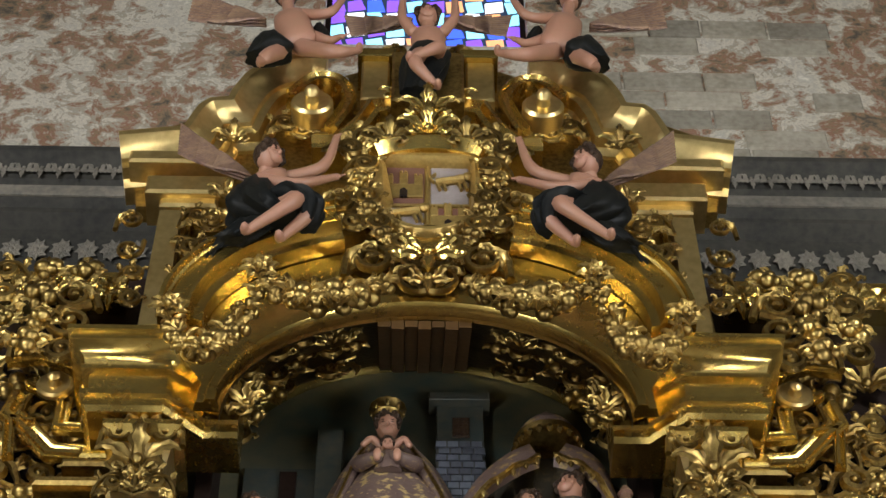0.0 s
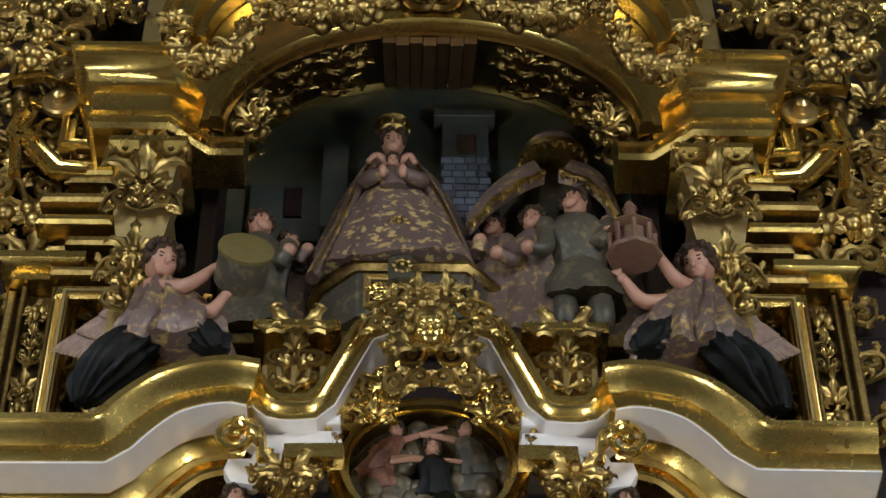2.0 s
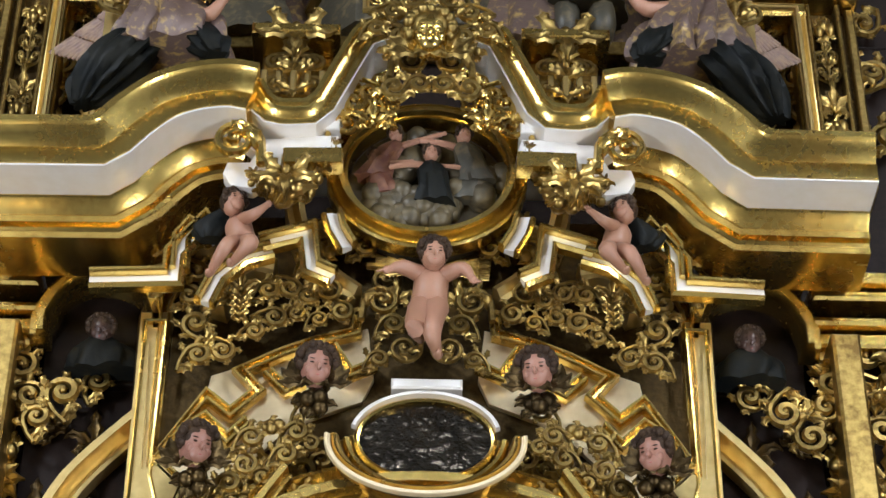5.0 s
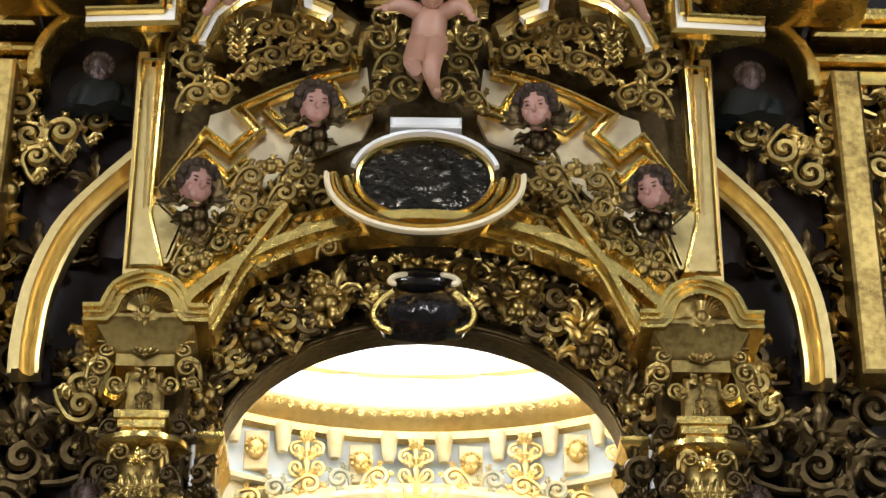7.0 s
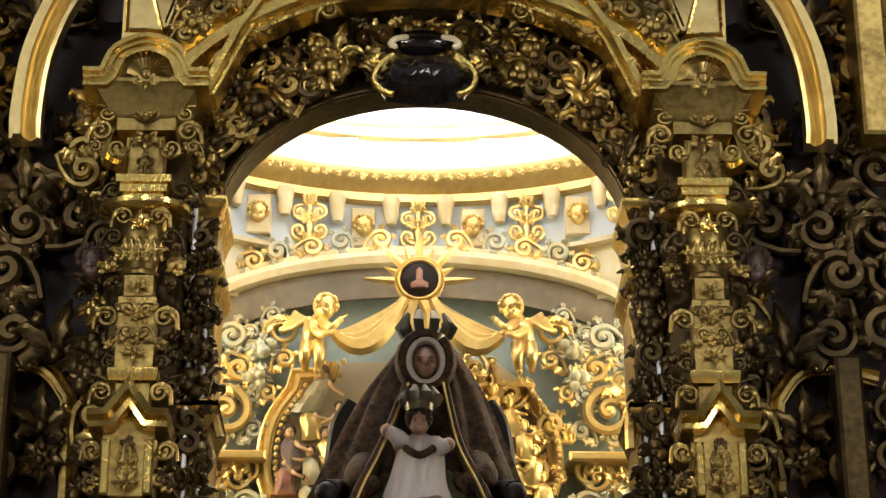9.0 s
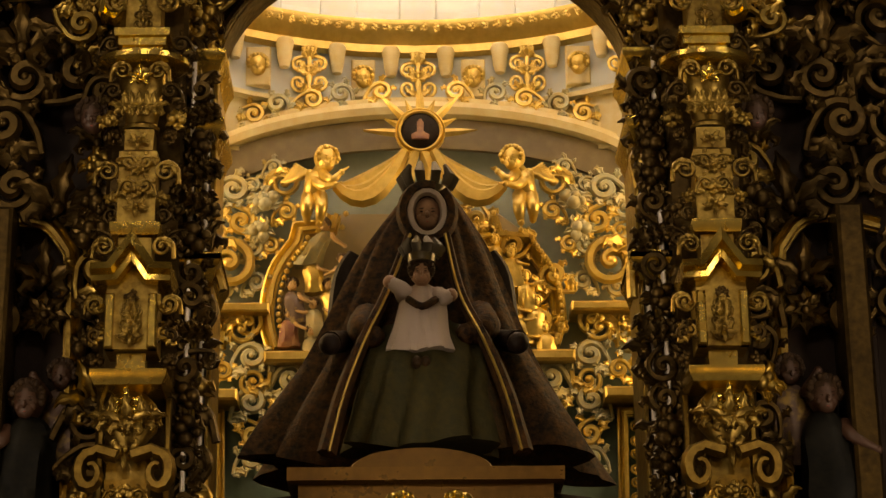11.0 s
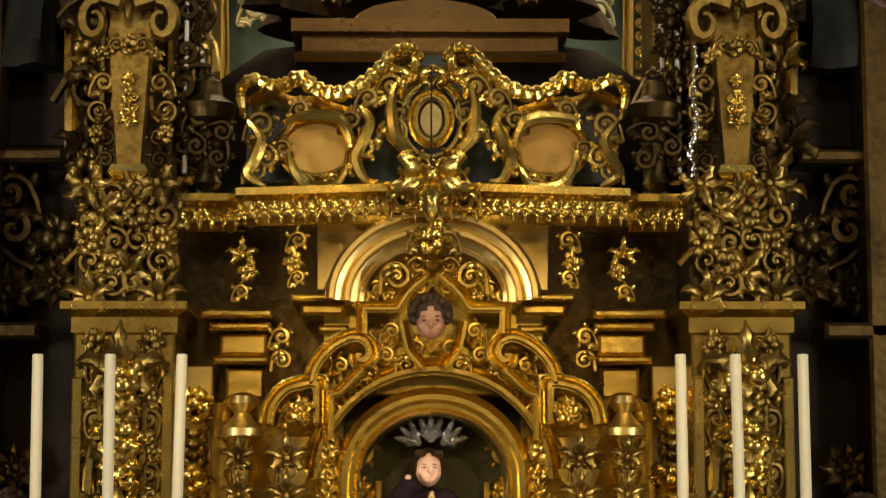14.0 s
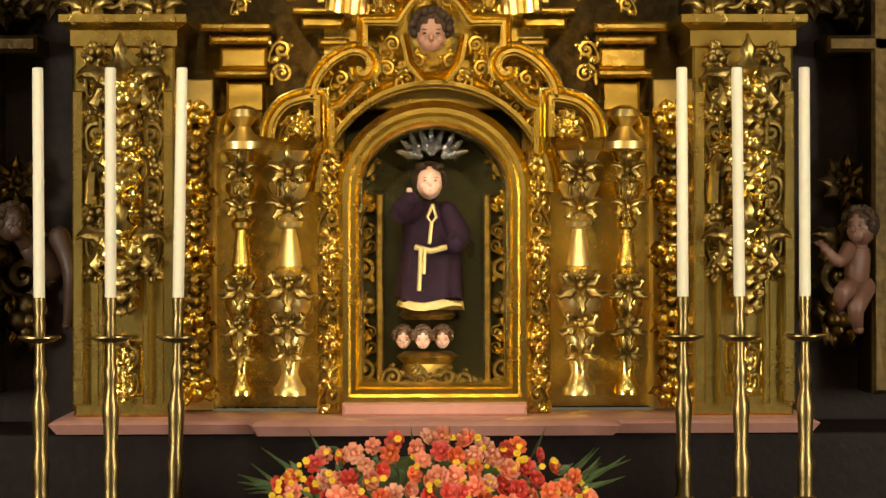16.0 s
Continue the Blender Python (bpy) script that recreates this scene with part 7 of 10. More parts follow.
pair("fruit", mid, (-1.037, 8.65, 6.96), 0.145, 30, "old", False)
pair("scroll", mid, (-1.094, 8.65, 7.018), 0.13, 0, "old", False)
pair("scroll", mid, (-1.112, 8.65, 6.914), 0.129, 0, "old", False)
pair("scroll", mid, (-0.551, 8.65, 7.395), 0.133, 0, "old", False)
pair("scroll", mid, (-0.667, 8.65, 7.33), 0.159, 0, "old", False)
pair("scroll", mid, (-0.766, 8.65, 7.206), 0.158, 0, "old", False)
pair("scroll", mid, (-0.838, 8.65, 7.083), 0.156, 60, "old", False)
pair("scroll", mid, (-0.552, 8.65, 7.119), 0.146, 0, "old", False)
pair("scroll", mid, (-0.667, 8.65, 7.057), 0.156, 0, "old", False)
pair("scroll", mid, (-0.766, 8.65, 6.965), 0.155, 0, "old", False)
pair("volute", mid, (-0.445, 8.65, 7.046), 0.104, 0, "old", False)
pair("scroll", mid, (-1.301, 8.65, 8.295), 0.139, 0, "old", False)
pair("scroll", mid, (-1.281, 8.65, 8.399), 0.129, 60, "old", False)
pair("scroll", mid, (-1.321, 8.65, 8.538), 0.113, 0, "old", False)
for s in (-1, 1):
    festoon(mid, mx((-0.454, 8.3, 8.986), s), mx((-0.888, 8.25, 8.718), s), 0.25, 0.06, 8)
    festoon(mid, mx((-0.77, 8.2, 8.627), s), mx((-0.605, 8.25, 8.584), s), 0.05, 0.085, 4)
    orn("volute", mid, mx((-0.954, 8.2, 8.843), s), 0.26, 0, "bright", s < 0)
    orn("palmette", mid, mx((-0.695, 8.15, 8.537), s), 0.24, 180, "old")
    for pth in (smooth_path([(-1.084, 8.23), (-0.999, 8.421), (-0.878, 8.494), (-0.75, 8.473)], 4), smooth_path([(-0.646, 8.953), (-0.606, 8.699), (-0.498, 8.47), (-0.324, 8.318)], 4)):
        part("curved_moulding", Geo().mould(pth if s < 0 else flip_path(pth), [(0, -0.1), (0, 0.08), (-0.03, 0.1), (-0.06, 0.06), (-0.09, 0.06), (-0.1, -0.1)], 8.7), GOLD_FLAT, mid)
field(mid, 1.95, 2.75, 6.626, 8.281, 9.03, 0.22, "old")
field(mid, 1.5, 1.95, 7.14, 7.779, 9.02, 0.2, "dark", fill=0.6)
for s in (-1, 1):
    trail(mid, [(-s * x, z) for x, z in ((-2.014, 7.976), (-1.893, 7.649), (-1.723, 7.849), (-1.533, 7.886))], 8.9, 0.2, "old", ("scroll",))

# ---- chamber arch carving ----
for s in (-1, 1):
    for r_, n_, sz in ((0.12, 15, 0.2), (0.25, 15, 0.18), (0.64, 17, 0.2)):
        for i in range(n_):
            a = radians(174 - 84 * (i + 0.5) / n_)
            x, z = (CA + r_) * math.cos(a), CZ0 + (CZ1 - CZ0 + r_ * 1.05) * math.sin(a)
            orn(("scroll", "scroll", "fruit", "palmette")[i % 4], chamber_arch, (-s * x, 8.9 - 0.15 * r_, z), sz * _rnd.uniform(0.9, 1.15), s * (90 - math.degrees(a)) + _rnd.choice((0, 90, 180)), ("dark", "old", "old")[i % 3] if r_ < 0.4 else "old", i % 2 == 0)
    rib = [(-0.945, 6.591), (-0.814, 6.885), (-0.613, 7.202)]
    part("rib", Geo().mould(rib if s < 0 else flip_path(rib), frame_prof(0.12, 0.24), 8.76), GOLD, chamber_arch)
cart = thing("arch_cartouche", (-0.017, 8.8, 6.712), "dark scrolled cartouche at the crown of the arch", "cartouche")
BRONZE = material("polished_dark_bronze", (0.07, 0.06, 0.055), 0.14, 0.9, (0.03, 0.025, 0.02), 6, 18, 0.3, 0.01, 0.7, wavy=0.04)
cp = [(-0.014, 6.928), (-0.131, 6.890), (-0.204, 6.815), (-0.223, 6.755), (-0.181, 6.700), (-0.077, 6.684), (-0.004, 6.673)]
cp = both([(x, z) for x, z in cp[1:]])
part("cartouche_plate", Geo().loft([[(x, 8.86, z) for x, z in cp], [(x, 8.8, z) for x, z in cp], [(x * 0.75, 8.72, 6.797 + (z - 6.797) * 0.72) for x, z in cp], [(x * 0.3, 8.7, 6.797 + (z - 6.797) * 0.3) for x, z in cp]]), BRONZE, cart)
part("cartouche_cap", Geo().ball((-0.011, 8.78, 6.960), (0.15, 0.08, 0.06), 20), BRONZE, cart)
for s in (-1, 1):
    # pale crescent modelled as a highlight on the cap
    part("cap_scroll", Geo().sweep([mx(p, s) for p in smooth_path([(-0.075, 8.7, 6.953), (-0.132, 8.7, 6.943), (-0.158, 8.7, 6.913), (-0.127, 8.7, 6.899)], 4)], [0.006] + [0.015] * 11 + [0.006], 0.012, n=6), CREAM_GOLD, cart)
    part("side_scroll", Geo().sweep([mx(p, s) for p in smooth_path([(-0.142, 8.7, 6.857), (-0.203, 8.7, 6.803), (-0.231, 8.7, 6.738), (-0.206, 8.7, 6.679), (-0.149, 8.7, 6.651)], 4)], 0.016, 0.02, n=6), GOLD, cart)
    part("side_leaf", Geo().sweep([mx(p, s) for p in smooth_path([(-0.248, 8.7, 6.817), (-0.225, 8.7, 6.844), (-0.204, 8.7, 6.856)], 3)], [0.006, 0.02, 0.026, 0.03, 0.02, 0.012, 0.004], 0.012, n=6), GOLD, cart)


# ---- pillar carving ----
for (ob, xc, shaft), s in zip(PIL, (-1, 1)):
    zc = 6.568
    hw = 0.184
    hood = [(xc - hw * 1.5, zc + 0.02), (xc - hw * 1.05, zc + 0.02)] + smooth_path([(xc - hw, zc + 0.03), (xc - hw * 0.72, zc + hw * 0.75), (xc, zc + hw * 1.05), (xc + hw * 0.72, zc + hw * 0.75), (xc + hw, zc + 0.03)], 4) + [(xc + hw * 1.05, zc + 0.02), (xc + hw * 1.5, zc + 0.02)]
    part("hood", Geo().mould(hood, [(0.02, -0.45), (0.02, 0.08), (0.0, 0.08), (0.0, 0.06), (-0.02, 0.06), (-0.02, 0.04), (-0.045, 0.04), (-0.045, 0.06), (-0.06, 0.06), (-0.06, -0.45)], 8.45), GOLD, ob)
    part("hood_back", Geo().prism(hood[1:-1], 8.5, 8.6), GOLD_DARK, ob)
    sh = Geo()
    for i in range(15):
        a = radians(180 * i / 14)
        sh.sweep([(xc, 8.44, zc + 0.02), (xc + 0.08 * math.cos(a), 8.39, zc + 0.02 + 0.07 * math.sin(a)), (xc + 0.155 * math.cos(a), 8.44, zc + 0.02 + 0.135 * math.sin(a))], [0.006, 0.012, 0.02], 0.016, n=5)
    sh.ball((xc, 8.41, zc + 0.025), 0.03, 8)
    part("shell", sh, GOLD_OLD, ob)
    gb = [(xc + 0.023 * k, z) for k, z in ((-7.2, 5.01), (-3.4, 5.015), (0, 5.129), (3.4, 5.015), (7.2, 5.01))]
    part("gable", Geo().mould(gb, [(0.035, -0.25), (0.035, 0.06), (0.0, 0.08), (-0.015, 0.04), (-0.035, 0.03), (-0.05, -0.25)], 8.5), GOLD, ob)
    for q in (-1, 1):
        for zt_, zb_ in ((4.931, 4.696),):
            part("jamb_strip", Geo().box(*sorted((xc + q * 0.07, xc + q * 0.108)), 8.5, 8.56, zb_, zt_, 0.006), GOLD, ob)
        zs_ = 4.183
        arm = [(xc + q * 0.03, 8.5, zs_ + 0.05), (xc + q * 0.11, 8.5, zs_ + 0.075)] + [(xc + q * (0.135 + 0.055 * math.cos(radians(100 - a)) * (1 - a / 700)), 8.5, zs_ - 0.02 + 0.085 * math.sin(radians(100 - a)) * (1 - a / 600)) for a in range(0, 420, 30)]
        part("scroll_arm", Geo().sweep(arm, [0.03] * 8 + [0.025 - 0.002 * k for k in range(len(arm) - 8)], 0.05, n=6), GOLD_OLD, ob)
    orn("candelabrum", shaft, (xc, 8.498, 6.476), 0.129, 0, "old", False)
    orn("palmette", shaft, (xc, 8.426, 6.533), 0.085, 180, "old", False)
    orn("volute", shaft, (xc - 0.193, 8.5, 6.343), 0.114, 0, "old", False)
    orn("volute", shaft, (xc + 0.193, 8.5, 6.343), 0.114, 0, "old", True)
    orn("volute", shaft, (xc - 0.118, 8.5, 6.265), 0.099, 180, "old", False)
    orn("volute", shaft, (xc + 0.118, 8.5, 6.265), 0.099, -180, "old", True)
    orn("volute", shaft, (xc - 0.174, 8.5, 6.434), 0.084, 90, "old", False)
    orn("volute", shaft, (xc + 0.174, 8.5, 6.434), 0.084, -90, "old", True)
    orn("scroll", shaft, (xc - 0.222, 8.5, 6.268), 0.084, 0, "old", False)
    orn("scroll", shaft, (xc + 0.222, 8.5, 6.268), 0.084, 0, "old", True)
    orn("palmette", shaft, (xc, 8.557, 6.31), 0.109, 180, "old", False)
    orn("candelabrum", shaft, (xc, 8.557, 6.213), 0.088, 0, "old", False)
    orn("scroll", shaft, (xc - 0.162, 8.7, 6.145), 0.113, 0, "dark", False)
    orn("scroll", shaft, (xc + 0.162, 8.7, 6.145), 0.113, 0, "dark", True)
    orn("scroll", shaft, (xc - 0.176, 8.7, 6.064), 0.107, 90, "dark", False)
    orn("scroll", shaft, (xc + 0.176, 8.7, 6.064), 0.107, -90, "dark", True)
    orn("volute", shaft, (xc - 0.078, 8.528, 5.945), 0.097, 0, "old", False)
    orn("volute", shaft, (xc + 0.078, 8.528, 5.945), 0.097, 0, "old", True)
    orn("palmette", shaft, (xc, 8.528, 5.94), 0.083, 0, "bright", False)
    orn("palmette", shaft, (xc, 8.547, 5.81), 0.097, 0, "old", False)
    orn("palmette", shaft, (xc - 0.034, 8.547, 5.81), 0.097, 0, "old", False)
    orn("palmette", shaft, (xc + 0.034, 8.547, 5.81), 0.097, 0, "old", True)
    orn("palmette", shaft, (xc - 0.063, 8.547, 5.81), 0.097, 0, "old", False)
    orn("palmette", shaft, (xc + 0.063, 8.547, 5.81), 0.097, 0, "old", True)
    orn("scroll", shaft, (xc - 0.133, 8.6, 5.876), 0.107, 0, "dark", False)
    orn("scroll", shaft, (xc + 0.133, 8.6, 5.876), 0.107, 0, "dark", True)
    orn("fruit", shaft, (xc - 0.15, 8.66, 5.77), 0.106, 0, "old", False)
    orn("fruit", shaft, (xc + 0.15, 8.66, 5.77), 0.106, 0, "old", True)
    orn("fruit", shaft, (xc - 0.12, 8.66, 5.691), 0.082, 0, "dark", False)
    orn("fruit", shaft, (xc + 0.12, 8.66, 5.691), 0.082, 0, "dark", True)
    orn("palmette", shaft, (xc, 8.563, 5.621), 0.072, 180, "old", False)
    orn("volute", shaft, (xc - 0.124, 8.55, 5.484), 0.11, 0, "old", False)
    orn("volute", shaft, (xc + 0.124, 8.55, 5.484), 0.11, 0, "old", True)
    orn("rosette", shaft, (xc, 8.551, 5.509), 0.086, 0, "old", False)
    orn("scroll", shaft, (xc - 0.043, 8.551, 5.535), 0.081, 60, "old", False)
    orn("scroll", shaft, (xc + 0.043, 8.551, 5.535), 0.081, -60, "old", True)
    orn("scroll", shaft, (xc - 0.043, 8.551, 5.419), 0.086, 0, "old", False)
    orn("scroll", shaft, (xc + 0.043, 8.551, 5.419), 0.086, 0, "old", True)
    orn("fruit", shaft, (xc, 8.551, 5.407), 0.081, 0, "old", False)
    orn("fruit", shaft, (xc - 0.109, 8.58, 5.381), 0.071, 0, "old", False)
    orn("fruit", shaft, (xc + 0.109, 8.58, 5.381), 0.071, 0, "old", True)
    orn("palmette", shaft, (xc, 8.551, 5.31), 0.08, 180, "old", False)
    orn("volute", shaft, (xc - 0.109, 8.6, 5.31), 0.08, 180, "dark", False)
    orn("volute", shaft, (xc + 0.109, 8.6, 5.31), 0.08, -180, "dark", True)
    orn("fruit", shaft, (xc - 0.147, 8.68, 5.356), 0.104, 0, "dark", False)
    orn("fruit", shaft, (xc + 0.147, 8.68, 5.356), 0.104, 0, "dark", True)
    orn("scroll", shaft, (xc - 0.155, 8.68, 5.229), 0.104, 90, "dark", False)
    orn("scroll", shaft, (xc + 0.155, 8.68, 5.229), 0.104, -90, "dark", True)
    orn("volute", shaft, (xc - 0.122, 8.52, 5.134), 0.099, 0, "old", False)
    orn("volute", shaft, (xc + 0.122, 8.52, 5.134), 0.099, 0, "old", True)
    orn("volute", shaft, (xc - 0.153, 8.56, 4.895), 0.088, 180, "old", False)
    orn("volute", shaft, (xc + 0.153, 8.56, 4.895), 0.088, -180, "old", True)
    orn("scroll", shaft, (xc - 0.139, 8.6, 4.773), 0.092, 0, "old", False)
    orn("scroll", shaft, (xc + 0.139, 8.6, 4.773), 0.092, 0, "old", True)
    orn("candelabrum", shaft, (xc, 8.524, 4.858), 0.088, 0, "old", False)
    orn("candelabrum", shaft, (xc, 8.524, 4.761), 0.083, 0, "old", False)
    orn("fruit", shaft, (xc, 8.524, 4.919), 0.07, 0, "dark", False)
    orn("candelabrum", shaft, (xc, 8.524, 4.83), 0.102, 0, "old", False)
    orn("palmette", shaft, (xc, 8.524, 4.733), 0.083, 180, "old", False)
    orn("volute", shaft, (xc - 0.158, 8.58, 4.903), 0.088, 0, "old", False)
    orn("volute", shaft, (xc + 0.158, 8.58, 4.903), 0.088, 0, "old", True)
    orn("scroll", shaft, (xc - 0.148, 8.6, 4.781), 0.097, 180, "dark", False)
    orn("scroll", shaft, (xc + 0.148, 8.6, 4.781), 0.097, -180, "dark", True)
    orn("fruit", shaft, (xc - 0.153, 8.66, 4.672), 0.083, 0, "dark", False)
    orn("fruit", shaft, (xc + 0.153, 8.66, 4.672), 0.083, 0, "dark", True)
    orn("palmette", shaft, (xc, 8.526, 4.427), 0.152, 0, "old", False)
    orn("palmette", shaft, (xc - 0.06, 8.526, 4.427), 0.129, 0, "old", False)
    orn("palmette", shaft, (xc + 0.06, 8.526, 4.427), 0.129, 0, "old", True)
    orn("palmette", shaft, (xc - 0.101, 8.559, 4.427), 0.092, 0, "old", False)
    orn("palmette", shaft, (xc + 0.101, 8.559, 4.427), 0.092, 0, "old", True)
    orn("palmette", shaft, (xc, 8.508, 4.48), 0.101, 0, "bright", False)
    orn("fruit", shaft, (xc, 8.528, 4.349), 0.069, 0, "old", False)
    orn("palmette", shaft, (xc, 8.53, 4.218), 0.119, 180, "old", False)
    orn("fruit", shaft, (xc, 8.538, 4.077), 0.1, 0, "old", False)
    orn("scroll", shaft, (xc - 0.059, 8.551, 4.077), 0.077, 0, "old", False)
    orn("scroll", shaft, (xc + 0.059, 8.551, 4.077), 0.077, 0, "old", True)
    orn("fruit", shaft, (xc - 0.109, 8.56, 4.042), 0.073, 0, "old", False)
    orn("fruit", shaft, (xc + 0.109, 8.56, 4.042), 0.073, 0, "old", True)
    orn("rosette", shaft, (xc, 8.551, 3.938), 0.068, 0, "bright", False)
    orn("candelabrum", shaft, (xc, 8.555, 3.845), 0.081, 0, "bright", False)
    orn("palmette", shaft, (xc, 8.559, 3.753), 0.068, 180, "bright", False)
    orn("scroll", shaft, (xc - 0.125, 8.66, 3.938), 0.113, 0, "old", False)
    orn("scroll", shaft, (xc + 0.125, 8.66, 3.938), 0.113, 0, "old", True)
    orn("volute", shaft, (xc - 0.136, 8.68, 3.834), 0.117, 180, "old", False)
    orn("volute", shaft, (xc + 0.136, 8.68, 3.834), 0.117, -180, "old", True)
    orn("scroll", shaft, (xc - 0.113, 8.7, 3.73), 0.09, 90, "dark", False)
    orn("scroll", shaft, (xc + 0.113, 8.7, 3.73), 0.09, -90, "dark", True)
    orn("fruit", shaft, (xc - 0.14, 8.66, 3.73), 0.09, 0, "old", False)
    orn("fruit", shaft, (xc + 0.14, 8.66, 3.73), 0.09, 0, "old", True)
    orn("scroll", shaft, (xc - 0.117, 8.7, 3.627), 0.09, 0, "dark", False)
    orn("scroll", shaft, (xc + 0.117, 8.7, 3.627), 0.09, 0, "dark", True)
    zt_, zb_ = 6.504, 3.525
    for k in range(int((zt_ - zb_) / 0.17)):
        for q in (-1, 1):
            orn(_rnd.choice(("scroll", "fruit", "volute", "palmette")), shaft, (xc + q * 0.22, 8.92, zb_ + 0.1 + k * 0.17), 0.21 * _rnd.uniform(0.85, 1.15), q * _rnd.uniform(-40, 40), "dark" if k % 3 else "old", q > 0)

# side bays beyond the pillars, their shade painted in near-black wood, flesh and dark leaf
# Flesh colour with shade painted in, for figures in bays and at jambs.
SHADEFLESH = material("flesh_with_painted_shade", (0.07, 0.032, 0.02), 0.45)
bays = thing("side_bay", (0, 9.0, 3.6), "shaded gilded side bays with arched panels", "altarpiece")
for s in (-1, 1):
    fr = [(-1.558, 3.723), (-1.593, 5.146)] + smooth_path([(-1.607, 5.276), (-1.704, 5.394), (-1.853, 5.409)], 4) + [(-2.023, 5.358)]
    part("arched_frame", Geo().mould([(-s * x, z) for x, z in fr], rev(frame_prof(0.08, 0.08), s), 9.05), GOLD_OLD, bays)
    x0, x1 = sorted((-s * -1.539, -s * -1.999))
    part("painted_panel", Geo().box(x0, x1, 9.06, 9.095, 3.755, 5.441), WOOD_AND_SHADE, bays)
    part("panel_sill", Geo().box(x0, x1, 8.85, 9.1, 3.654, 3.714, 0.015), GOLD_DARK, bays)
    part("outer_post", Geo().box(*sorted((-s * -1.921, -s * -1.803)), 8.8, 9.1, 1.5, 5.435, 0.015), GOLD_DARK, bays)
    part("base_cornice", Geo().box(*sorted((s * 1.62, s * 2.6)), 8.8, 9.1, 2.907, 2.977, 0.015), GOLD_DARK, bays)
    small_figure("saint_relief", None, mx((-1.703, 8.9, 4.573), s), 0.085, CLOTH_BLACK, s * 0.1, (s * 0.2, -0.12), "dim carved saint in dark robe in the side bay", [SHADEFLESH, HAIR, CLOTH_BLACK, LIPS])
    small_figure("saint_relief", None, mx((-1.577, 9, 4.714), s), 0.07, CLOTH_DUSK, s * 0.1, (s * 0.12, 0.1), "dim carved companion figure in the side bay", [SHADEFLESH, HAIR, CLOTH_DUSK, LIPS])
    hb = cherub_head(None, mx((-1.455, 8.7, 5.809), s), 0.075, wings=False, mats=[SHADEFLESH, HAIR, HAIR, LIPS], name="wooden_bust")
    tagged(hb, "carved head beside the pillar, darkened for shade", "bust", "heads beside the pillars")
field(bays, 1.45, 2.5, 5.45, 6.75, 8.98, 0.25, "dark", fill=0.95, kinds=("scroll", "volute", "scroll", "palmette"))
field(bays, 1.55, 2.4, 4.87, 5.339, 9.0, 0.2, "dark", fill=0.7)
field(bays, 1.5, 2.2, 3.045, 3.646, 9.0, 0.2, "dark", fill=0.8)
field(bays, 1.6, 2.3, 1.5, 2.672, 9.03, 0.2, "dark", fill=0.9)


# ---- inside the statue chamber ----
for _k in KINDS:
    for _v in range(3 if _k in ("scroll", "fruit") else 1):
        _me = ORN[_k, "old", _v].copy()
        _me.materials.clear()
        _me.materials.append(GILT)
        ORN[_k, "gilt", _v] = _me
STUCCO = material("pale_sage_stucco", (0.36, 0.37, 0.28), 0.5, 0.1, (0.56, 0.42, 0.16), 4, 22, 0.3, 0.004, 0.8)
for _k in ("scroll", "fruit", "palmette"):
    for _v in range(3 if _k in ("scroll", "fruit") else 1):
        _me = ORN[_k, "old", _v].copy()
        _me.materials.clear()
        _me.materials.append(STUCCO)
        ORN[_k, "stucco", _v] = _me
BY = 12.12
# frieze heads, brackets and scrolls under the dome
for i in range(11):
    a = radians(90 + (i - 5) * 10.5)
    p = (DC[0] + (DR - 0.04) * 1.25 * math.cos(a), DC[1] + (DR - 0.04) * math.sin(a), (ZA + ZB) / 2 + 0.05)
    if i % 2 == 0:
        cherub_head(room, p, 0.068, wings=False, mats=[GILT, GILT, GILT, GILT], name="frieze_head", face=(0, -0.9, -0.35))
        part("frieze_block", Geo().box(p[0] - 0.075, p[0] + 0.075, p[1] + 0.0, p[1] + 0.12, p[2] - 0.13, p[2] + 0.13, 0.008), CREAM, room)
    else:
        put("frieze_scroll", ORN["candelabrum", "gilt", 0], room, p, (0.24, 0.15, 0.26))
    b = radians(90 + (i - 5) * 10.5 + 5.2)
    g = Geo().lathe([(0.03, -0.12), (0.045, -0.06), (0.05, 0), (0.06, 0.05), (0.05, 0.07)], (DC[0] + (DR - 0.05) * 1.25 * math.cos(b), DC[1] + (DR - 0.05) * math.sin(b), ZB + 0.02), 10)
    part("frieze_bracket", g, CREAM, room)
for i in range(46):
    a = radians(90 + (i - 22.5) * 2.5)
    put("leaf_moulding", ORN["fruit", "gilt", i % 3], room, (DC[0] + (DR - 0.13) * 1.25 * math.cos(a), DC[1] + (DR - 0.13) * math.sin(a), ZB + 0.2), (0.075, 0.04, 0.06), 30 * i)
for i in range(7):
    a = radians(90 + (i - 3) * 15)
    p = (DC[0] + DR * 1.25 * math.cos(a), DC[1] + DR * math.sin(a))
    part("dome_pilaster", Geo().box(p[0] - 0.12, p[0] + 0.12, p[1] - 0.04, p[1], ZB + 0.25, ZB + 0.5, 0.012), PALEBLUE, room)
ring(ZB + 0.25, [(0, -0.03), (0, 0.3), (-0.1, 0.3), (-0.1, -0.03)], PALEBLUE, "drum_wall")
ring(ZB + 0.5, [(0, 0), (0.08, 0.0), (0.1, 0.05), (0.06, 0.1), (-0.1, 0.1)], GILT, "dome_ring")

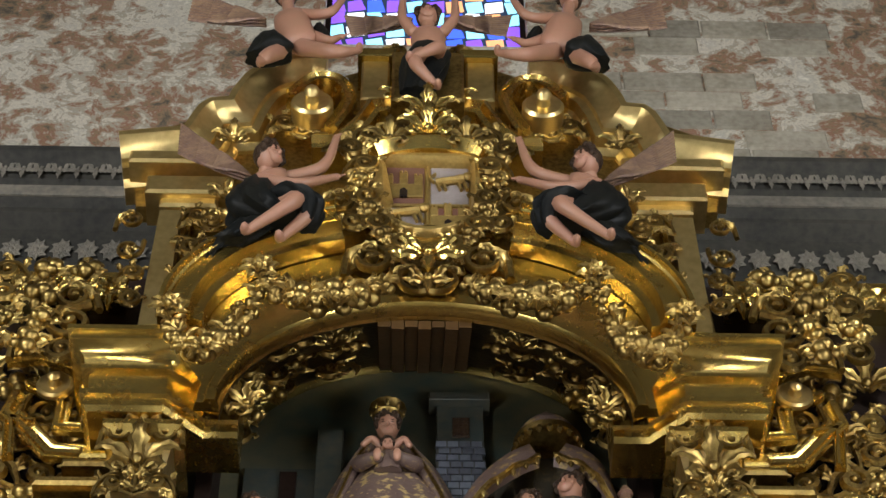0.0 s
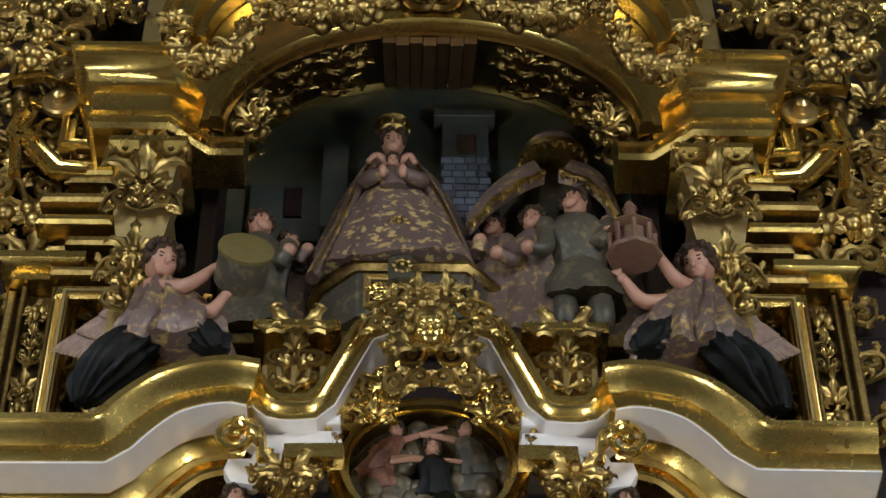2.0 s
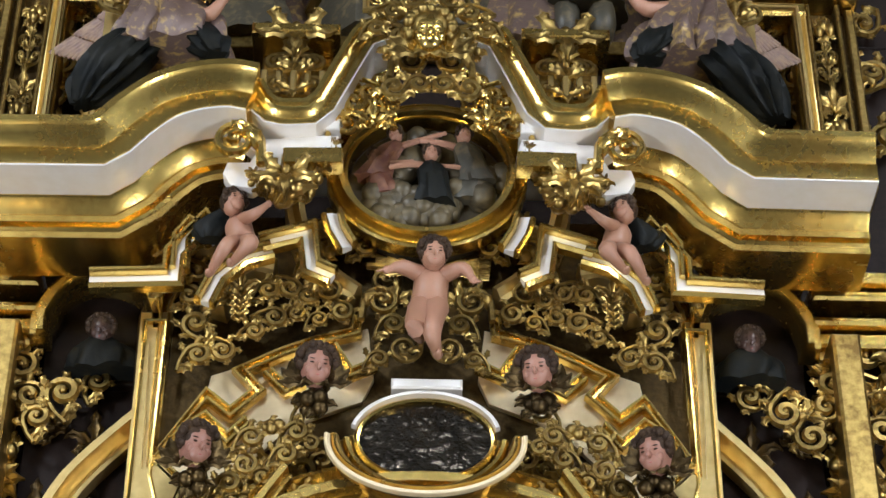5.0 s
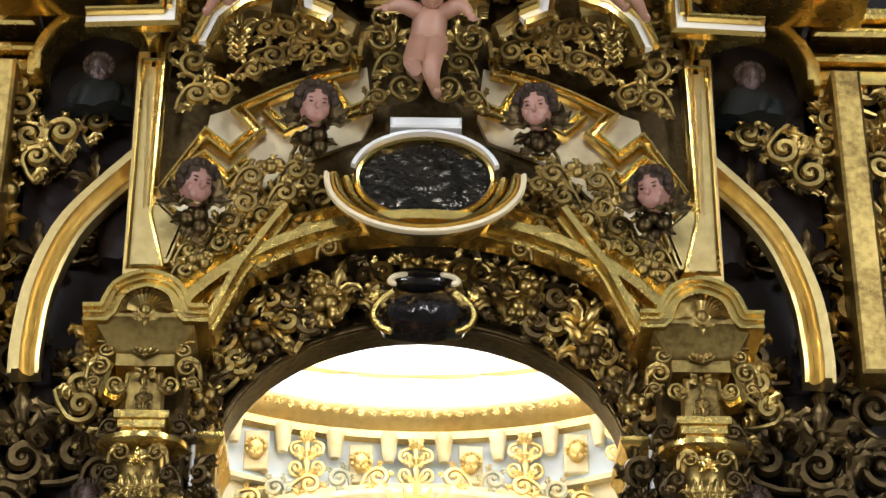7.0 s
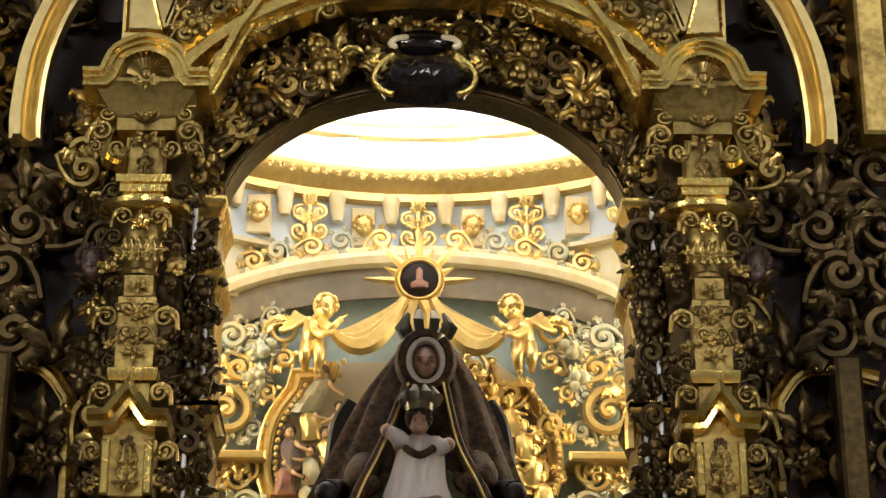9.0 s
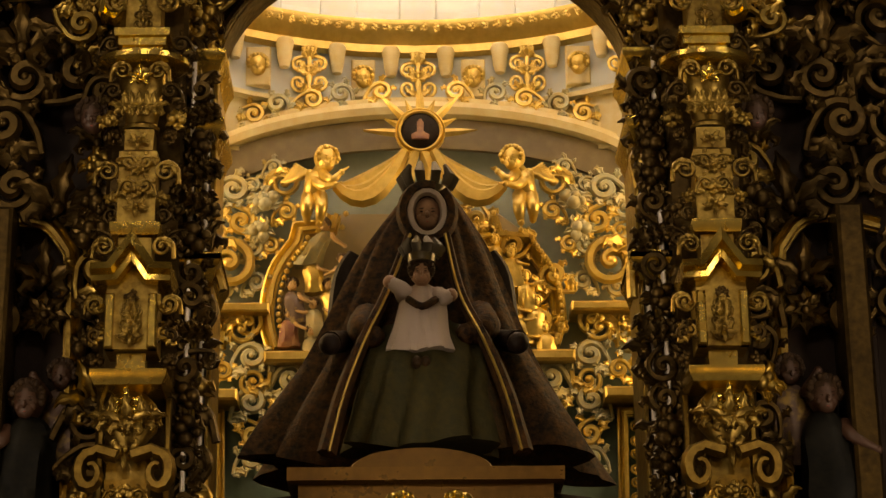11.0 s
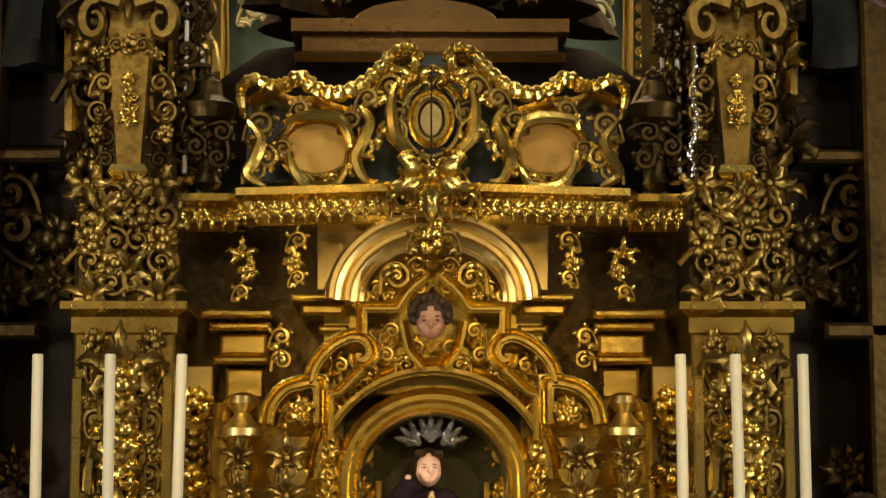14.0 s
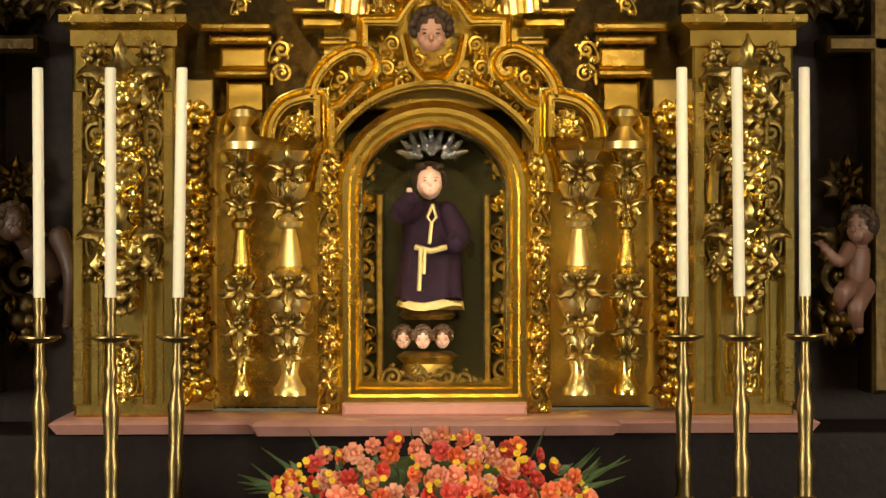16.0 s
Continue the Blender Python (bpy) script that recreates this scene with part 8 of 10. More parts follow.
# arched band over the back wall
band = arc(0, 6.772, abs(-1.396) * 1.0, 7.243 - 6.772, 180, 0, 30)
part("arch_band", Geo().mould(band, [(0, 0), (0, 0.1), (0.04, 0.12), (0.08, 0.1), (0.1, 0.05), (0.13, 0.05), (0.13, 0)], BY), CREAM, room)
part("dark_band", Geo().mould(band, [(-0.01, 0), (-0.01, 0.04), (-0.2, 0.03), (-0.2, 0)], BY), material("brown_marbled_paint", (0.12, 0.09, 0.05), 0.4, 0, (0.25, 0.19, 0.1), 3, 14, 0.1), room)
for s in (-1, 1):
    for i in range(9):
        a = radians(172 - 72 * i / 8)
        x, z = abs(band[0][0]) * 1.02 * math.cos(a), band[0][1] + (band[15][1] - band[0][1]) * 1.0 * math.sin(a) + 0.17
        put("band_scroll", ORN["scroll", "stucco" if i % 2 else "gilt", i % 3], room, (-s * x, BY - 0.02, z), 0.18, s * (90 - math.degrees(a)), flip=(i % 2 == 0) == (s > 0))

# gilded relief frame behind the statue
ret = thing("chamber_relief", (0.001, 12.1, 5.739), "gilded relief scenes in a studded rounded frame", "relief")
fl = [(-0.47, 6.586), (-0.496, 6.486), (-0.686, 6.471)] + smooth_path([(-0.701, 6.407), (-0.823, 6.212), (-0.861, 5.951), (-0.817, 5.774)], 5)
for s in (-1, 1):
    pth = fl if s < 0 else flip_path(fl)
    part("relief_frame", Geo().mould(pth, rev(frame_prof(0.09, 0.09), s) if s < 0 else frame_prof(0.09, 0.09), 12.1), GILT, ret)
    for k in range(0, 22):
        t = k / 21 * (len(fl) - 1)
        i = min(int(t), len(fl) - 2)
        q = Vector(fl[i]).lerp(Vector(fl[i + 1]), t - i)
        part("stud", Geo().ball((-s * q.x - s * 0.03, 12.0, q.y), 0.018, 6), GILT, ret)
part("relief_sill", Geo().box(-0.912, 0.9, 11.95, 12.15, 5.657, 5.726, 0.015), GILT, ret)
PASTEL = material("painted_relief_ground", (0.3, 0.24, 0.14), 0.5, 0.1, (0.4, 0.28, 0.12), 3, 14, 0.3)
part("relief_ground", Geo().prism(both([(-0.816, 5.811), (-0.846, 6.053), (-0.706, 6.442), (-0.474, 6.623)]), 12.1, 12.15), PASTEL, ret)

RELIEF_RED = material("faded_red_drapery", (0.16, 0.05, 0.035), 0.5, 0.1, (0.3, 0.17, 0.06), 10, 30, 0.3)
TAN = material("tan_gilded_flesh", (0.46, 0.27, 0.13), 0.4, 0.2, (0.5, 0.34, 0.14), 8, 40, 0.2)
SAGE = material("sage_gilded_drapery", (0.26, 0.25, 0.16), 0.45, 0.2, (0.5, 0.36, 0.14), 12, 30, 0.3)
BROWNHAIR = material("brown_gilded_hair", (0.09, 0.05, 0.02), 0.5, 0.2)
for hd, r, cl, lean, arm in (((-0.564, 12, 6.514), 0.042, SAGE, -0.5, (0.12, -0.08)), ((-0.645, 12, 6.308), 0.036, GILT, 0.2, (0.11, -0.04)), ((-0.459, 12, 6.295), 0.034, SAGE, -0.2, (-0.1, -0.05)), ((-0.754, 12, 6.139), 0.04, CLOTH_DUSK, 0.15, (0.12, -0.06)), ((-0.545, 12, 6.137), 0.036, GILT, 0.3, (0.09, 0.03)), ((-0.631, 12, 6.023), 0.034, SAGE, 0.1, (-0.1, 0.0)), ((-0.772, 12, 5.963), 0.034, RELIEF_RED, 0.0, (0.1, -0.05)), ((-0.467, 12, 6.016), 0.036, GILT, -0.3, (-0.1, 0.02)), ((-0.637, 12, 5.854), 0.036, SAGE, 0.1, (0.1, 0.0))):
    small_figure("relief_figure", ret, hd, r, cl, lean, arm, mats=[TAN, BROWNHAIR, cl, TAN])
for hd, r, lean, arm in (((0.320, 12, 6.490), 0.036, 0.3, (0.1, 0.0)), ((0.443, 12, 6.413), 0.034, -0.2, (-0.1, 0.03)), ((0.536, 12, 6.335), 0.036, 0.2, (0.1, -0.03)), ((0.408, 12, 6.254), 0.034, -0.1, (-0.1, 0.0)), ((0.617, 12, 6.184), 0.036, 0.1, (0.1, 0.02)), ((0.499, 12, 6.107), 0.034, 0.3, (-0.1, 0.02)), ((0.681, 12, 6.028), 0.036, -0.1, (-0.1, 0.0)), ((0.569, 12, 5.969), 0.034, 0.2, (0.1, 0.0)), ((0.726, 12, 5.866), 0.034, 0.1, (-0.1, 0.0))):
    small_figure("relief_figure", ret, hd, r, GILT, lean, arm, mats=[GILT, GILT, GILT, GILT])
put("relief_leafage", ORN["scroll", "gilt", 0], ret, (0.339, 12.06, 6.577), 0.22, 840)
put("relief_leafage", ORN["scroll", "gilt", 0], ret, (0.437, 12.06, 6.257), 0.22, 870)
put("relief_leafage", ORN["scroll", "gilt", 1], ret, (0.574, 12.06, 6.399), 0.22, 910)
put("relief_leafage", ORN["scroll", "gilt", 2], ret, (0.805, 12.06, 6.188), 0.22, 980)
put("relief_leafage", ORN["scroll", "gilt", 0], ret, (0.635, 12.06, 6.082), 0.22, 930)
put("relief_leafage", ORN["scroll", "gilt", 0], ret, (0.732, 12.06, 5.909), 0.22, 960)
put("relief_leafage", ORN["scroll", "gilt", 0], ret, (0.532, 12.06, 5.873), 0.22, 900)
put("relief_leafage", ORN["scroll", "gilt", 2], ret, (0.406, 12.06, 6.434), 0.22, 860)
# gilt scrolls and foliage on the back wall
pair("scroll", room, (-1.138, 12.08, 6.757), 0.238, 20, "stucco", False)
pair("scroll", room, (-1.25, 12.08, 6.612), 0.203, 0, "stucco", False)
pair("scroll", room, (-1.08, 12.08, 6.577), 0.223, 90, "gilt", False)
pair("fruit", room, (-0.932, 12.08, 6.686), 0.224, 0, "stucco", False)
pair("volute", room, (-0.816, 12.08, 6.796), 0.224, 0, "gilt", False)
pair("fruit", room, (-0.96, 12.08, 6.505), 0.202, 0, "stucco", False)
pair("scroll", room, (-0.811, 12.08, 6.614), 0.169, 0, "gilt", False)
pair("volute", room, (-1.136, 12.08, 6.273), 0.368, 0, "gilt", False)
pair("scroll", room, (-1.258, 12.08, 6.397), 0.168, 0, "stucco", False)
pair("scroll", room, (-1.006, 12.08, 6.38), 0.168, 0, "stucco", False)
pair("scroll", room, (-0.906, 12.08, 6.399), 0.154, 0, "gilt", False)
pair("scroll", room, (-1.181, 12.08, 6.15), 0.166, 90, "stucco", False)
pair("scroll", room, (-0.982, 12.08, 6.168), 0.167, 0, "stucco", False)
pair("rosette", room, (-1.313, 12.08, 6.504), 0.155, 0, "gilt", False)
pair("candelabrum", room, (-1.237, 12.08, 5.889), 0.231, 0, "gilt", False)
pair("volute", room, (-1.055, 12.08, 5.873), 0.218, 0, "gilt", False)
pair("scroll", room, (-1.324, 12.08, 6.756), 0.136, 0, "gilt", False)
pair("scroll", room, (-0.887, 12.08, 6.905), 0.136, 0, "stucco", False)
pair("scroll", room, (-1.02, 12.08, 6.794), 0.136, 40, "stucco", False)
pair("scroll", room, (-1.212, 12.08, 6.504), 0.135, 80, "gilt", False)
pair("volute", room, (-1.013, 12.08, 5.914), 0.219, 0, "gilt", False)
pair("scroll", room, (-1.01, 12.08, 5.706), 0.232, 0, "stucco", False)
pair("volute", room, (-0.975, 12.08, 5.568), 0.198, 180, "gilt", False)
pair("scroll", room, (-1.005, 12.08, 5.431), 0.23, 0, "stucco", False)
pair("scroll", room, (-0.986, 12.08, 5.261), 0.196, 90, "gilt", False)
pair("scroll", room, (-1, 12.08, 5.093), 0.182, 0, "stucco", False)
pair("scroll", room, (-0.777, 12.08, 5.566), 0.251, 0, "stucco", False)
pair("scroll", room, (-0.775, 12.08, 5.395), 0.217, 90, "gilt", False)
pair("scroll", room, (-0.708, 12.08, 5.259), 0.183, 0, "stucco", False)
pair("candelabrum", room, (-1.282, 12.08, 5.331), 0.151, 0, "gilt", False)
pair("candelabrum", room, (-1.278, 12.08, 5.163), 0.15, 0, "gilt", False)
pair("candelabrum", room, (-1.274, 12.08, 4.995), 0.149, 0, "gilt", False)
pair("candelabrum", room, (-1.271, 12.08, 4.829), 0.149, 0, "gilt", False)
pair("candelabrum", room, (-1.267, 12.08, 4.665), 0.148, 0, "gilt", False)
pair("scroll", room, (-1.243, 12.08, 5.777), 0.199, 0, "stucco", False)
pair("candelabrum", room, (-1.279, 12.08, 5.933), 0.199, 0, "gilt", False)
pair("scroll", room, (-1.173, 12.08, 5.621), 0.165, 0, "gilt", False)
pair("fruit", room, (-1.338, 12.08, 5.605), 0.152, 0, "stucco", False)
GREENP = material("dull_green_paint", (0.1, 0.17, 0.13), 0.5, 0, (0.07, 0.1, 0.08), 4, 20, 0.2)
part("green_panel", Geo().box(-2.4, 2.4, CB - 0.05, CB + 0.01, 3.2, 5.635), GREENP, room)
for s in (-1, 1):
    a = [(-1.34, 5.344), (-1.2, 5.343), (-1.182, 4.485), (-1.319, 4.486)]
    part("pilaster_frame", Geo().mould([(-s * x, z) for x, z in a], rev(frame_prof(0.06, 0.06), -s), 12.1, True), GILT, room)
    part("pilaster_cornice", Geo().box(*sorted((-s * -1.382, -s * -1.058)), 11.9, 12.2, 5.417, 5.484, 0.012), GILT, room)
    part("scroll_cornice", Geo().box(*sorted((-s * -1.346, -s * -0.886)), 11.95, 12.2, 5.962, 6.02, 0.012), GILT, room)
# sunburst medallion, swags and gilded putti
sun = thing("sunburst_medallion", (0.005, 11.9, 7.039), "gilded sunburst with a dark round medallion", "medallion")
sc = (0.005, 11.85, 7.03)
part("disc", Geo().lathe([(0.115, 0), (0.115, 0.06), (0.1, 0.07)], n=24, m=Matrix.Translation(sc) @ pose(0, 0, 0, 90)), WOOD_AND_SHADE, sun)
part("disc_rim", Geo().mould([(sc[0] + x, sc[2] + z) for x, z in arc(0, 0, 0.115, 0.115, 360, 12, 29)], frame_prof(0.035, 0.05), sc[1] - 0.03, True), GILT, sun)
part("emblem", Geo().lathe([(0.05, -0.06), (0.055, -0.03), (0.02, -0.01), (0.02, 0.05), (0.005, 0.07)], (sc[0], sc[1] - 0.08, sc[2]), 10, sy=0.3), CLOTH_RED, sun)
for i in range(9):
    a = radians(5 + 170 * i / 8)
    l = 0.34 if i % 2 == 0 else 0.24
    part("ray", Geo().sweep([(sc[0] + 0.12 * math.cos(a), sc[1], sc[2] + 0.12 * math.sin(a)), (sc[0] + l * 0.7 * math.cos(a), sc[1], sc[2] + l * 0.7 * math.sin(a)), (sc[0] + l * math.cos(a), sc[1], sc[2] + l * math.sin(a))], [0.03, 0.022, 0.003], 0.012, n=4), GILT, sun)
for s in (-1, 1):
    for k, sag in enumerate((0.1, 0.2, 0.28)):
        a, b = Vector(mx((-0.086, 11.8, 6.888), s)), Vector(mx((-0.494, 11.8, 6.671), s))
        pts = [tuple(a.lerp(b, t / 8) + Vector((0, -0.02 * k, -sag * 4 * (t / 8) * (1 - t / 8) * 0.6))) for t in range(9)]
        part("swag", Geo().sweep(pts, [0.03 + 0.035 * math.sin(math.pi * t / 8) for t in range(9)], 0.04, n=6), GILT, sun)
    part("ribbon", Geo().sweep([mx((-0.019, 11.8, 6.907), s), mx((-0.069, 11.8, 6.798), s), mx((-0.052, 11.8, 6.691), s)], [0.03, 0.05, 0.03], 0.02, n=5), GILT, sun)
    j = lambda p: mx(p, s)
    g = Geo()
    body_of(g, 0.075, j((-0.552, 11.75, 6.829)), j((-0.626, 11.8, 6.631)), j((-0.653, 11.82, 6.767)), j((-0.56, 11.75, 6.74)),
            [[j((-0.567, 11.75, 6.74)), j((-0.513, 11.65, 6.665)), j((-0.47, 11.65, 6.701))], [j((-0.642, 11.8, 6.759)), j((-0.58, 11.7, 6.649)), j((-0.512, 11.65, 6.637))]],
            [[j((-0.648, 11.8, 6.616)), j((-0.659, 11.7, 6.508)), j((-0.662, 11.8, 6.468))], [j((-0.591, 11.78, 6.609)), j((-0.577, 11.7, 6.508)), j((-0.587, 11.75, 6.439))]], 1.1, (-s * 0.4, -0.8, -0.2))
    wing(g, j((-0.656, 11.9, 6.791)), j((-0.745, 11.95, 6.909)), 0.14, 2)
    statue("gilded_putto", g, [GILT, GILT, GILT, GILT], "all-gilded putto standing on the relief frame", "statue", "gilded putti on the relief frame")

# ---- the seated statue on its base ----
VELVET = material("brown_gilded_mantle", (0.012, 0.006, 0.004), 0.7, 0.0, (0.1, 0.045, 0.014), 16, 42, 0.6, 0.01, 0.9, 0.0)
VELVET.node_tree.nodes["Principled BSDF"].inputs["Specular IOR Level"].default_value = 0.2
DRESS = material("olive_damask_dress", (0.036, 0.038, 0.018), 0.75, 0.0, (0.075, 0.06, 0.022), 12, 30, 0.6, 0.008, 0.8)
DRESS.node_tree.nodes["Principled BSDF"].inputs["Specular IOR Level"].default_value = 0.2
LINEN = material("white_linen", (0.45, 0.38, 0.35), 0.8, 0, (0.45, 0.4, 0.36), 6, 40, 0.3)
SILVER = material("dark_silver", (0.1, 0.085, 0.06), 0.35, 0.9, (0.1, 0.09, 0.07), 8, 30, 0.4)
WOODY = material("gilded_brown_wood", (0.17, 0.085, 0.02), 0.28, 0.7, (0.05, 0.023, 0.007), 3, 20, 0.25)
FLESHV = material("dark_ivory_flesh", (0.32, 0.18, 0.12), 0.4)
v = Geo()
vy = 10.4
drape(v, [(0.03, 10.45, 6.134), (0.029, 10.42, 6.034), (0.006, 10.45, 5.822), (-0.002, 10.45, 5.545), (-0.005, 10.45, 5.213), (0.004, 10.45, 4.887), (0.015, 10.45, 4.639)], [0.1, 0.16, 0.3, 0.41, 0.54, 0.72, 0.85], [0.08, 0.1, 0.14, 0.18, 0.22, 0.28, 0.32], 9, 2, 72, 0.11)
drape(v, [(0.001, 10.25, 5.33), (-0.002, 10.15, 5.123), (-0.018, 10.1, 4.879), (-0.02, 10.08, 4.647)], [0.2, 0.28, 0.31, 0.36], [0.15, 0.18, 0.2, 0.22], 9, 4, 72, 0.12)
head_of(v, (0.024, 10.3, 5.937), 0.095, (0, -0.95, -0.15), 0)
v.ball((0.025, 10.36, 5.968), (0.1, 0.09, 0.125), 14, 2)
v.ball((-0.012, 10.12, 5.567), 0.06, 12, 0)
drape(v, [(-0.007, 10.15, 5.506), (-0.008, 10.1, 5.4), (-0.015, 10.05, 5.238), (-0.017, 10.03, 5.117)], [0.05, 0.11, 0.13, 0.16], [0.05, 0.08, 0.1, 0.12], 11, 5, 44, 0.12)
head_of(v, (-0.01, 10.08, 5.547), 0.065, (0, -0.95, -0.1), 1.0)
for sgn, el, ha in ((-1, (-0.111, 10.05, 5.458), (-0.167, 10.05, 5.497)), (1, (0.097, 10.05, 5.413), (0.134, 10.05, 5.427))):
    limb(v, [(0.0 + sgn * 0.08 - 0.01, 10.12, (-0.008, 10.1, 5.444)[2]), el, ha], [0.05, 0.045, 0.03], 5)
    v.ball(ha, 0.035, 8, 0)
for sgn, p in ((-1, (-0.246, 10.1, 5.226)), (1, (0.208, 10.1, 5.238))):
    limb(v, [(sgn * 0.28, 10.3, p[2] + 0.15), (sgn * 0.3, 10.15, p[2] + 0.05), p], [0.09, 0.08, 0.05], 2)
    v.ball(p, (0.045, 0.04, 0.05), 8, 0)
fc = (0.024, 10.3, 5.937)
v.sweep([(fc[0] + 0.088 * math.sin(radians(a)), fc[1] - 0.05, fc[2] - 0.005 - 0.118 * math.cos(radians(a))) for a in range(0, 361, 24)], 0.022, 0.03, n=6, slot=5)
v.sweep([(fc[0] + 0.125 * math.sin(radians(a)), fc[1] - 0.035, fc[2] - 0.0 - 0.15 * math.cos(radians(a))) for a in range(-200, 21, 20)] + [(fc[0] + 0.125 * math.sin(radians(a)), fc[1] - 0.035, fc[2] - 0.15 * math.cos(radians(a))) for a in range(40, 160, 20)], 0.035, 0.05, n=6, slot=2)
for q in (-1, 1):
    edge = smooth_path([(fc[0] + q * 0.1, 10.24, fc[2] - 0.14), (q * 0.19, 10.17, (0.001, 10.2, 5.463)[2]), (q * 0.3, 10.08, (-0.001, 10.2, 5.197)[2]), (q * 0.4, 10.02, (-0.004, 10.1, 4.907)[2]), (q * 0.47, 9.98, (-0.007, 10.1, 4.61)[2])], 4)
    v.sweep(edge, [0.02 + 0.03 * k / len(edge) for k in range(len(edge))], 0.06, n=6, slot=2)
    v.sweep([(x - q * 0.012, y - 0.05, z) for x, y, z in edge], 0.008, 0.012, n=5, slot=6)
    v.ball(((-0.015, 9.95, 5.05)[0] + q * 0.022, 9.95, 5.05), (0.026, 0.045, 0.035), 10, 1)
v.sweep(smooth_path([(-0.078, 10.02, 5.398), (-0.009, 9.98, 5.347), (0.061, 10.02, 5.397)], 4), 0.02, 0.02, n=6, slot=2)
statue("seated_virgin", v, [FLESHV, HAIR, VELVET, LIPS, DRESS, LINEN, GILT], "seated veiled figure in brown mantle holding a child in white", "statue")
for nm, p, r in (("crown", (0.026, 10.35, 6.08), 0.11), ("small_crown", (-0.009, 10.08, 5.624), 0.075)):
    crn = thing(nm, p, "dark openwork metal crown", "crown", "crowns of the statue")
    part("band", Geo().lathe([(r * 0.85, -0.02), (r * 0.9, -0.02), (r * 0.95, 0.02), (r * 0.85, 0.02)], p, 18), SILVER, crn)
    for i in range(10):
        a = 2 * math.pi * i / 10
        q = Vector(p) + Vector((r * math.cos(a), r * math.sin(a), 0.02))
        part("crown_leaf", Geo().sweep([tuple(q), tuple(q + Vector((0.25 * r * math.cos(a), 0.25 * r * math.sin(a), r * 0.5))), tuple(q + Vector((0, 0, r * 1.0)))], [0.025, 0.03, 0.012], 0.01, n=5), SILVER, crn)
thr = thing("throne", (0.017, 10.5, 4.753), "dark carved armchair under the statue", "throne")
for s in (-1, 1):
    part("armrest", Geo().sweep([mx((-0.356, 10.4, 5.305), s), mx((-0.46, 10.1, 5.199), s)], [0.05, 0.06], n=10), WOOD_AND_SHADE, thr)
    part("arm_knob", Geo().ball(mx((-0.461, 10.05, 5.178), s), 0.055, 12), WOOD_AND_SHADE, thr)
    part("back_post", Geo().sweep(smooth_path([mx((-0.434, 10.6, 5.382), s), mx((-0.4, 10.6, 5.69), s), mx((-0.332, 10.6, 5.814), s)], 4), 0.07, 0.05, n=8), WOOD_AND_SHADE, thr)
base = thing("pedestal", (-0.013, 9.9, 4.155), "stepped brown wooden base with flared dark skirt", "base")
bx = abs(-0.593)
bz = [4.476, 4.414, 4.274, 4.087]
part("base_step", Geo().rail([(-bx, 11.0), (-bx, 9.75), (bx, 9.75), (bx, 11.0)], [(-0.3, 0), (0.05, 0), (0.05, bz[1] - bz[0]), (0.0, bz[1] - bz[0] - 0.01), (0.0, bz[2] - bz[0] + 0.06), (0.04, bz[2] - bz[0] + 0.04), (0.03, bz[2] - bz[0]), (-0.3, bz[2] - bz[0])], bz[0]), WOODY, base)
part("base_top", Geo().box(-bx, bx, 9.8, 11.0, bz[0] - 0.1, bz[0] - 0.004), WOODY, base)
part("step_slab", Geo().prism(arc(-0.02, bz[0] - 0.004, abs(-0.33), 0.1, 180, 0, 16), 9.72, 10.3), WOODY, base)
sk = [(-bx - 0.5, 9.95), (-bx - 0.1, 9.8), (bx + 0.1, 9.8), (bx + 0.5, 9.95)]
part("dark_skirt", Geo().loft([[(x, y, bz[3] - 0.25) for x, y in sk] + [(bx + 0.5, 11.2, bz[3] - 0.25), (-bx - 0.5, 11.2, bz[3] - 0.25)], [(x * 1.0, y, bz[3] + 0.08) for x, y in sk] + [(bx + 0.5, 11.2, bz[3] + 0.08), (-bx - 0.5, 11.2, bz[3] + 0.08)], [(x * 0.72, y + 0.05, bz[1] - 0.02) for x, y in sk] + [(bx + 0.2, 11.2, bz[1] - 0.02), (-bx - 0.2, 11.2, bz[1] - 0.02)]]), WOOD_AND_SHADE, base)
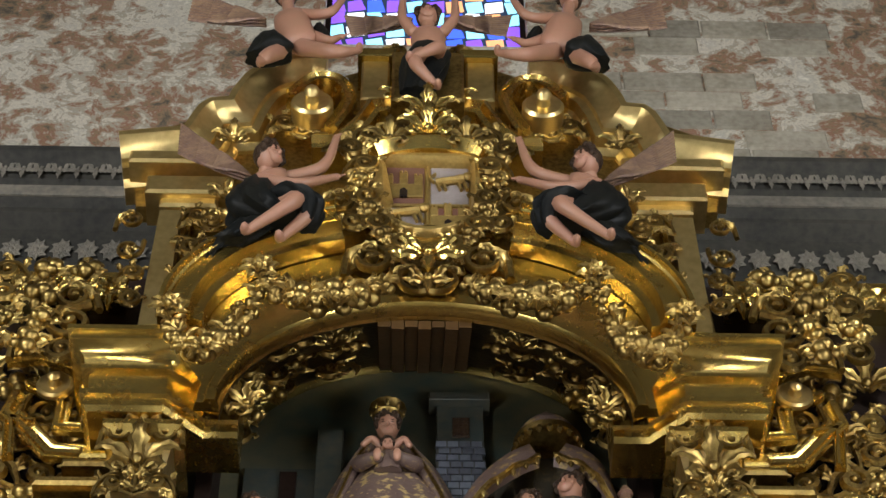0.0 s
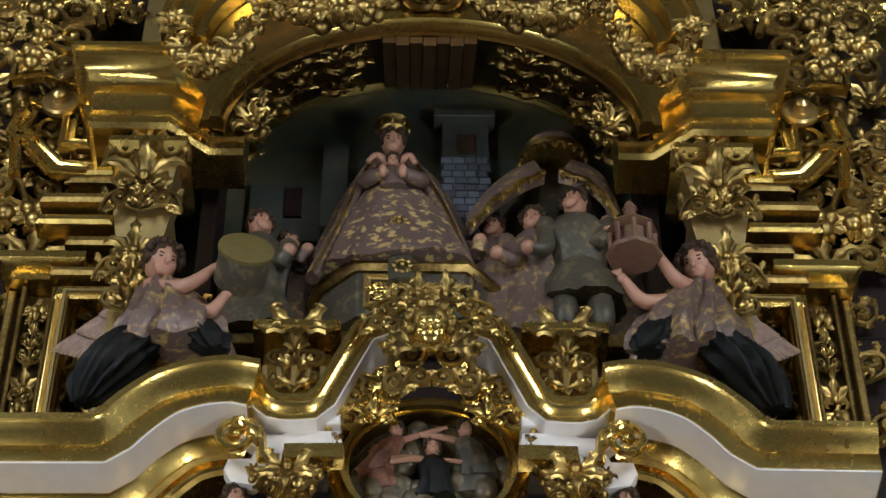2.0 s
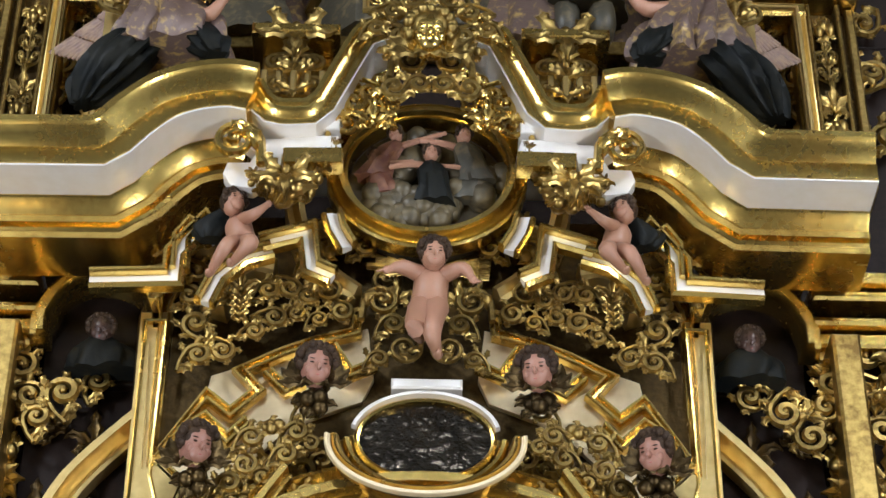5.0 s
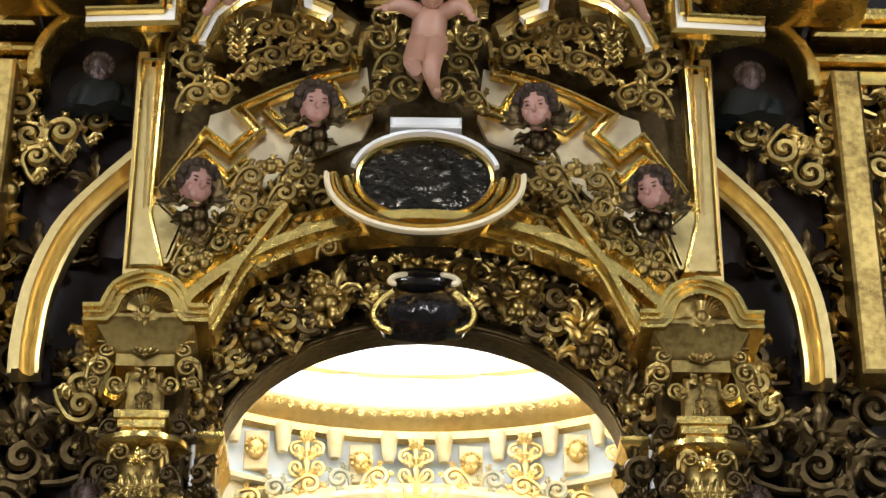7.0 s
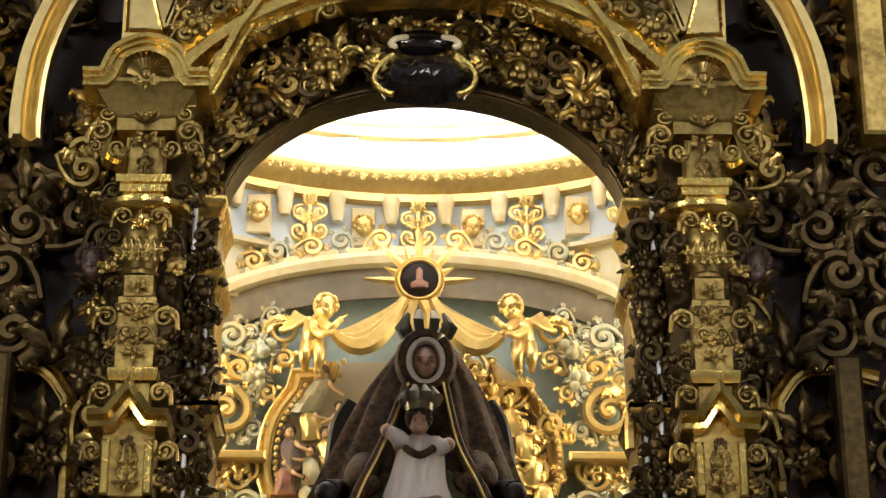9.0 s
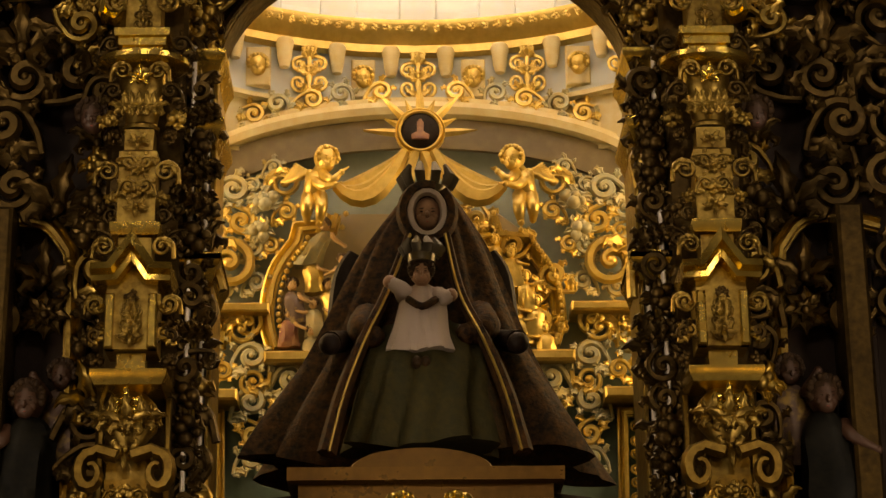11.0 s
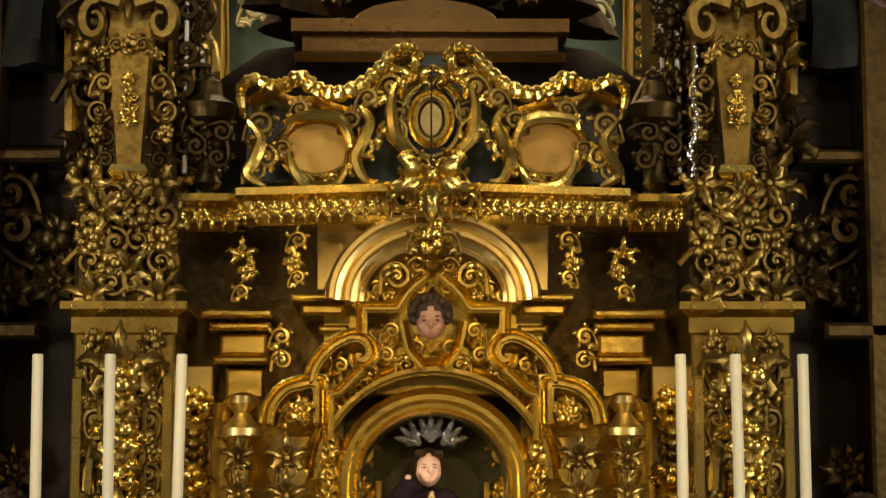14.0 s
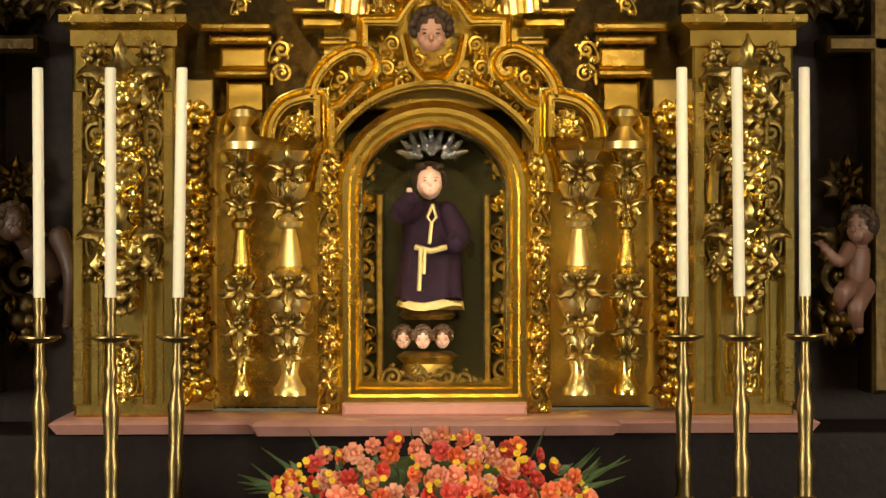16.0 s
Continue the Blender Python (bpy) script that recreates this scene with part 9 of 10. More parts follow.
# jamb mouldings, heads and lanterns at the chamber's sides
for s in (-1, 1):
    jm = thing("chamber_jamb", (s * 1.0, 9.1, 3.6), "gilded fluted jamb of the chamber opening", "jamb", "jambs of the chamber")
    for k in range(4):
        # every second flute is pale: light from the chamber painted in
        part("flute", Geo().box(*sorted((s * (CA * 1.03 - 0.03 + 0.03 * k), s * (CA * 1.03 - 0.01 + 0.03 * k))), 8.9 - 0.03 * k, 9.3, 3.6, CZ0 + 0.1, 0.006), PALE_LIT if k % 2 else GOLD_OLD, jm)
    for z in ((-1.043, 8.9, 6.191), (-1.054, 8.9, 5.856), (-1.037, 8.9, 5.213), (-1.084, 8.9, 5.218)):
        part("jamb_block", Geo().rail([(s * (CA + 0.12) - 0.12, 9.3), (s * (CA + 0.12) - 0.12, 8.85), (s * (CA + 0.12) + 0.12, 8.85), (s * (CA + 0.12) + 0.12, 9.3)], [(-0.05, 0), (0.04, 0), (0.04, -0.03), (0.02, -0.06), (0.0, -0.12), (-0.05, -0.12)], z[2]), GOLD, jm)
    hb = cherub_head(None, mx((-1.039, 9, 5.052), s), 0.1, wings=False, mats=[SHADEFLESH, HAIR, HAIR, LIPS], name="wooden_bust", face=(-s * 0.7, -0.6, 0))
    tagged(hb, "dark-haired carved head at the chamber jamb", "bust", "heads at the chamber jambs")
    sd = Geo()
    drape(sd, [mx((-1.066, 9.05, 5.003), s), mx((-1.075, 9.05, 4.925), s), mx((-1.106, 9.05, 4.852), s)], [0.06, 0.13, 0.15], [0.06, 0.08, 0.1], 5)
    statue("jamb_figure", sd, [SKIN, HAIR, CLOTH_GREY, LIPS], "robed shoulder of a figure at the chamber jamb", "statue", "figures at the chamber jambs")
    lt = thing("bracket_lantern", mx((-0.932, 8.8, 3.627), s), "dark gilded turned bracket lamp", "lamp", "lamps before the chamber")
    part("lamp_body", Geo().lathe([(0.03, 0), (0.06, 0.03), (0.035, 0.08), (0.05, 0.2), (0.03, 0.26), (0.1, 0.3), (0.12, 0.36), (0.06, 0.4), (0.05, 0.46), (0.02, 0.48)], mx((-0.931, 8.8, 3.52), s), 14), GOLD_DARK, lt)
    for k in range(4):
        orn("scroll", lt, mx(((-0.933, 8.78, 3.813)[0] + (k % 2 - 0.5) * 0.1, 8.76, (-0.933, 8.78, 3.813)[2] - 0.05 * k), s), 0.12, k * 50, "dark")
    trail(jm, [(s * (CA + 0.1), 3.7), (s * (CA + 0.06), CZ0)], 8.84, 0.18, "dark", ("scroll", "fruit", "pendant"), 0.8)


# ---- rocaille cresting over the tabernacle ----
roc = thing("rocaille_cresting", (-0.016, 8.6, 3.49), "gilded rocaille cresting with oval cartouches", "cresting")
RY = 8.62
outl = [(-0.772, 3.549), (-0.763, 3.867), (-0.67, 3.914), (-0.577, 3.877), (-0.483, 3.876), (-0.297, 3.838), (-0.179, 4.027), (-0.061, 4.086)]
OVALGOLD = material("brushed_gold_panel", (0.7, 0.42, 0.12), 0.45, 0.85, (0.5, 0.27, 0.07), 3, 12, 0.2)
SLATE = material("blue_grey_glass_panel", (0.08, 0.1, 0.1), 0.25, 0.3, (0.05, 0.06, 0.06), 4, 20, 0.1)
part("cresting_back", Geo().prism(both(outl), 8.74, 8.78), SLATE, roc)
if True:
    for s in (-1, 1):
        c = mx((-0.474, 8.6, 3.673), s)
        a_, h_ = 0.138, 0.108
        part("oval_panel", Geo().prism([(c[0] + x, c[2] + z) for x, z in arc(0, 0, a_, h_, 0, 345, 23)], 8.64, 8.74), OVALGOLD, roc, "plain brushed gold oval")
        part("oval_frame", Geo().mould([(c[0] + x, c[2] + z) for x, z in arc(0, 0, a_, h_, 360, 15, 23)], frame_prof(0.03, 0.04), 8.65, True), GOLD, roc)
c = (-0.008, 8.55, 3.781)
part("centre_oval", Geo().prism([(c[0] + x, c[2] + z) for x, z in arc(0, 0, 0.05, 0.075, 0, 345, 23)], 8.58, 8.74), GOLD_FLAT, roc)
for k, (a_, h_) in enumerate(((0.055, 0.08), (0.11, 0.14))):
    part("centre_frame", Geo().mould([(c[0] + x, c[2] + z) for x, z in arc(0, 0, a_, h_, 360, 12, 29)], frame_prof(0.04, 0.05), 8.6 + 0.03 * k, True), GOLD, roc)
part("centre_seam", Geo().box(c[0] - 0.003, c[0] + 0.003, 8.5, 8.6, c[2] - 0.2, c[2] + 0.2), WOOD_AND_SHADE, roc)
top = smooth_path(outl[1:], 4)
for s in (-1, 1):
    pth = top if s < 0 else flip_path(top)
    part("top_moulding", Geo().mould(pth, [(0.01, -0.03), (0.01, 0.05), (-0.015, 0.07), (-0.035, 0.05), (-0.05, -0.03)], 8.68), GOLD, roc)
    g = Geo()
    border = smooth_path([(-0.769, 8.6, 3.799), (-0.784, 8.6, 3.905), (-0.733, 8.58, 3.947), (-0.665, 8.6, 3.924), (-0.603, 8.6, 3.929), (-0.540, 8.58, 3.953), (-0.476, 8.6, 3.910), (-0.388, 8.6, 3.891), (-0.292, 8.6, 3.929), (-0.218, 8.58, 3.991), (-0.153, 8.56, 4.057), (-0.089, 8.56, 4.071), (-0.048, 8.56, 4.020)], 6)
    k_ = len(border)
    g.sweep([mx(p, s) for p in border], [(0.034 + 0.006 * math.sin(i * 2.1)) * (0.55 + 0.45 * math.sin(math.pi * i / k_)) for i in range(k_)], [0.03 + 0.008 * math.sin(i * 2.1) for i in range(k_)], n=8)
    part("shell_border", g, GOLD, roc)
    for c_scroll in ([(-0.291, 8.57, 3.829), (-0.256, 8.56, 3.769), (-0.285, 8.56, 3.688), (-0.313, 8.57, 3.615), (-0.278, 8.57, 3.532), (-0.226, 8.57, 3.523)], [(-0.748, 8.57, 3.770), (-0.697, 8.56, 3.699), (-0.719, 8.56, 3.617), (-0.750, 8.57, 3.550), (-0.677, 8.57, 3.503)], [(-0.153, 8.55, 3.919), (-0.171, 8.54, 3.824), (-0.157, 8.54, 3.707), (-0.102, 8.55, 3.644), (-0.057, 8.55, 3.593)], [(-0.587, 8.55, 3.732), (-0.564, 8.54, 3.772), (-0.473, 8.54, 3.786), (-0.381, 8.54, 3.772), (-0.345, 8.55, 3.721), (-0.331, 8.55, 3.658)], [(-0.581, 8.55, 3.644), (-0.562, 8.54, 3.568), (-0.516, 8.54, 3.508), (-0.457, 8.54, 3.494), (-0.389, 8.54, 3.508), (-0.353, 8.55, 3.570)]):
        c_ = smooth_path(c_scroll, 5)
        part("c_scroll", Geo().sweep([mx(p, s) for p in c_], [0.012 + 0.016 * math.sin(math.pi * i / (len(c_) - 1)) for i in range(len(c_))], 0.022, n=7), GOLD, roc)

pair("scroll", roc, (-0.709, 8.6, 3.752), 0.138, 0, "old", False)
pair("scroll", roc, (-0.685, 8.6, 3.636), 0.128, 90, "bright", False)
pair("volute", roc, (-0.719, 8.6, 3.567), 0.105, 0, "bright", False)
pair("volute", roc, (-0.513, 8.6, 3.506), 0.1, 0, "bright", False)
pair("volute", roc, (-0.411, 8.6, 3.517), 0.1, 0, "bright", False)
pair("scroll", roc, (-0.341, 8.6, 3.772), 0.106, 0, "old", False)
pair("scroll", roc, (-0.296, 8.6, 3.654), 0.138, 0, "bright", False)
pair("scroll", roc, (-0.272, 8.6, 3.865), 0.106, 0, "old", False)
pair("scroll", roc, (-0.179, 8.6, 3.911), 0.139, 0, "bright", False)
pair("volute", roc, (-0.157, 8.6, 3.723), 0.138, 0, "bright", False)
pair("palmette", roc, (-0.074, 8.6, 4.004), 0.139, 0, "bright", False)
pair("scroll", roc, (-0.134, 8.6, 3.816), 0.106, 90, "old", False)
pair("scroll", roc, (-0.056, 8.6, 3.582), 0.115, 0, "bright", False)
pair("scroll", roc, (-0.548, 8.6, 3.821), 0.092, 0, "old", False)
pair("fruit", roc, (-0.571, 8.6, 3.774), 0.083, 60, "bright", False)
pair("scroll", roc, (-0.616, 8.6, 3.658), 0.092, 0, "old", False)
pair("fruit", roc, (-0.319, 8.6, 3.585), 0.092, 0, "bright", False)
pair("volute", roc, (-0.119, 8.45, 3.431), 0.135, 0, "bright", False)
pair("palmette", roc, (-0.051, 8.45, 3.477), 0.112, 0, "bright", False)
pair("scroll", roc, (-0.062, 8.45, 3.261), 0.103, 0, "old", False)
pair("scroll", roc, (-0.096, 8.45, 3.511), 0.103, 0, "bright", False)
orn("palmette", roc, (-0.007, 8.4, 3.424), 0.26, 180, "bright")
orn("fruit", roc, (-0.006, 8.42, 3.28), 0.16, 0, "bright")
# leaf fringe of the gallery cornice
for i in range(44):
    x = -1.05 + 2.1 * i / 43
    y = float(np.interp(abs(x), (0.2, 0.45, 0.75, 0.8, 1.05), (8.5, 8.55, 8.6, 8.75, 8.75)))
    orn("palmette", low, (x, y - 0.04, LZ1 - 0.12), (0.062, 0.06, 0.08), 180, "bright")
    orn("fruit", low, (x, y - 0.02, LZ1 - 0.07), (0.05, 0.04, 0.04), 25 * i, "bright")

# ---- lower stage columns ----
for s in (-1, 1):
    xc = s * 0.5 * (abs(-1.259) + abs(1.191))
    zt2 = 3.024
    for x0, x1 in ((-0.2, -0.155), (0.155, 0.2), (-0.1, -0.075), (0.075, 0.1)):
        part("column_fillet", Geo().box(xc + x0, xc + x1, 8.46, 8.5, LZ0 + 0.05, zt2 - 0.3, 0.006), GOLD, low)
    for k in range(9):
        z = zt2 - 0.2 - k * 0.105
        orn(("palmette", "fruit", "pendant", "fruit", "volute", "pendant")[k % 6], low, (xc, 8.47, z), 0.25, 0, "bright" if k % 2 else "old")
        for q in (-1, 1):
            orn("scroll" if k % 2 else "fruit", low, (xc + q * 0.11, 8.49, z + 0.04), 0.12, q * 30, "old", q > 0)
    part("foot_panel", Geo().mould([(xc - 0.09, LZ0 + 0.07), (xc + 0.09, LZ0 + 0.07), (xc + 0.09, LZ0 + 0.31), (xc - 0.09, LZ0 + 0.31)], frame_prof(0.025, 0.03), 8.5, True), GOLD, low)
    orn("candelabrum", low, (xc, 8.48, LZ0 + 0.19), (0.13, 0.1, 0.2), 0, "bright")
    for k in range(5):
        for q in (-0.14, -0.05, 0.05, 0.14):
            orn(("fruit", "scroll", "palmette", "volute")[(k + int(q * 100)) % 4], low, (xc + q, 8.5, zt2 + 0.07 + k * 0.09), 0.15, k * 40, "old", q > 0)
    # pilaster steps and small columns beside the tabernacle
    for (a, b, c_, d_, pr) in (((-0.944, 3.017) + (-0.649, 2.979) + (0.3,)), ((-0.908, 2.967) + (-0.659, 2.933) + (0.25,)), ((-0.87, 2.922) + (-0.677, 2.835) + (0.2,)), ((-0.893, 2.831) + (-0.666, 2.797) + (0.24,)), ((-0.847, 2.786) + (-0.689, 2.66) + (0.16,))):
        x0, x1 = sorted((-s * a, -s * c_))
        part("stepped_cap", Geo().box(x0, x1, 9.0 - pr - 0.05, 9.0, d_, b, 0.012), GOLD, low)
    ar = smooth_path([(-0.866, 2.567), (-0.843, 2.646), (-0.764, 2.68), (-0.692, 2.646), (-0.674, 2.578)], 4)
    part("small_arch", Geo().mould([(-s * x, z) for x, z in ar], rev([(0, -0.1), (0, 0.06), (-0.02, 0.08), (-0.05, 0.06), (-0.055, -0.1)], -s), 8.72), GOLD, low)
    part("urn", Geo().lathe([(0.085, 0), (0.085, 0.03), (0.05, 0.06), (0.03, 0.09), (0.06, 0.13), (0.045, 0.16)], mx((-0.766, 8.62, 2.5), s), 12), GOLD_FLAT, low)
    for px, wd, yy in ((0.0, 1.0, 8.6), (1.0, 1.25, 8.52)):
        p = mx((-0.771, 8.6, 1.516), s) if px == 0 else mx((-0.574, 8.52, 1.521), s)
        col = thing("turned_column", p, "small turned gilded column with carved foot", "column", "small columns beside the tabernacle")
        hgt = 2.488 - p[2]
        w = 0.058 * wd
        k_ = wd * 0.85
        shaft = part("column_shaft", Geo().lathe([(a * k_, z * hgt / 1.0) for a, z in ((0.06, 0), (0.06, 0.03), (0.045, 0.05), (0.03, 0.09), (0.045, 0.18), (0.065, 0.27), (0.05, 0.31), (0.078, 0.36), (0.082, 0.41), (0.05, 0.45), (0.075, 0.465), (0.078, 0.495), (0.04, 0.515), (0.05, 0.53), (0.048, 0.54), (0.024, 0.68), (0.045, 0.69), (0.05, 0.71), (0.03, 0.73), (0.042, 0.78), (0.075, 0.85), (0.078, 0.87), (0.05, 0.885), (0.05, 0.93), (0.07, 0.98), (0.08, 1.0))], p, 14), GOLD_FLAT if px else GOLD, col)
        for kz, kd, ks, turn in ((0.14, "palmette", 0.1, 180), (0.24, "palmette", 0.13, 180), (0.3, "fruit", 0.09, 0), (0.39, "palmette", 0.15, 180), (0.48, "fruit", 0.07, 0), (0.81, "palmette", 0.12, 0), (0.86, "volute", 0.08, 0), (0.96, "palmette", 0.12, 0)):
            orn(kd, shaft, (p[0], p[1] - 0.055 * k_, p[2] + kz * hgt), ks * k_, turn, "old")
    strip = thing("carved_strip", mx((-0.966, 8.75, 1.506), s), "gilded strip of leaf pendants and fruit", "carving", "carved strips of the lower stage")
    part("strip_board", Geo().box(*sorted((-s * -1.03, -s * -0.901)), 8.8, 8.95, LZ0, 2.797), GOLD_FLAT, strip)
    for k in range(9):
        orn(("fruit", "pendant", "fruit", "pendant")[k % 4], strip, (mx((-0.967, 8.78, 2.657), s)[0], 8.77, LZ0 + 0.1 + k * 0.135), 0.19, 0, "old" if k % 2 else "bright", s > 0)
    strip2 = thing("carved_strip", mx((-0.423, 8.6, 1.47), s), "narrow gilded strip of scrolls beside the glass door", "carving", "carved strips of the lower stage")
    part("strip_board", Geo().box(*sorted((-s * -0.467, -s * -0.374)), 8.62, 8.95, LZ0, 2.499, 0.006), GOLD, strip2)
    for k in range(9):
        orn(("scroll", "candelabrum", "fruit")[k % 3], strip2, (mx((-0.419, 8.6, 2.193), s)[0], 8.61, LZ0 + 0.07 + k * 0.118), (0.1, 0.1, 0.13), 0, "bright", s > 0)

# ---- tabernacle ----
tab = thing("tabernacle", (0.0, 8.6, LZ0), "gilded arched tabernacle with a glazed front", "tabernacle")
tx = abs(-0.366)
tz0, tz1, tzc = LZ0 + 0.05, 2.665, 2.327
door = [(-tx, tz0), (tx, tz0)] + arc(0, tzc, tx, tz1 - tzc, 0, 180, 20)
part("door_frame", Geo().mould(door, [(-0.03, -0.3), (-0.03, 0.06), (0, 0.09), (0.02, 0.09), (0.03, 0.05), (0.05, 0.05), (0.06, 0.07), (0.075, 0.05), (0.08, -0.3)], 8.66, True), GOLD, tab)
arco = arc(0, tzc, tx + 0.08, tz1 - tzc + 0.08, 180, 0, 20)
part("arch_moulding", Geo().mould(arco, frame_prof(0.07, 0.1), 8.66), GOLD, tab)
part("sill", Geo().box(-tx, tx, 8.5, 8.75, LZ0, LZ0 + 0.05, 0.01), MARBLE, tab)
TABIN = material("tabernacle_lining", (0.05, 0.048, 0.018), 0.28, 0.5, (0.02, 0.022, 0.012), 3, 16, 0.2)
part("lining", Geo().box(-tx, tx, 8.925, 8.944, tz0, tz1), TABIN, tab)
glassm = bpy.data.materials.new("clear_glass")
glassm.use_nodes = True
_b = glassm.node_tree.nodes["Principled BSDF"]
_b.inputs["Transmission Weight"].default_value, _b.inputs["Roughness"].default_value, _b.inputs["IOR"].default_value = 1.0, 0.02, 1.25
pane = part("glass_pane", Geo().prism(door, 8.665, 8.67, 0.001), glassm, tab, "clear glass")
pane.visible_shadow = False
for s in (-1, 1):
    for k in range(7):
        put("inner_carving", ORN[("scroll", "candelabrum", "fruit")[k % 3], "bright" if k % 2 else "old", 0], tab, (s * (tx - 0.07), 8.91, tz0 + 0.1 + k * 0.14), 0.13, 0, flip=s > 0)
    part("inner_post", Geo().box(*sorted((s * (tx - 0.16), s * (tx - 0.13))), 8.86, 8.925, tz0, tzc), GOLD_OLD, tab)
# pediment
ped_o = arc(0, 3.041, abs(-0.41), 3.382 - 3.041, 180, 0, 20)
part("pediment_board", Geo().prism([(-0.45, tz1), (0.45, tz1)] + arc(0, 3.052, 0.45, 3.374 - 3.052, 0, 180, 16), 8.7, 8.9), GOLD, tab)
part("pediment_arch", Geo().mould(ped_o, [(0.02, -0.3), (0.02, 0.1), (0.005, 0.13), (-0.012, 0.13), (-0.018, 0.09), (-0.05, 0.075), (-0.056, 0.1), (-0.072, 0.1), (-0.08, 0.06), (-0.11, 0.05), (-0.115, 0.065), (-0.13, 0.06), (-0.14, -0.1)], 8.6), GOLD_FLAT, tab)
for s in (-1, 1):
    for (a, b, c_, d_, pr) in (((-0.567, 3.063) + (-0.349, 3.036) + (0.42,)), ((-0.533, 3.029) + (-0.358, 2.984) + (0.36,)), ((-0.466, 2.95) + (-0.342, 2.916) + (0.3,)), ((-0.454, 2.909) + (-0.352, 2.747) + (0.22,)), ((-0.461, 3.338) + (-0.38, 3.086) + (0.12,))):
        x0, x1 = sorted((-s * a, -s * c_))
        part("pediment_block", Geo().box(x0, x1, 8.95 - pr, 8.95, d_, b, 0.012), GOLD, tab)
    m1 = smooth_path([(-0.497, 2.702), (-0.473, 2.781), (-0.409, 2.855), (-0.326, 2.896), (-0.263, 2.878), (-0.240, 2.826), (-0.267, 2.784), (-0.307, 2.792), (-0.312, 2.822)], 5)
    m2 = smooth_path([(-0.664, 2.545), (-0.646, 2.624), (-0.587, 2.689), (-0.497, 2.716)], 5) + [(-0.448, 2.711), (-0.447, 2.546)]
    m3 = [(-0.418, 2.479), (-0.419, 2.662), (-0.374, 2.676), (-0.285, 2.765)]
    m4 = [(-0.286, 2.901), (-0.286, 3.009), (-0.151, 3.009)] + smooth_path([(-0.142, 3.018), (-0.102, 3.077), (-0.034, 3.136)], 4)
    m5 = [(-0.120, 2.951), (-0.097, 2.838), (-0.043, 2.770)]
    for m_, w in ((m1, 0.055), (m2, 0.06), (m3, 0.045), (m4, 0.045), (m5, 0.035)):
        part("scrolled_moulding", Geo().mould(m_ if s < 0 else flip_path(m_), [(u - w / 2, d if d > 0 else -0.2) for u, d in frame_prof(w, 0.07)], 8.56), GOLD, tab)
    orn("rosette", tab, mx((-0.526, 8.5, 2.599), s), 0.12, 0, "bright")
    orn("volute", tab, mx((-0.147, 8.48, 3.120), s), 0.13, 0, "bright", s > 0)
    part("spandrel_panel", Geo().prism([(-s * x, z) for x, z in [(-0.476, 3.367), (-0.271, 3.368), (-0.387, 3.238), (-0.437, 3.102), (-0.474, 3.101)]], 8.76, 8.86, 0.006), GOLD_FLAT, tab)
hb = cherub_head(None, (-0.013, 8.4, 2.952), 0.085, wings=False, face=(0, -0.9, -0.3))
hb.name = "cherub_head"
tagged(hb, "painted cherub head with dark cap of hair over the tabernacle", "cherub head")

pair("volute", tab, (-0.152, 8.6, 3.132), 0.128, 0, "bright", False)
pair("scroll", tab, (-0.232, 8.6, 3.086), 0.089, 0, "bright", False)
pair("scroll", tab, (-0.289, 8.6, 3.052), 0.084, 0, "bright", False)
pair("scroll", tab, (-0.174, 8.6, 2.915), 0.089, 0, "bright", False)
pair("scroll", tab, (-0.197, 8.6, 2.824), 0.084, 40, "bright", False)
pair("volute", tab, (-0.106, 8.6, 2.778), 0.095, 0, "bright", False)
pair("scroll", tab, (-0.378, 8.6, 2.778), 0.084, 0, "bright", False)
pair("candelabrum", tab, (-0.513, 8.6, 2.596), 0.088, 0, "bright", False)
pair("scroll", tab, (-0.58, 8.6, 2.573), 0.088, 0, "bright", False)
pair("scroll", tab, (-0.4, 8.6, 2.596), 0.077, 0, "bright", False)
pair("scroll", tab, (-0.073, 8.6, 3.178), 0.096, 0, "bright", False)
pair("scroll", tab, (-0.072, 8.6, 2.847), 0.084, 0, "bright", False)
pair("scroll", tab, (-0.061, 8.6, 3.087), 0.077, 0, "bright", False)
pair("scroll", tab, (-0.287, 8.6, 2.732), 0.068, 0, "bright", False)
pair("scroll", tab, (-0.332, 8.6, 2.664), 0.068, 0, "bright", False)
pair("fruit", tab, (-0.242, 8.6, 2.767), 0.068, 0, "bright", False)
pair("fruit", tab, (-0.175, 8.6, 3.052), 0.068, 0, "bright", False)
pair("scroll", tab, (-0.617, 8.6, 2.891), 0.095, 0, "bright", False)
pair("volute", tab, (-0.605, 8.6, 2.8), 0.088, 0, "bright", False)
pair("scroll", tab, (-0.552, 8.6, 3.281), 0.096, 0, "bright", False)
pair("fruit", tab, (-0.562, 8.6, 3.2), 0.096, 0, "bright", False)
pair("scroll", tab, (-0.551, 8.6, 3.131), 0.077, 0, "bright", False)
pair("palmette", tab, (-0.768, 8.6, 3.257), 0.096, 0, "bright", False)
pair("fruit", tab, (-0.744, 8.6, 3.165), 0.096, 0, "bright", False)
pair("scroll", tab, (-0.777, 8.6, 3.073), 0.077, 0, "bright", False)

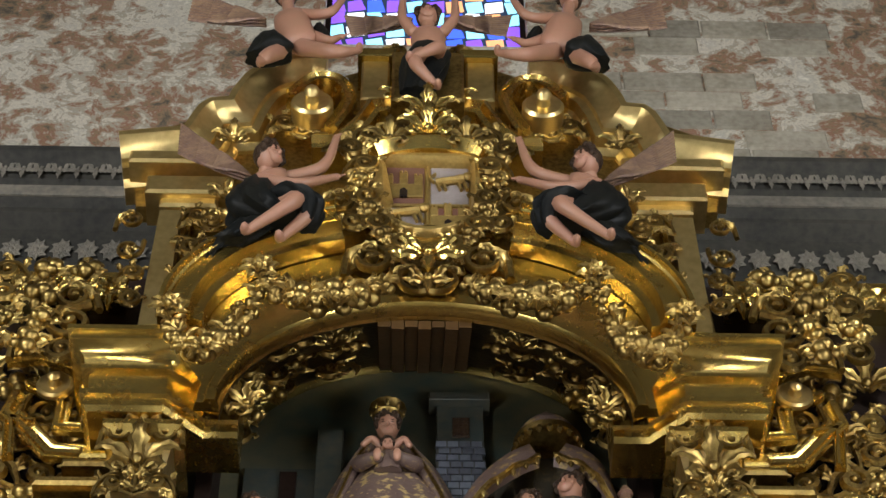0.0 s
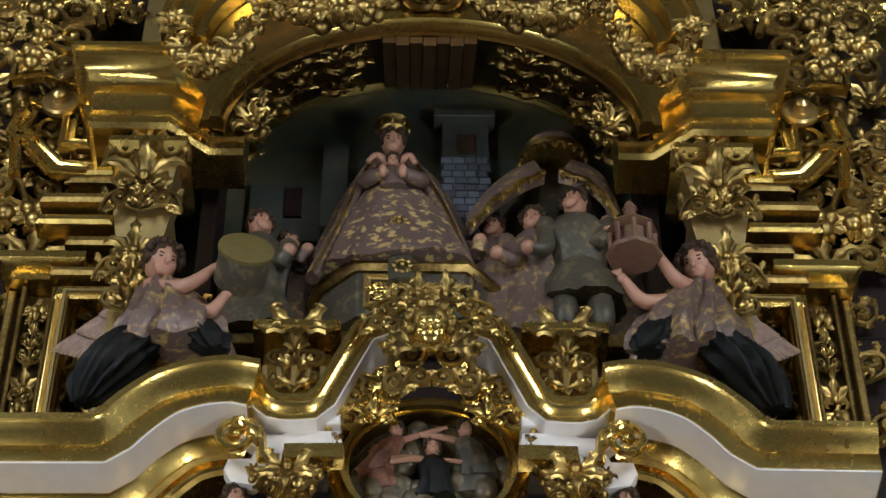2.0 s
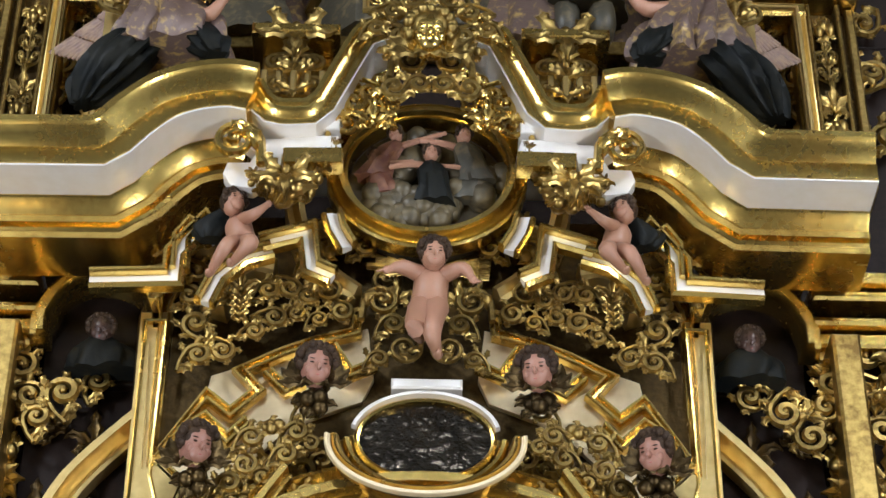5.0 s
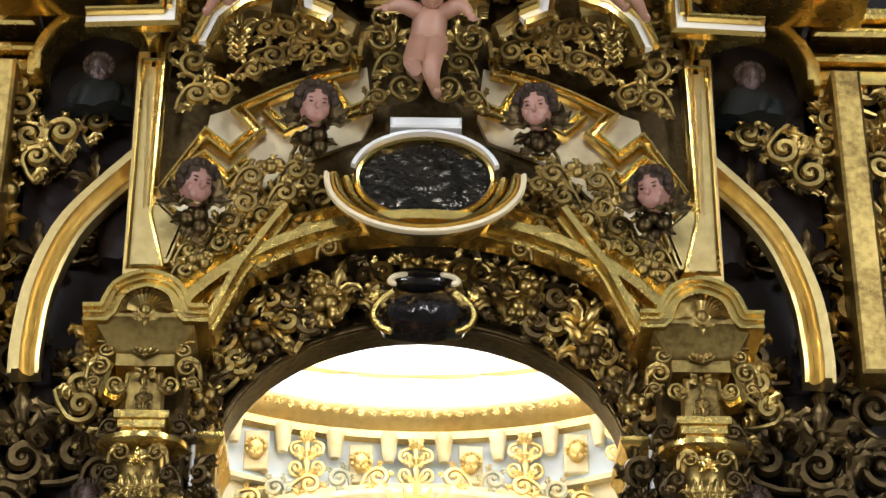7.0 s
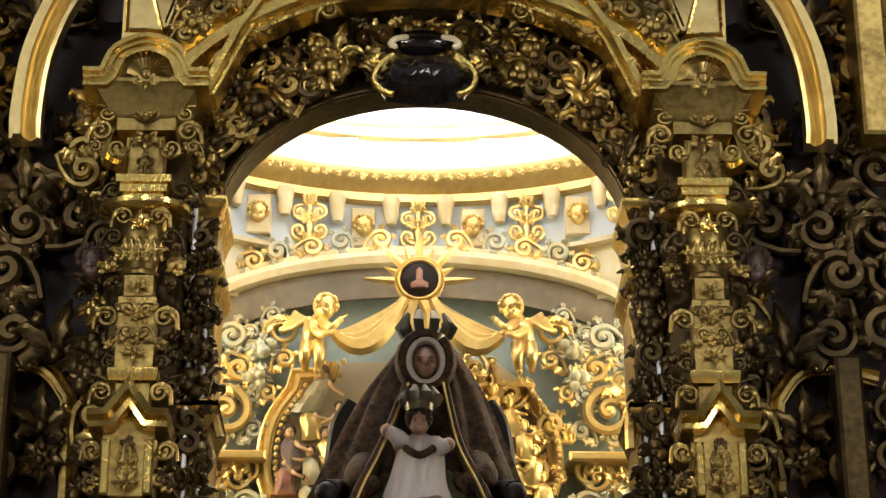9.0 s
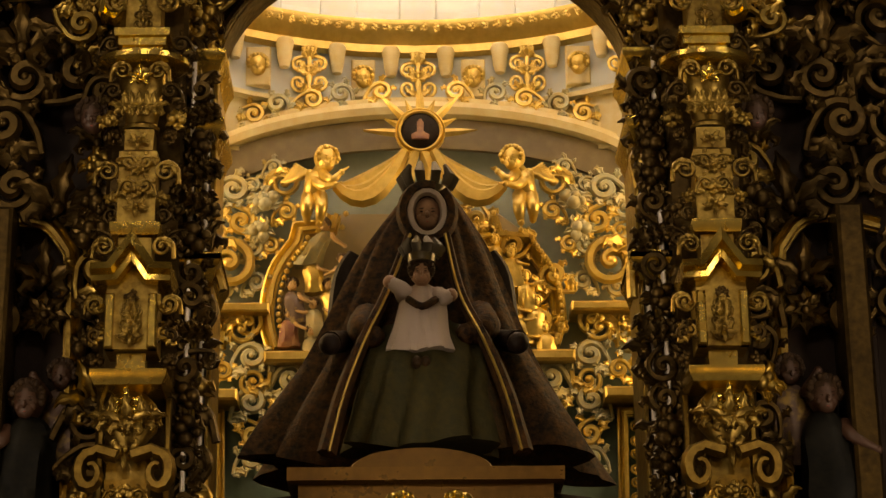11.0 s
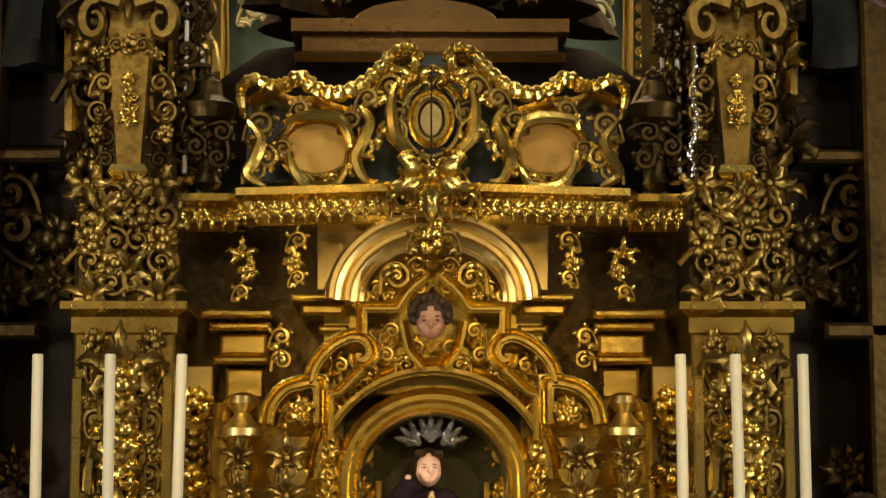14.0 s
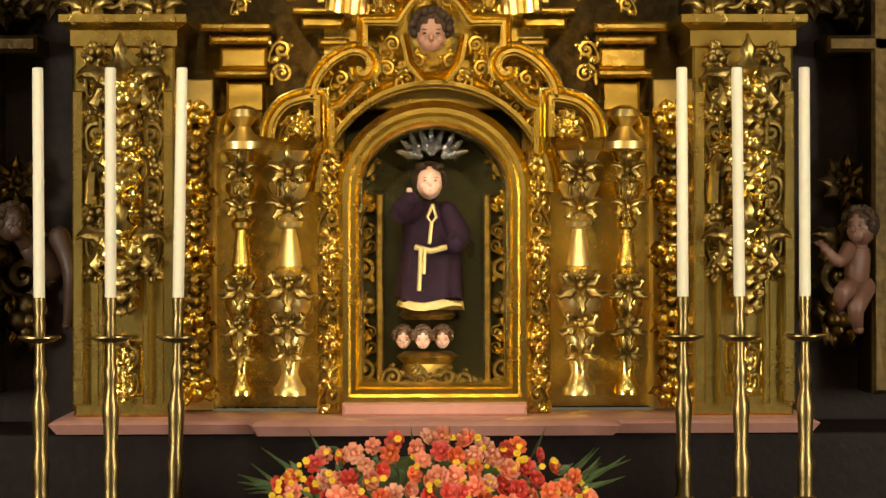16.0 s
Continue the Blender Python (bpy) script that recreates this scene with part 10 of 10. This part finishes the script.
# ---- the small statue behind the glass ----
PURPLE = material("dark_purple_velvet", (0.014, 0.005, 0.013), 0.7, 0, (0.03, 0.012, 0.026), 12, 60, 0.3, 0.003, 0.8)
FACE = material("ivory_painted_flesh", (0.7, 0.45, 0.36), 0.35, 0, (0.62, 0.34, 0.28), 8, 60, 0.05)
ROPE = material("gold_cord", (0.62, 0.5, 0.22), 0.5, 0.3, (0.4, 0.3, 0.1), 30, 120, 0.5)
PURPLE.node_tree.nodes["Principled BSDF"].inputs["Specular IOR Level"].default_value = 0.15
g = Geo()
head_of(g, (-0.017, 8.77, 2.372), 0.07, (0.05, -1.0, 0.0), 0)
g.ball((-0.017, 8.795, 2.402), (0.062, 0.06, 0.058), 14, 1)
for q in (-1, 1):
    g.ball((-0.017 + q * 0.034, 8.735, 2.435), (0.026, 0.02, 0.016), 8, 1)
    g.ball((-0.017 + q * 0.057, 8.775, 2.385), (0.014, 0.03, 0.035), 8, 1)
drape(g, [(-0.012, 8.84, 2.293), (-0.01, 8.82, 2.242), (-0.006, 8.82, 2.102), (-0.013, 8.82, 1.986), (-0.013, 8.82, 1.893)], [0.05, 0.11, 0.12, 0.13, 0.135], [0.05, 0.07, 0.08, 0.1, 0.11], 8, 2, 36, 0.07)
drape(g, [(-0.013, 8.82, 1.893), (-0.013, 8.82, 1.859)], [0.13, 0.135], [0.1, 0.11], 10, 4, 36, 0.06)
for a in ([(-0.075, 8.8, 2.253), (-0.128, 8.7, 2.251), (-0.1, 8.68, 2.296)], [(0.052, 8.8, 2.246), (0.102, 8.75, 2.16), (0.085, 8.7, 2.12)]):
    limb(g, a, [0.05, 0.048, 0.035], 2)
    g.ball(a[-1], 0.035, 8, 0)
    g.sweep([a[-1], (a[-1][0], a[-1][1] - 0.01, a[-1][2] + (0.05 if a[-1][0] < 0 else -0.02))], [0.022, 0.01], n=6, slot=0)
g.sweep([(-0.076, 8.7, 2.109), (-0.014, 8.68, 2.091), (0.073, 8.7, 2.114)], 0.012, n=6, slot=4)
g.sweep([(-0.053, 8.68, 2.102), (-0.06, 8.68, 1.931)], 0.009, n=5, slot=4)
g.sweep([(-0.037, 8.68, 2.102), (-0.042, 8.68, 1.999)], 0.009, n=5, slot=4)
g.sweep([(-0.004, 8.73, 2.281), (-0.027, 8.72, 2.228), (-0.009, 8.71, 2.205), (0.01, 8.72, 2.228), (-0.004, 8.73, 2.281)], 0.007, n=5, slot=4)
g.sweep([(-0.009, 8.71, 2.205), (-0.018, 8.69, 2.121)], 0.008, n=5, slot=4)
statue("child_statue", g, [FACE, HAIR, PURPLE, LIPS, ROPE], "small statue of a child in dark purple tunic with cord belt", "statue")
SILV = material("bright_silver", (0.8, 0.8, 0.78), 0.2, 1.0, (0.5, 0.5, 0.48), 12, 50, 0.3)
halo = thing("silver_rays", (-0.012, 8.82, 2.45), "three silver leaf rays above the small statue", "halo")
for p, a in (((-0.051, 8.82, 2.474), 140), ((-0.008, 8.8, 2.484), 90), ((0.037, 8.82, 2.474), 40)):
    g = Geo()
    for k in (-25, 0, 25):
        leaf(g, p, a + k, 0.11, 0.022, 0, 0.01, 3, k=5)
    part("ray", g, SILV, halo)
strand = thing("bead_strand", (1.069, 8.55, 4.074), "thin hanging strand of clear silvery beads", "strand")
_line = smooth_path([(1.069, 8.55, 4.074), (1.057, 8.55, 3.886), (1.066, 8.55, 3.746), (1.039, 8.55, 3.660), (1.054, 8.55, 3.572), (1.045, 8.55, 3.461)], 9)
part("cord", Geo().sweep(_line, 0.004, 0.004, n=5), SILV, strand)
_rb = random.Random(9)
for x, y, z in _line[::2]:
    part("bead", Geo().ball((x + _rb.uniform(-0.008, 0.008), y - 0.004, z), (_rb.uniform(0.006, 0.014), 0.008, _rb.uniform(0.01, 0.02)), 7), SILV, strand)
pedl = thing("statue_stand", (-0.025, 8.8, 1.523), "small gilded carved stand with three painted heads", "stand")
part("stand_body", Geo().lathe([(0.16, 0), (0.16, 0.03), (0.12, 0.06), (0.1, 0.12), (0.13, 0.15), (0.1, 0.17)], ((-0.025, 8.84, 1.509)), 16, sy=0.8), GOLD_OLD, pedl)
for px_, dx in ((0, -0.08), (1, 0.0), (2, 0.08)):
    cherub_head(pedl, ((-0.025, 8.78, 1.74)[0] + dx - 0.02, 8.76 + abs(dx) * 0.4, (-0.025, 8.78, 1.74)[2]), 0.045, wings=False, name="small_head", mats=[FACE, material("brown_hair", (0.1, 0.05, 0.025), 0.4), HAIR, LIPS])
part("stand_top", Geo().lathe([(0.1, 0), (0.12, 0.02), (0.1, 0.04)], ((-0.025, 8.84, 1.811)), 16), GOLD_OLD, pedl)
for k in range(6):
    orn("scroll", pedl, ((-0.026, 8.7, 1.576)[0] + (k - 2.5) * 0.06, 8.7, (-0.026, 8.7, 1.576)[2] - 0.02 * (k % 2)), 0.1, k * 60, "old")

# ---- candlesticks ----
WAX = material("ivory_candle_wax", (0.78, 0.72, 0.52), 0.5, 0, (0.7, 0.62, 0.42), 6, 40, 0.1, 0.002, 0.6, 0.03)
WAX.node_tree.nodes["Principled BSDF"].inputs["Subsurface Weight"].default_value = 0.15
BRASS = material("dull_brass", (0.28, 0.2, 0.08), 0.34, 1.0, (0.2, 0.13, 0.05), 8, 40, 0.3)
ALT = 1.12
cz = 1.926
stick = thing("candlestick", (0, 7.8, ALT), "tall dull brass candlestick with a long ivory candle", "candlestick", "candlesticks on the altar")
hh = cz - ALT
stem = part("stem", Geo().lathe([(0.11, 0), (0.11, 0.02), (0.06, 0.05), (0.03, 0.08), (0.028, 0.14), (0.034, 0.2), (0.024, 0.26), (0.03, hh - 0.44), (0.033, hh - 0.4), (0.018, hh - 0.33), (0.022, hh - 0.3), (0.026, hh - 0.27), (0.018, hh - 0.24), (0.016, hh - 0.16), (0.02, hh - 0.13), (0.022, hh - 0.1), (0.017, hh - 0.07), (0.023, hh - 0.03), (0.023, hh)], (0, 7.8, ALT), 14), BRASS, stick)
part("drip_pan", Geo().lathe([(0.02, 0), (0.05, 0.005), (0.078, 0.02), (0.078, 0.026), (0.05, 0.014), (0.02, 0.01)], (0, 7.8, cz - 0.165), 18), BRASS, stem)
chh = 2.759 - cz
candle = part("candle", Geo().lathe([(0.021, -0.02), (0.0205, chh * 0.5), (0.02, chh - 0.004), (0.017, chh), (0.004, chh - 0.002)], (0, 7.8, cz), 14), WAX, stick)
part("wick", Geo().lathe([(0.002, 0), (0.002, 0.012)], (0, 7.8, cz + chh - 0.004), 6), HAIR, candle)

copy_thing(stick, pose(-1.182, 7.8, ALT, 0, -0.0, 0))
copy_thing(stick, pose(-0.953, 7.8, ALT, 0, 1.08, 0))
copy_thing(stick, pose(0.898, 7.8, ALT, 0, -0.2, 0))
copy_thing(stick, pose(1.11, 7.8, ALT, 0, -0.6, 0))
copy_thing(stick, pose(1.342, 7.8, ALT, 0, -0.1, 0))
stick.matrix_basis = pose(-1.436, 7.8, ALT, 0, -0.3, 0)

# ---- flowers ----
fc = (-0.031, 7.5, 1.233)
vase = thing("flower_arrangement", (fc[0], 7.5, 1.12), "wide bank of orange roses with small yellow blossoms", "flowers")
ORANGE = [material("orange_petals", (0.8, 0.2, 0.06), 0.5, 0, (0.75, 0.1, 0.05), 20, 60, 0.1, 0.002, 0.7, 0.2), material("coral_petals", (0.82, 0.3, 0.16), 0.5, 0, (0.78, 0.18, 0.1), 20, 60, 0.1, 0.002, 0.7, 0.2), material("red_petals", (0.7, 0.06, 0.04), 0.5, 0, (0.6, 0.1, 0.06), 20, 60, 0.1, 0.002, 0.7, 0.2), material("pale_salmon_petals", (0.85, 0.42, 0.26), 0.5, 0, (0.8, 0.3, 0.16), 20, 60, 0.1, 0.002, 0.7, 0.2)]
YELLOW = material("yellow_petals", (0.8, 0.52, 0.03), 0.5, 0, (0.7, 0.36, 0.02), 20, 60, 0.1, 0.002, 0.7, 0.2)
GREEN = material("dark_green_leaves", (0.05, 0.09, 0.025), 0.45, 0, (0.09, 0.12, 0.03), 14, 50, 0.2, 0.003, 0.8, 0.3)


def bloom(petals, layers, r, open_):
    g = Geo()
    for k in range(layers):
        n = petals - k
        for i in range(n):
            a = 2 * math.pi * (i + 0.5 * k) / n
            rr = r * (1 - k * 0.22)
            tip = (rr * math.cos(a), -r * (0.35 + 0.2 * k) * open_, rr * math.sin(a))
            mid_ = (0.62 * rr * math.cos(a), -r * 0.1, 0.62 * rr * math.sin(a))
            g.sweep([(0, 0.2 * r, 0), mid_, tip], [0.1 * r, 0.42 * rr, 0.3 * rr], [0.1 * r, 0.07 * r, 0.03 * r], n=6)
    g.ball((0, -r * 0.25, 0), r * 0.28, 7)
    return g


BLOOM = [[bloom(6, 3, 1.0, o).mesh("rose", m, 60) for m in ORANGE] for o in (0.6, 1.2)]
SMALL = bloom(6, 2, 1.0, 0.3).mesh("yellow_blossom", YELLOW, 60)
_rf = random.Random(21)
fw, fh = 0.543, 1.46 - fc[2]
pts = []
tries = 0
while len(pts) < 150 and tries < 6000:
    tries += 1
    x, h = _rf.uniform(-1, 1), _rf.uniform(-1.2, 1)
    if h > math.sqrt(max(0, 1 - x * x)) * 0.98:
        continue
    p = (fc[0] + x * fw, 7.5 - 0.25 * (1 - max(h, 0)) * (1 - x * x * 0.5) + _rf.uniform(-0.03, 0.03), fc[2] + h * fh)
    if all((p[0] - q[0]) ** 2 + (p[2] - q[2]) ** 2 > 0.04 ** 2 for q in pts):
        pts.append(p)
for p in pts:
    put("rose", BLOOM[_rf.randrange(2)][_rf.choice((0, 0, 1, 1, 2, 3))], vase, p, _rf.uniform(0.03, 0.04), _rf.uniform(0, 90), lean=_rf.uniform(-45, 10), yaw=_rf.uniform(-40, 40))
for i in range(150):
    x, h = _rf.uniform(-1, 1), _rf.uniform(-1.2, 1)
    h = min(h, math.sqrt(max(0, 1 - x * x)) * 0.98)
    put("yellow_blossom", SMALL, vase, (fc[0] + x * fw, 7.47 - 0.25 * (1 - max(h, 0)) * (1 - x * x * 0.5), fc[2] + h * fh), _rf.uniform(0.009, 0.014), 0, lean=_rf.uniform(-40, 10))
LEAFM = Geo()
leaf(LEAFM, (0, 0, 0), 90, 1.0, 0.16, 10, 0.1, 1, k=6)
LEAFM = LEAFM.mesh("leaf", GREEN, 60)
for i in range(90):
    x, h = _rf.uniform(-1, 1), _rf.uniform(-1.2, 0.9)
    h = min(h, math.sqrt(max(0, 1 - x * x)) * 0.95)
    put("leaf", LEAFM, vase, (fc[0] + x * fw, 7.52 - 0.22 * (1 - max(h, 0)), fc[2] + h * fh - 0.02), _rf.uniform(0.04, 0.07), x * 70 + _rf.uniform(-40, 40), lean=_rf.uniform(-50, 10))
for s in (-1, 1):
    for i in range(9):
        put("grass_blade", LEAFM, vase, (fc[0] + s * fw * _rf.uniform(0.75, 1.0), 7.5, fc[2] + _rf.uniform(-0.02, 0.06)), (0.05, 0.1, _rf.uniform(0.14, 0.22)), s * _rf.uniform(45, 95))
for x in (-0.68, -0.1, 0.12, 0.66):
    put("grass_blade", LEAFM, vase, (fc[0] + x * fw, 7.52, fc[2] + fh * 0.6), (0.03, 0.1, 0.12), x * 40)
core = Geo().ball((fc[0], 7.62, fc[2] - 0.15), (fw * 0.92, 0.16, fh + 0.06), 24)
part("leafy_core", core, GREEN, vase)
part("trough", Geo().box(fc[0] - 0.4, fc[0] + 0.4, 7.45, 7.75, 1.12, 1.2, 0.02), BRASS, vase)

# side putti beside the lower stage, the shadow put into their flesh colour
g = Geo()
body_of(g, 0.075, (1.739, 8.7, 2.186), (1.726, 8.75, 1.961), (1.691, 8.75, 2.099), (1.769, 8.7, 2.099),
        [[(1.686, 8.7, 2.095), (1.626, 8.6, 2.049), (1.581, 8.6, 2.088)]],
        [[(1.71, 8.75, 1.938), (1.638, 8.6, 1.918), (1.653, 8.7, 1.847)], [(1.756, 8.75, 1.937), (1.699, 8.62, 1.86), (1.722, 8.7, 1.778)]], 1.1, (-0.6, -0.7, 0))
statue("putto", g, [material("shade_dimmed_flesh", (0.18, 0.08, 0.05), 0.45), HAIR, CLOTH_BLACK, LIPS], "small painted putto in the shade beside the altarpiece", "statue")
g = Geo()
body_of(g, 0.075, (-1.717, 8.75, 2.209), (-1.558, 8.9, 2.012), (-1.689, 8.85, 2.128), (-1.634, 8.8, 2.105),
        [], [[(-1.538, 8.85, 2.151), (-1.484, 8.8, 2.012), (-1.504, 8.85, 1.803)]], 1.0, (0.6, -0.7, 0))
statue("putto", g, [SHADEFLESH, HAIR, CLOTH_BLACK, LIPS], "dim painted putto in the shade beside the altarpiece", "statue")
